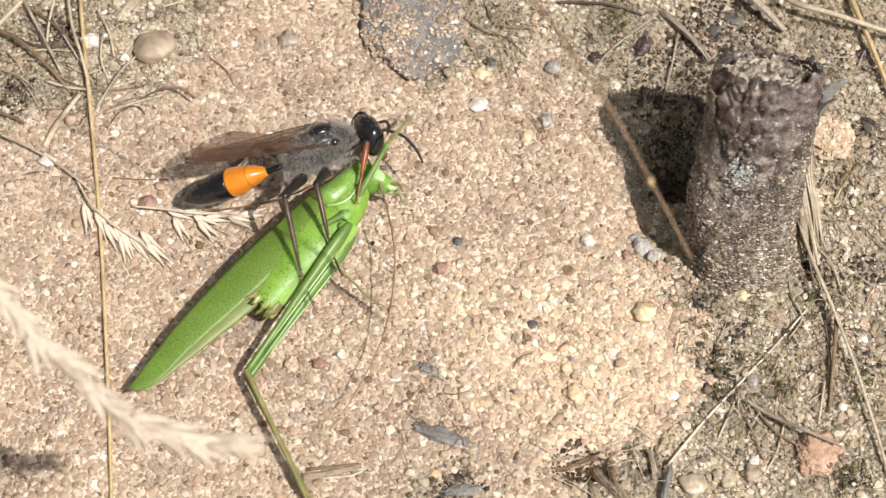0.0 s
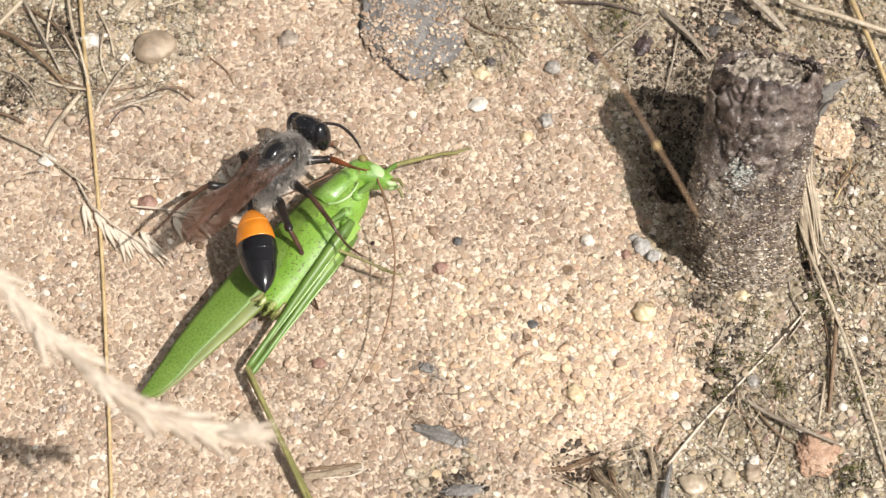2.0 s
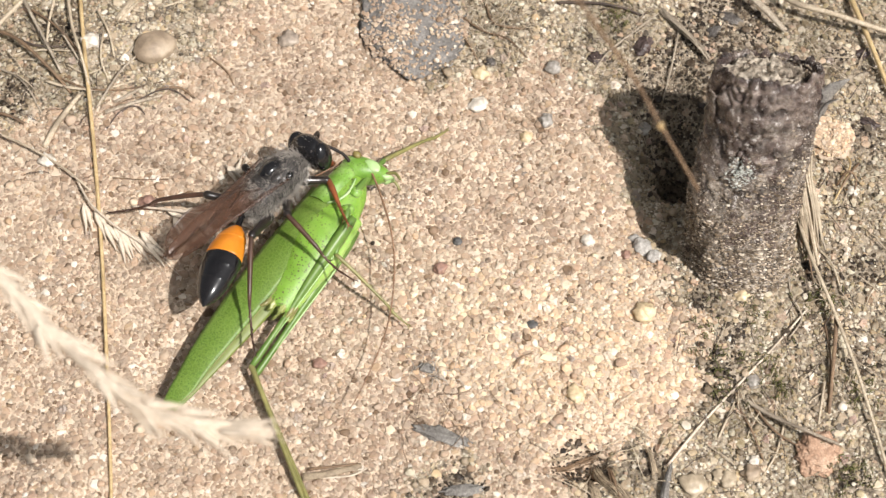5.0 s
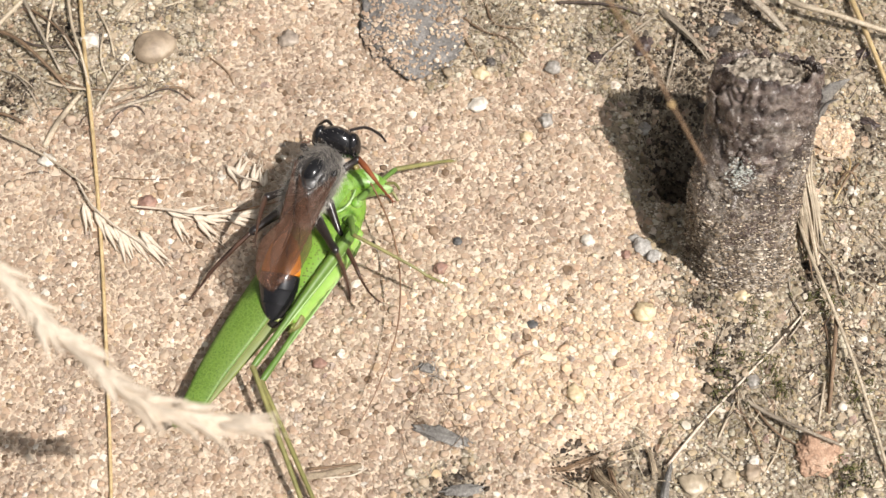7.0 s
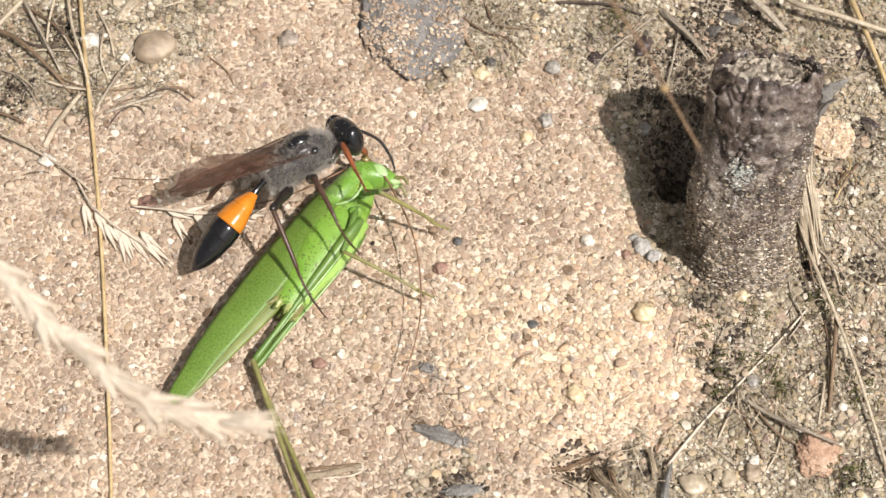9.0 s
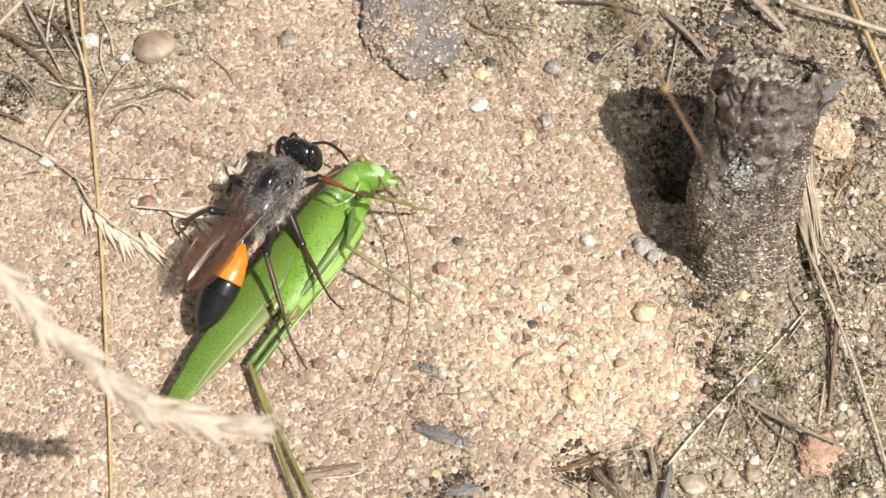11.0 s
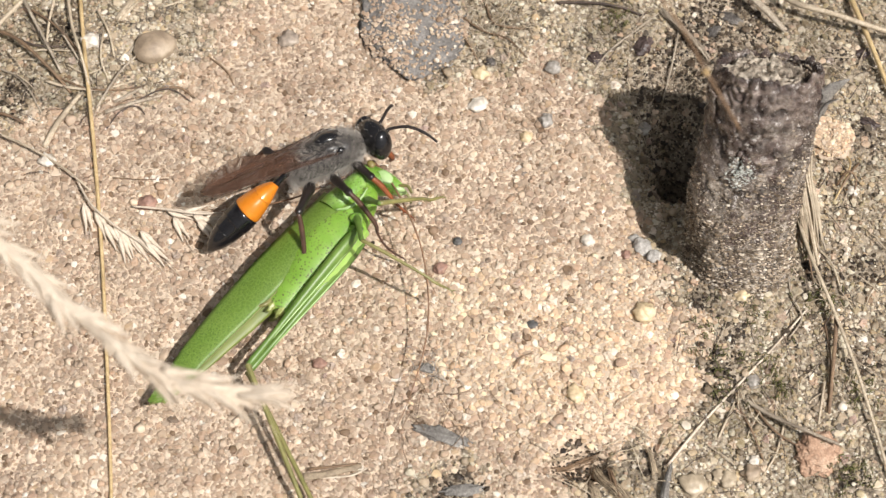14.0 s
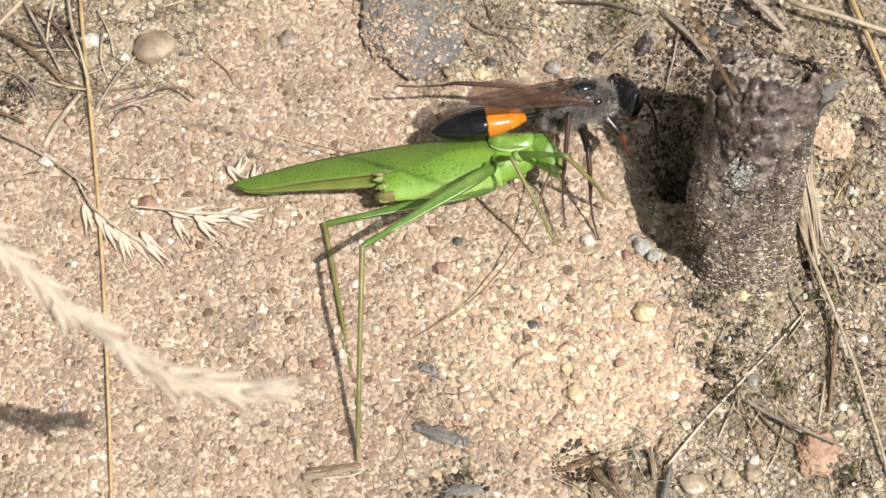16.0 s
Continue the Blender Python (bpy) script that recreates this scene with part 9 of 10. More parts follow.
    walk(midleg, [(0, pose(0.00300, -0.00220, -0.00240, -80.2, -18.4, 172.3)), (0.5, pose(0.00300, -0.00220, -0.00240, -82.5, -8.7, 172.3)),
        (1, pose(0.00300, -0.00220, -0.00240, -83.8, 0.6, 164.3)), (1.5, pose(0.00300, -0.00220, -0.00240, -79.4, -17.0, 169.1)),
        (2, pose(0.00300, -0.00220, -0.00240, -79.8, -17.6, 170.7)), (2.5, pose(0.00300, -0.00220, -0.00240, -79.4, -23.3, 172.6)),
        (3, pose(0.00300, -0.00220, -0.00240, -84.1, -24.6, -176.6)), (3.5, pose(0.00300, -0.00220, -0.00240, -83.7, -13.3, -177.0)),
        (4, pose(0.00300, -0.00220, -0.00240, -87.4, 9.4, 162.7)), (6.5, pose(0.00300, -0.00220, -0.00240, -62.9, 29.1, -135.7)),
        (7, pose(0.00300, -0.00220, -0.00240, -58.3, 22.9, -128.0)), (7.5, pose(0.00300, -0.00220, -0.00240, -63.1, 21.9, -133.0)),
        (8, pose(0.00300, -0.00220, -0.00240, -85.3, 8.3, 172.8)), (8.5, pose(0.00300, -0.00220, -0.00240, -71.3, 17.7, -142.9)),
        (9, pose(0.00300, -0.00220, -0.00240, -82.7, 20.5, -173.4)), (11.5, pose(0.00300, -0.00220, -0.00240, -72.8, 24.6, -151.5)),
        (12, pose(0.00300, -0.00220, -0.00240, -75.4, 20.6, -153.1)), (12.5, pose(0.00300, -0.00220, -0.00240, -95.6, 31.1, 161.1)),
        (13, pose(0.00300, -0.00220, -0.00240, -66.9, 27.8, -141.5)), (13.5, pose(0.00300, -0.00220, -0.00240, -66.8, 24.8, -138.9)),
        (14, pose(0.00300, -0.00220, -0.00240, -52.6, 34.7, -126.7)), (14.3, pose(0.00300, -0.00220, -0.00240, -68.2, 29.8, -146.4)),
        (14.5, pose(0.00300, -0.00220, -0.00240, -67.6, 28.3, -144.5)), (15.7, pose(0.00300, -0.00220, -0.00240, 20.3, 39.3, -76.0)),
        (16, pose(0.00300, -0.00220, -0.00240, 21.4, 38.2, -75.8))])
    walk(shin_midleg, [(0, pose(0.00520, 0.00000, 0.00000, -9.9, 22.3, 111.2)), (0.5, pose(0.00520, 0.00000, 0.00000, -8.2, 17.1, 110.0)),
        (1, pose(0.00520, 0.00000, 0.00000, -16.4, 12.7, 127.0)), (1.5, pose(0.00520, 0.00000, 0.00000, -10.7, 30.6, 131.5)),
        (2, pose(0.00520, 0.00000, 0.00000, -9.5, 18.1, 127.8)), (2.5, pose(0.00520, 0.00000, 0.00000, -7.4, 19.2, 127.3)),
        (3, pose(0.00520, 0.00000, 0.00000, 1.1, 14.1, 126.5)), (3.5, pose(0.00520, 0.00000, 0.00000, -0.5, 32.2, 139.7)),
        (4, pose(0.00520, 0.00000, 0.00000, -25.5, 30.1, 95.9)), (6.5, pose(0.00520, 0.00000, 0.00000, 27.0, 30.1, 62.7)),
        (7, pose(0.00520, 0.00000, 0.00000, 40.4, 30.7, 72.9)), (7.5, pose(0.00520, 0.00000, 0.00000, 37.5, 26.1, 76.5)),
        (8, pose(0.00520, 0.00000, 0.00000, -10.0, 11.7, 88.5)), (8.5, pose(0.00520, 0.00000, 0.00000, 31.4, 24.4, 77.8)),
        (9, pose(0.00520, 0.00000, 0.00000, 2.4, 12.3, 80.3)), (11.5, pose(0.00520, 0.00000, 0.00000, 20.0, 24.5, 68.5)),
        (12, pose(0.00520, 0.00000, 0.00000, 19.9, 17.9, 79.5)), (12.5, pose(0.00520, 0.00000, 0.00000, -19.5, 9.9, 63.4)),
        (13, pose(0.00520, 0.00000, 0.00000, 27.0, 33.8, 71.2)), (13.5, pose(0.00520, 0.00000, 0.00000, 29.2, 28.9, 71.5)),
        (14, pose(0.00520, 0.00000, 0.00000, 30.9, 29.8, 65.7)), (14.3, pose(0.00520, 0.00000, 0.00000, 25.5, 32.3, 82.5)),
        (14.5, pose(0.00520, 0.00000, 0.00000, 25.0, 23.5, 75.8)), (15.1, pose(0.00520, 0.00000, 0.00000, 46.2, 54.9, 72.4)),
        (15.7, pose(0.00520, 0.00000, 0.00000, 129.4, 79.8, 135.0)), (16, pose(0.00520, 0.00000, 0.00000, 109.4, 80.0, 115.5))])
    walk(hindleg_right, [(0, pose(0.00220, -0.00230, -0.00350, -85.9, 9.4, 173.6)), (0.5, pose(0.00220, -0.00230, -0.00350, -85.0, 5.4, 169.8)),
        (1, pose(0.00220, -0.00230, -0.00350, -84.4, 2.1, 171.3)), (1.5, pose(0.00220, -0.00230, -0.00350, -84.3, 2.0, 171.4)),
        (2, pose(0.00220, -0.00230, -0.00350, -85.1, 5.8, 173.3)), (2.5, pose(0.00220, -0.00230, -0.00350, -85.2, 5.4, 171.8)),
        (3, pose(0.00220, -0.00230, -0.00350, -85.1, 5.6, 172.8)), (3.5, pose(0.00220, -0.00230, -0.00350, -85.1, 5.9, 173.3)),
        (4, pose(0.00220, -0.00230, -0.00350, -84.8, 4.0, 172.4)), (6.5, pose(0.00220, -0.00230, -0.00350, -83.1, -3.5, 172.3)),
        (7, pose(0.00220, -0.00230, -0.00350, -83.9, -2.0, 178.9)), (7.5, pose(0.00220, -0.00230, -0.00350, -83.6, -1.7, 172.5)),
        (8, pose(0.00220, -0.00230, -0.00350, -83.5, -1.9, 170.4)), (8.5, pose(0.00220, -0.00230, -0.00350, -83.7, -1.6, 174.3)),
        (9, pose(0.00220, -0.00230, -0.00350, -83.9, -0.2, 171.5)), (11.5, pose(0.00220, -0.00230, -0.00350, -83.6, -1.1, 169.7)),
        (12, pose(0.00220, -0.00230, -0.00350, -83.9, 0.2, 172.2)), (12.5, pose(0.00220, -0.00230, -0.00350, -83.6, -1.1, 169.1)),
        (13, pose(0.00220, -0.00230, -0.00350, -84.1, 1.6, -179.8)), (13.5, pose(0.00220, -0.00230, -0.00350, -84.5, 4.2, 178.0)),
        (14, pose(0.00220, -0.00230, -0.00350, -84.4, 3.6, 179.2)), (14.3, pose(0.00220, -0.00230, -0.00350, -84.5, 3.2, 172.0)),
        (14.5, pose(0.00220, -0.00230, -0.00350, -84.5, 4.2, 175.8)), (14.8, pose(0.00220, -0.00230, -0.00350, -87.7, 12.2, -175.6)),
        (15, pose(0.00220, -0.00230, -0.00350, -88.9, 7.9, 176.3)), (15.3, pose(0.00220, -0.00230, -0.00350, -87.9, 11.8, -176.4)),
        (15.5, pose(0.00220, -0.00230, -0.00350, -105.2, 18.2, 168.6)), (15.7, pose(0.00220, -0.00230, -0.00350, -90.2, 35.2, -165.9)),
        (16, pose(0.00220, -0.00230, -0.00350, -89.6, 35.6, -164.9))])
    walk(shin_hindleg_right, [(0, pose(0.01840, 0.00000, 0.00000, -10.6, 0.8, 59.7)), (0.5, pose(0.01840, 0.00000, 0.00000, -10.7, -3.9, 59.0)),
        (1, pose(0.01840, 0.00000, 0.00000, -11.9, -1.3, 59.0)), (1.5, pose(0.01840, 0.00000, 0.00000, -11.9, -1.1, 59.5)),
        (2, pose(0.01840, 0.00000, 0.00000, -10.7, 0.7, 59.5)), (2.5, pose(0.01840, 0.00000, 0.00000, -11.8, -1.3, 59.2)),
        (3, pose(0.01840, 0.00000, 0.00000, -10.6, -0.0, 58.9)), (3.5, pose(0.01840, 0.00000, 0.00000, -10.6, 0.5, 58.9)),
        (4, pose(0.01840, 0.00000, 0.00000, -11.1, -0.7, 57.6)), (6.5, pose(0.01840, 0.00000, 0.00000, -10.3, -0.1, 55.4)),
        (7, pose(0.01840, 0.00000, 0.00000, -2.2, 9.3, 54.0)), (7.5, pose(0.01840, 0.00000, 0.00000, -7.9, 0.3, 56.2)),
        (8, pose(0.01840, 0.00000, 0.00000, -9.1, -2.6, 55.1)), (8.5, pose(0.01840, 0.00000, 0.00000, -5.9, 2.6, 53.7)),
        (9, pose(0.01840, 0.00000, 0.00000, -8.5, -1.4, 55.8)), (11.5, pose(0.01840, 0.00000, 0.00000, -10.5, -3.5, 57.6)),
        (12, pose(0.01840, 0.00000, 0.00000, -9.6, -0.0, 59.0)), (12.5, pose(0.01840, 0.00000, 0.00000, -10.1, -4.6, 55.1)),
        (13, pose(0.01840, 0.00000, 0.00000, -3.7, 10.4, 55.6)), (13.5, pose(0.01840, 0.00000, 0.00000, -5.9, 6.9, 56.1)),
        (14, pose(0.01840, 0.00000, 0.00000, -5.5, 9.0, 59.0)), (14.3, pose(0.01840, 0.00000, 0.00000, -9.8, -0.4, 60.6)),
        (14.5, pose(0.01840, 0.00000, 0.00000, -6.8, 4.7, 62.0)), (14.8, pose(0.01840, 0.00000, 0.00000, 0.8, 17.0, 49.2)),
        (15, pose(0.01840, 0.00000, 0.00000, -5.3, 5.1, 50.0)), (15.3, pose(0.01840, 0.00000, 0.00000, 0.2, 15.8, 48.5)),
        (15.5, pose(0.01840, 0.00000, 0.00000, -7.5, 2.2, 48.1)), (15.7, pose(0.01840, 0.00000, 0.00000, 12.7, 38.4, 54.3)),
        (16, pose(0.01840, 0.00000, 0.00000, 13.7, 39.7, 54.7))])
    walk(hindleg_left, [(0, pose(0.00200, 0.00040, -0.00400, -85.1, 8.8, 178.2)), (0.5, pose(0.00200, 0.00040, -0.00400, -84.5, 5.3, 176.6)),
        (1, pose(0.00200, 0.00040, -0.00400, -84.2, 1.3, 175.0)), (1.5, pose(0.00200, 0.00040, -0.00400, -84.2, 1.2, 174.3)),
        (2, pose(0.00200, 0.00040, -0.00400, -84.7, 5.6, 178.0)), (2.5, pose(0.00200, 0.00040, -0.00400, -84.8, 5.0, 175.6)),
        (3, pose(0.00200, 0.00040, -0.00400, -84.7, 5.2, 176.6)), (3.5, pose(0.00200, 0.00040, -0.00400, -84.7, 5.5, 177.2)),
        (4, pose(0.00200, 0.00040, -0.00400, -84.5, 3.3, 175.4)), (6.5, pose(0.00200, 0.00040, -0.00400, -83.7, -1.3, 174.2)),
        (7, pose(0.00200, 0.00040, -0.00400, -84.0, -0.0, -179.3)), (7.5, pose(0.00200, 0.00040, -0.00400, -84.0, 0.1, 176.0)),
        (8, pose(0.00200, 0.00040, -0.00400, -83.8, -1.5, 176.0)), (8.5, pose(0.00200, 0.00040, -0.00400, -83.8, -1.9, 176.3)),
        (9, pose(0.00200, 0.00040, -0.00400, -83.9, -0.6, 176.2)), (11.5, pose(0.00200, 0.00040, -0.00400, -83.9, -0.3, 175.9)),
        (12, pose(0.00200, 0.00040, -0.00400, -83.9, -0.5, 175.9)), (12.5, pose(0.00200, 0.00040, -0.00400, -83.9, -0.6, 176.1)),
        (13, pose(0.00200, 0.00040, -0.00400, -84.0, 0.2, 177.8)), (13.5, pose(0.00200, 0.00040, -0.00400, -84.2, 2.1, 177.8)),
        (14, pose(0.00200, 0.00040, -0.00400, -84.1, 2.1, -178.5)), (14.3, pose(0.00200, 0.00040, -0.00400, -84.0, -0.3, 177.7)),
        (14.5, pose(0.00200, 0.00040, -0.00400, -83.8, -1.4, 175.5)), (14.8, pose(0.00200, 0.00040, -0.00400, -88.1, 0.8, 175.5)),
        (15, pose(0.00200, 0.00040, -0.00400, -87.9, -0.8, 174.4)), (15.3, pose(0.00200, 0.00040, -0.00400, -87.7, -2.2, 174.9)),
        (15.5, pose(0.00200, 0.00040, -0.00400, -101.1, 0.2, 175.9)), (15.7, pose(0.00200, 0.00040, -0.00400, -98.2, 0.2, 172.3)),
        (16, pose(0.00200, 0.00040, -0.00400, -98.1, 0.1, 172.3))])
    walk(shin_hindleg_left, [(0, pose(0.01840, 0.00000, 0.00000, -6.7, -0.1, 62.3)), (0.5, pose(0.01840, 0.00000, 0.00000, -5.1, -1.9, 60.8)),
        (1, pose(0.01840, 0.00000, 0.00000, -8.9, -3.2, 62.0)), (1.5, pose(0.01840, 0.00000, 0.00000, -9.6, -4.0, 62.6)),
        (2, pose(0.01840, 0.00000, 0.00000, -6.8, -0.1, 61.5)), (2.5, pose(0.01840, 0.00000, 0.00000, -8.7, -3.1, 61.7)),
        (3, pose(0.01840, 0.00000, 0.00000, -7.4, -1.8, 61.4)), (3.5, pose(0.01840, 0.00000, 0.00000, -7.4, -1.2, 61.3)),
        (4, pose(0.01840, 0.00000, 0.00000, -8.7, -3.3, 60.5)), (6.5, pose(0.01840, 0.00000, 0.00000, -9.0, -5.0, 56.4)),
        (7, pose(0.01840, 0.00000, 0.00000, -0.9, 4.2, 55.3)), (7.5, pose(0.01840, 0.00000, 0.00000, -5.3, -2.3, 57.9)),
        (8, pose(0.01840, 0.00000, 0.00000, -4.8, -1.9, 58.6)), (8.5, pose(0.01840, 0.00000, 0.00000, -4.6, -1.5, 59.4)),
        (9, pose(0.01840, 0.00000, 0.00000, -4.8, -1.6, 60.9)), (11.5, pose(0.01840, 0.00000, 0.00000, -5.6, -2.1, 60.5)),
        (12, pose(0.01840, 0.00000, 0.00000, -6.6, -1.6, 64.6)), (12.5, pose(0.01840, 0.00000, 0.00000, -4.7, -1.9, 58.3)),
        (13, pose(0.01840, 0.00000, 0.00000, -5.9, 0.4, 61.8)), (13.5, pose(0.01840, 0.00000, 0.00000, -6.2, 0.4, 63.5)),
        (14, pose(0.01840, 0.00000, 0.00000, -3.5, 5.2, 65.3)), (14.3, pose(0.01840, 0.00000, 0.00000, -4.6, 0.3, 60.9)),
        (14.5, pose(0.01840, 0.00000, 0.00000, -6.6, -2.1, 64.3)), (14.8, pose(0.01840, 0.00000, 0.00000, -6.6, -2.0, 61.3)),
        (15, pose(0.01840, 0.00000, 0.00000, -7.3, -3.9, 58.2)), (15.3, pose(0.01840, 0.00000, 0.00000, -6.9, -2.8, 59.8)),
        (15.5, pose(0.01840, 0.00000, 0.00000, -6.5, 1.9, 68.2)), (15.7, pose(0.01840, 0.00000, 0.00000, -10.6, 1.2, 91.3)),
        (16, pose(0.01840, 0.00000, 0.00000, -10.6, 1.3, 92.0))])
    walk(feeler_right, [(0, pose(0.00930, -0.00050, 0.00090, -80.3, 37.9, -178.5)), (0.5, pose(0.00930, -0.00050, 0.00090, -76.6, 35.4, -176.0)),
        (1, pose(0.00930, -0.00050, 0.00090, -79.2, 33.2, -178.3)), (1.5, pose(0.00930, -0.00050, 0.00090, -79.1, 33.2, -178.2)),
        (2, pose(0.00930, -0.00050, 0.00090, -79.3, 35.9, -177.4)), (2.5, pose(0.00930, -0.00050, 0.00090, -79.2, 35.6, -177.4)),
        (3, pose(0.00930, -0.00050, 0.00090, -78.8, 35.5, -177.2)), (3.5, pose(0.00930, -0.00050, 0.00090, -79.4, 36.7, -177.2)),
        (4, pose(0.00930, -0.00050, 0.00090, -79.1, 34.5, -177.5)), (5.1, pose(0.00930, -0.00050, 0.00090, -79.0, 33.1, -177.8)),
        (6.3, pose(0.00930, -0.00050, 0.00090, -79.0, 33.0, -177.7)), (6.5, pose(0.00930, -0.00050, 0.00090, -79.0, 32.5, -177.9)),
        (7, pose(0.00930, -0.00050, 0.00090, -76.6, 33.3, -176.7)), (7.5, pose(0.00930, -0.00050, 0.00090, -77.6, 34.4, -177.8)),
        (8, pose(0.00930, -0.00050, 0.00090, -76.4, 37.2, -175.5)), (8.5, pose(0.00930, -0.00050, 0.00090, -76.6, 35.5, -176.3)),
        (9, pose(0.00930, -0.00050, 0.00090, -76.5, 41.0, -174.9)), (9.2, pose(0.00930, -0.00050, 0.00090, -76.2, 41.4, -174.4)),
        (10.2, pose(0.00930, -0.00050, 0.00090, -76.3, 38.8, -175.1)), (11.3, pose(0.00930, -0.00050, 0.00090, -77.7, 37.9, -176.0)),
        (11.5, pose(0.00930, -0.00050, 0.00090, -76.9, 37.4, -175.6)), (12, pose(0.00930, -0.00050, 0.00090, -77.9, 38.8, -175.9)),
        (12.5, pose(0.00930, -0.00050, 0.00090, -76.2, 37.1, -175.3)), (13, pose(0.00930, -0.00050, 0.00090, -79.3, 40.4, -176.8)),
        (13.5, pose(0.00930, -0.00050, 0.00090, -79.8, 44.0, -176.2)), (14, pose(0.00930, -0.00050, 0.00090, -81.1, 46.0, -177.0)),
        (14.3, pose(0.00930, -0.00050, 0.00090, -82.2, 45.9, -178.9)), (14.5, pose(0.00930, -0.00050, 0.00090, -79.0, 37.7, -177.0)),
        (14.8, pose(0.00930, -0.00050, 0.00090, -97.6, 44.1, 171.3)), (15, pose(0.00930, -0.00050, 0.00090, -97.6, 43.9, 171.4)),
        (15.3, pose(0.00930, -0.00050, 0.00090, -98.3, 43.0, 170.2)), (15.5, pose(0.00930, -0.00050, 0.00090, -114.0, 41.8, 160.4)),
        (15.8, pose(0.00930, -0.00050, 0.00090, -111.4, 42.6, 162.3)), (16, pose(0.00930, -0.00050, 0.00090, -111.3, 42.6, 162.5))])
    walk(feeler_left, [(0, pose(0.00930, 0.00040, 0.00110, -61.7, -38.5, 159.0)), (0.5, pose(0.00930, 0.00040, 0.00110, -64.6, -40.2, 160.3)),
        (1, pose(0.00930, 0.00040, 0.00110, -57.8, -43.1, 154.7)), (1.5, pose(0.00930, 0.00040, 0.00110, -58.6, -42.5, 155.5)),
        (2, pose(0.00930, 0.00040, 0.00110, -60.3, -40.3, 157.5)), (2.5, pose(0.00930, 0.00040, 0.00110, -60.7, -39.9, 158.0)),
        (3, pose(0.00930, 0.00040, 0.00110, -61.1, -40.2, 158.1)), (3.5, pose(0.00930, 0.00040, 0.00110, -60.5, -40.2, 157.8)),
        (4, pose(0.00930, 0.00040, 0.00110, -59.4, -41.5, 156.5)), (5.1, pose(0.00930, 0.00040, 0.00110, -56.8, -44.3, 153.6)),
        (6.3, pose(0.00930, 0.00040, 0.00110, -54.0, -46.6, 150.6)), (6.5, pose(0.00930, 0.00040, 0.00110, -53.5, -47.2, 150.2)),
        (7, pose(0.00930, 0.00040, 0.00110, -58.5, -49.2, 153.2)), (7.5, pose(0.00930, 0.00040, 0.00110, -60.4, -46.0, 155.7)),
        (8, pose(0.00930, 0.00040, 0.00110, -60.2, -46.8, 155.1)), (8.5, pose(0.00930, 0.00040, 0.00110, -61.0, -46.4, 156.1)),
        (9, pose(0.00930, 0.00040, 0.00110, -62.6, -44.0, 157.9)), (9.2, pose(0.00930, 0.00040, 0.00110, -62.3, -44.4, 157.6)),
        (10.2, pose(0.00930, 0.00040, 0.00110, -62.2, -44.4, 157.5)), (11.3, pose(0.00930, 0.00040, 0.00110, -59.9, -44.5, 155.9)),
        (11.5, pose(0.00930, 0.00040, 0.00110, -60.9, -44.9, 156.3)), (12, pose(0.00930, 0.00040, 0.00110, -60.5, -43.6, 156.7)),
        (12.5, pose(0.00930, 0.00040, 0.00110, -61.4, -45.4, 156.5)), (13, pose(0.00930, 0.00040, 0.00110, -58.2, -44.5, 154.8)),
        (13.5, pose(0.00930, 0.00040, 0.00110, -60.1, -41.9, 157.0)), (14, pose(0.00930, 0.00040, 0.00110, -59.7, -41.7, 156.9)),
        (14.3, pose(0.00930, 0.00040, 0.00110, -45.1, -53.0, 141.1)), (14.5, pose(0.00930, 0.00040, 0.00110, -53.3, -48.5, 149.3)),
        (14.8, pose(0.00930, 0.00040, 0.00110, -78.7, -43.7, 170.2)), (15, pose(0.00930, 0.00040, 0.00110, -79.0, -43.1, 170.5)),
        (15.3, pose(0.00930, 0.00040, 0.00110, -81.6, -37.3, 173.1)), (15.5, pose(0.00930, 0.00040, 0.00110, -99.8, -19.5, -178.0)),
        (15.8, pose(0.00930, 0.00040, 0.00110, -100.6, -9.3, -179.7)), (16, pose(0.00930, 0.00040, 0.00110, -100.6, -8.9, -179.7))])
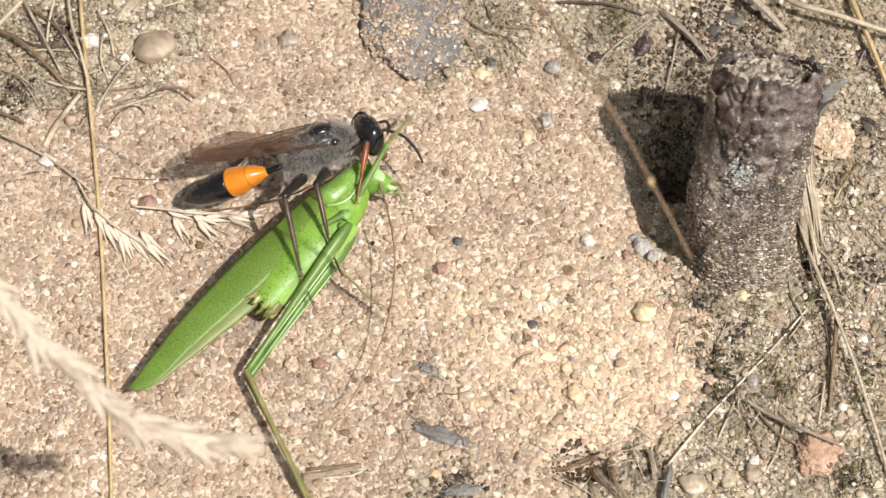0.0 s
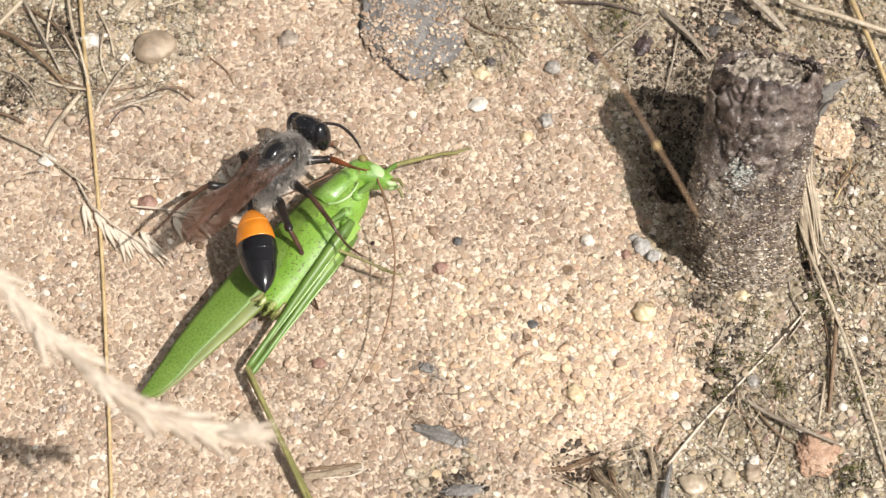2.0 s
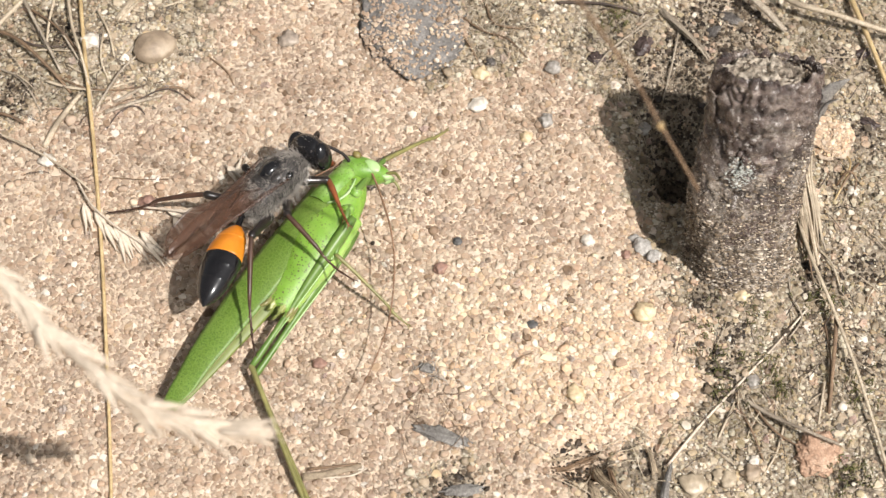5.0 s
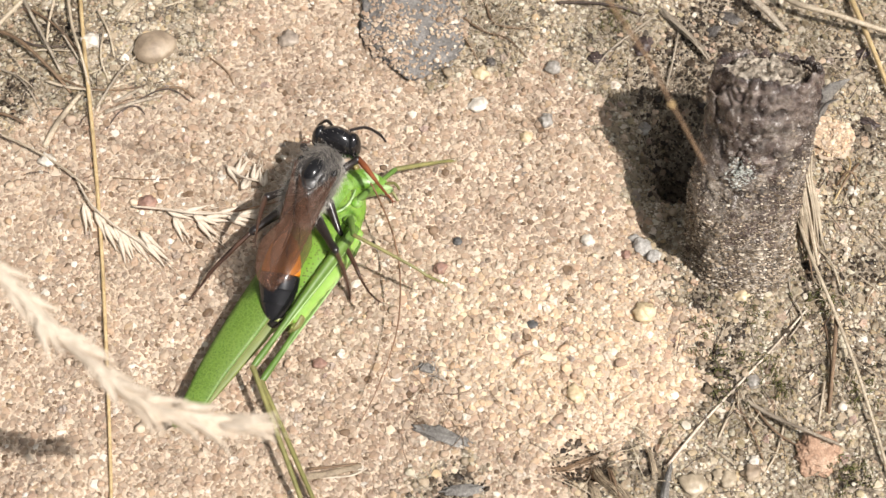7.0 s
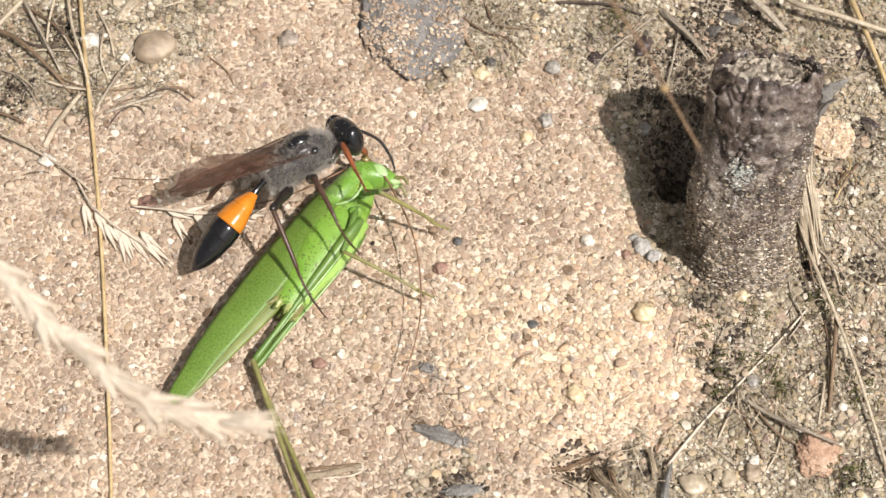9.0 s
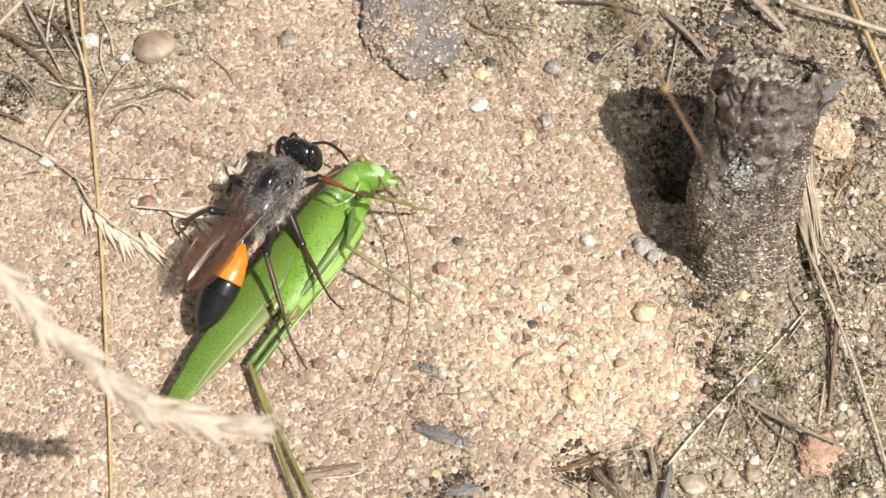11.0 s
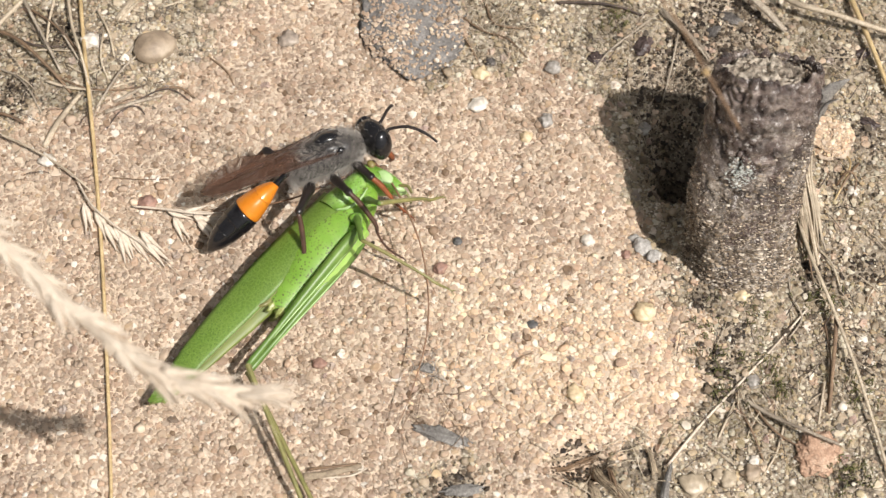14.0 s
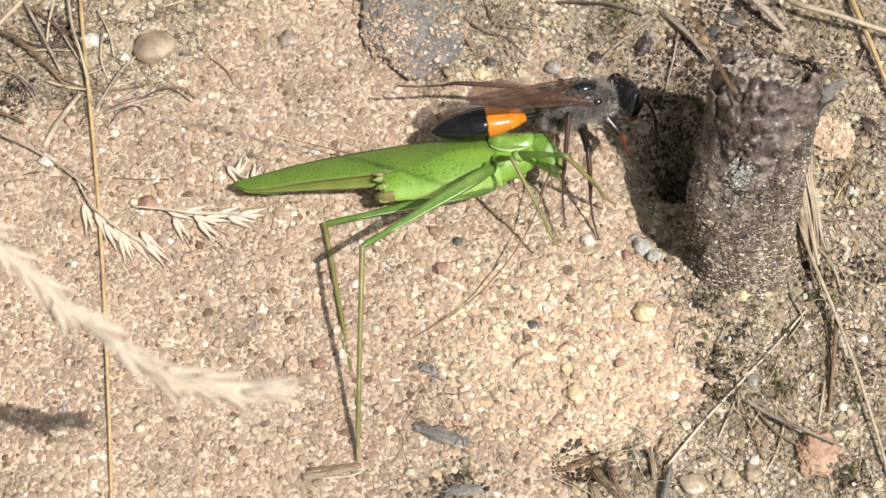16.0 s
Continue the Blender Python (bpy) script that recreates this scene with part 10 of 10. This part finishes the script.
    walk(grass_spike, [(0, pose(-0.01354, -0.04384, 0.05000, 0.0, 4.5, -31.8)), (1.5, pose(-0.01286, -0.04283, 0.05000, 0.0, 4.5, -30.5)),
        (4, pose(-0.01274, -0.04270, 0.05000, 0.0, 4.5, -30.5)), (8, pose(-0.01268, -0.04191, 0.05000, 0.0, 4.5, -30.0)),
        (9, pose(-0.01268, -0.04187, 0.05000, 0.0, 4.5, -30.0)), (11.5, pose(-0.01280, -0.04224, 0.05000, 0.0, 4.5, -30.3)),
        (12.5, pose(-0.01256, -0.04177, 0.05000, 0.0, 4.5, -30.0)), (13, pose(-0.01155, -0.04005, 0.05000, 0.0, 4.5, -28.5)),
        (13.5, pose(-0.01128, -0.03921, 0.05000, 0.0, 4.5, -27.5)), (14, pose(-0.01144, -0.03949, 0.05000, 0.0, 4.5, -27.8)),
        (14.5, pose(-0.01144, -0.03949, 0.05000, 0.0, 4.5, -27.5)), (15, pose(-0.01127, -0.03930, 0.05000, 0.0, 4.5, -27.3)),
        (15.3, pose(-0.01085, -0.03916, 0.05000, 0.0, 4.5, -26.5)), (15.5, pose(-0.01059, -0.03770, 0.05000, 0.0, 4.5, -25.0)),
        (15.7, pose(-0.01079, -0.03812, 0.05000, 0.0, 4.5, -25.5)), (16, pose(-0.01115, -0.03907, 0.05000, 0.0, 4.5, -25.9))])
    walk(grass_stalk, [(0, pose(0.01936, -0.02859, 0.05200, -0.0, 50.2, -33.5)), (1.5, pose(0.02012, -0.02534, 0.05200, -0.0, 52.2, -25.3)),
        (3.5, pose(0.01977, -0.02382, 0.05200, -0.0, 53.9, -21.5)), (7, pose(0.02088, -0.02006, 0.05200, -0.0, 59.2, -7.6)),
        (9, pose(0.02059, -0.01880, 0.05200, -0.0, 57.6, -11.4)), (12.5, pose(0.02059, -0.01880, 0.05200, -0.0, 58.2, -10.2)),
        (14, pose(0.02389, -0.01680, 0.05200, -0.0, 58.2, -2.9)), (14.5, pose(0.02515, -0.01493, 0.05200, -0.0, 57.3, -0.8)),
        (16, pose(0.02366, -0.01331, 0.05200, 0.0, 60.1, 6.0))])


motions()
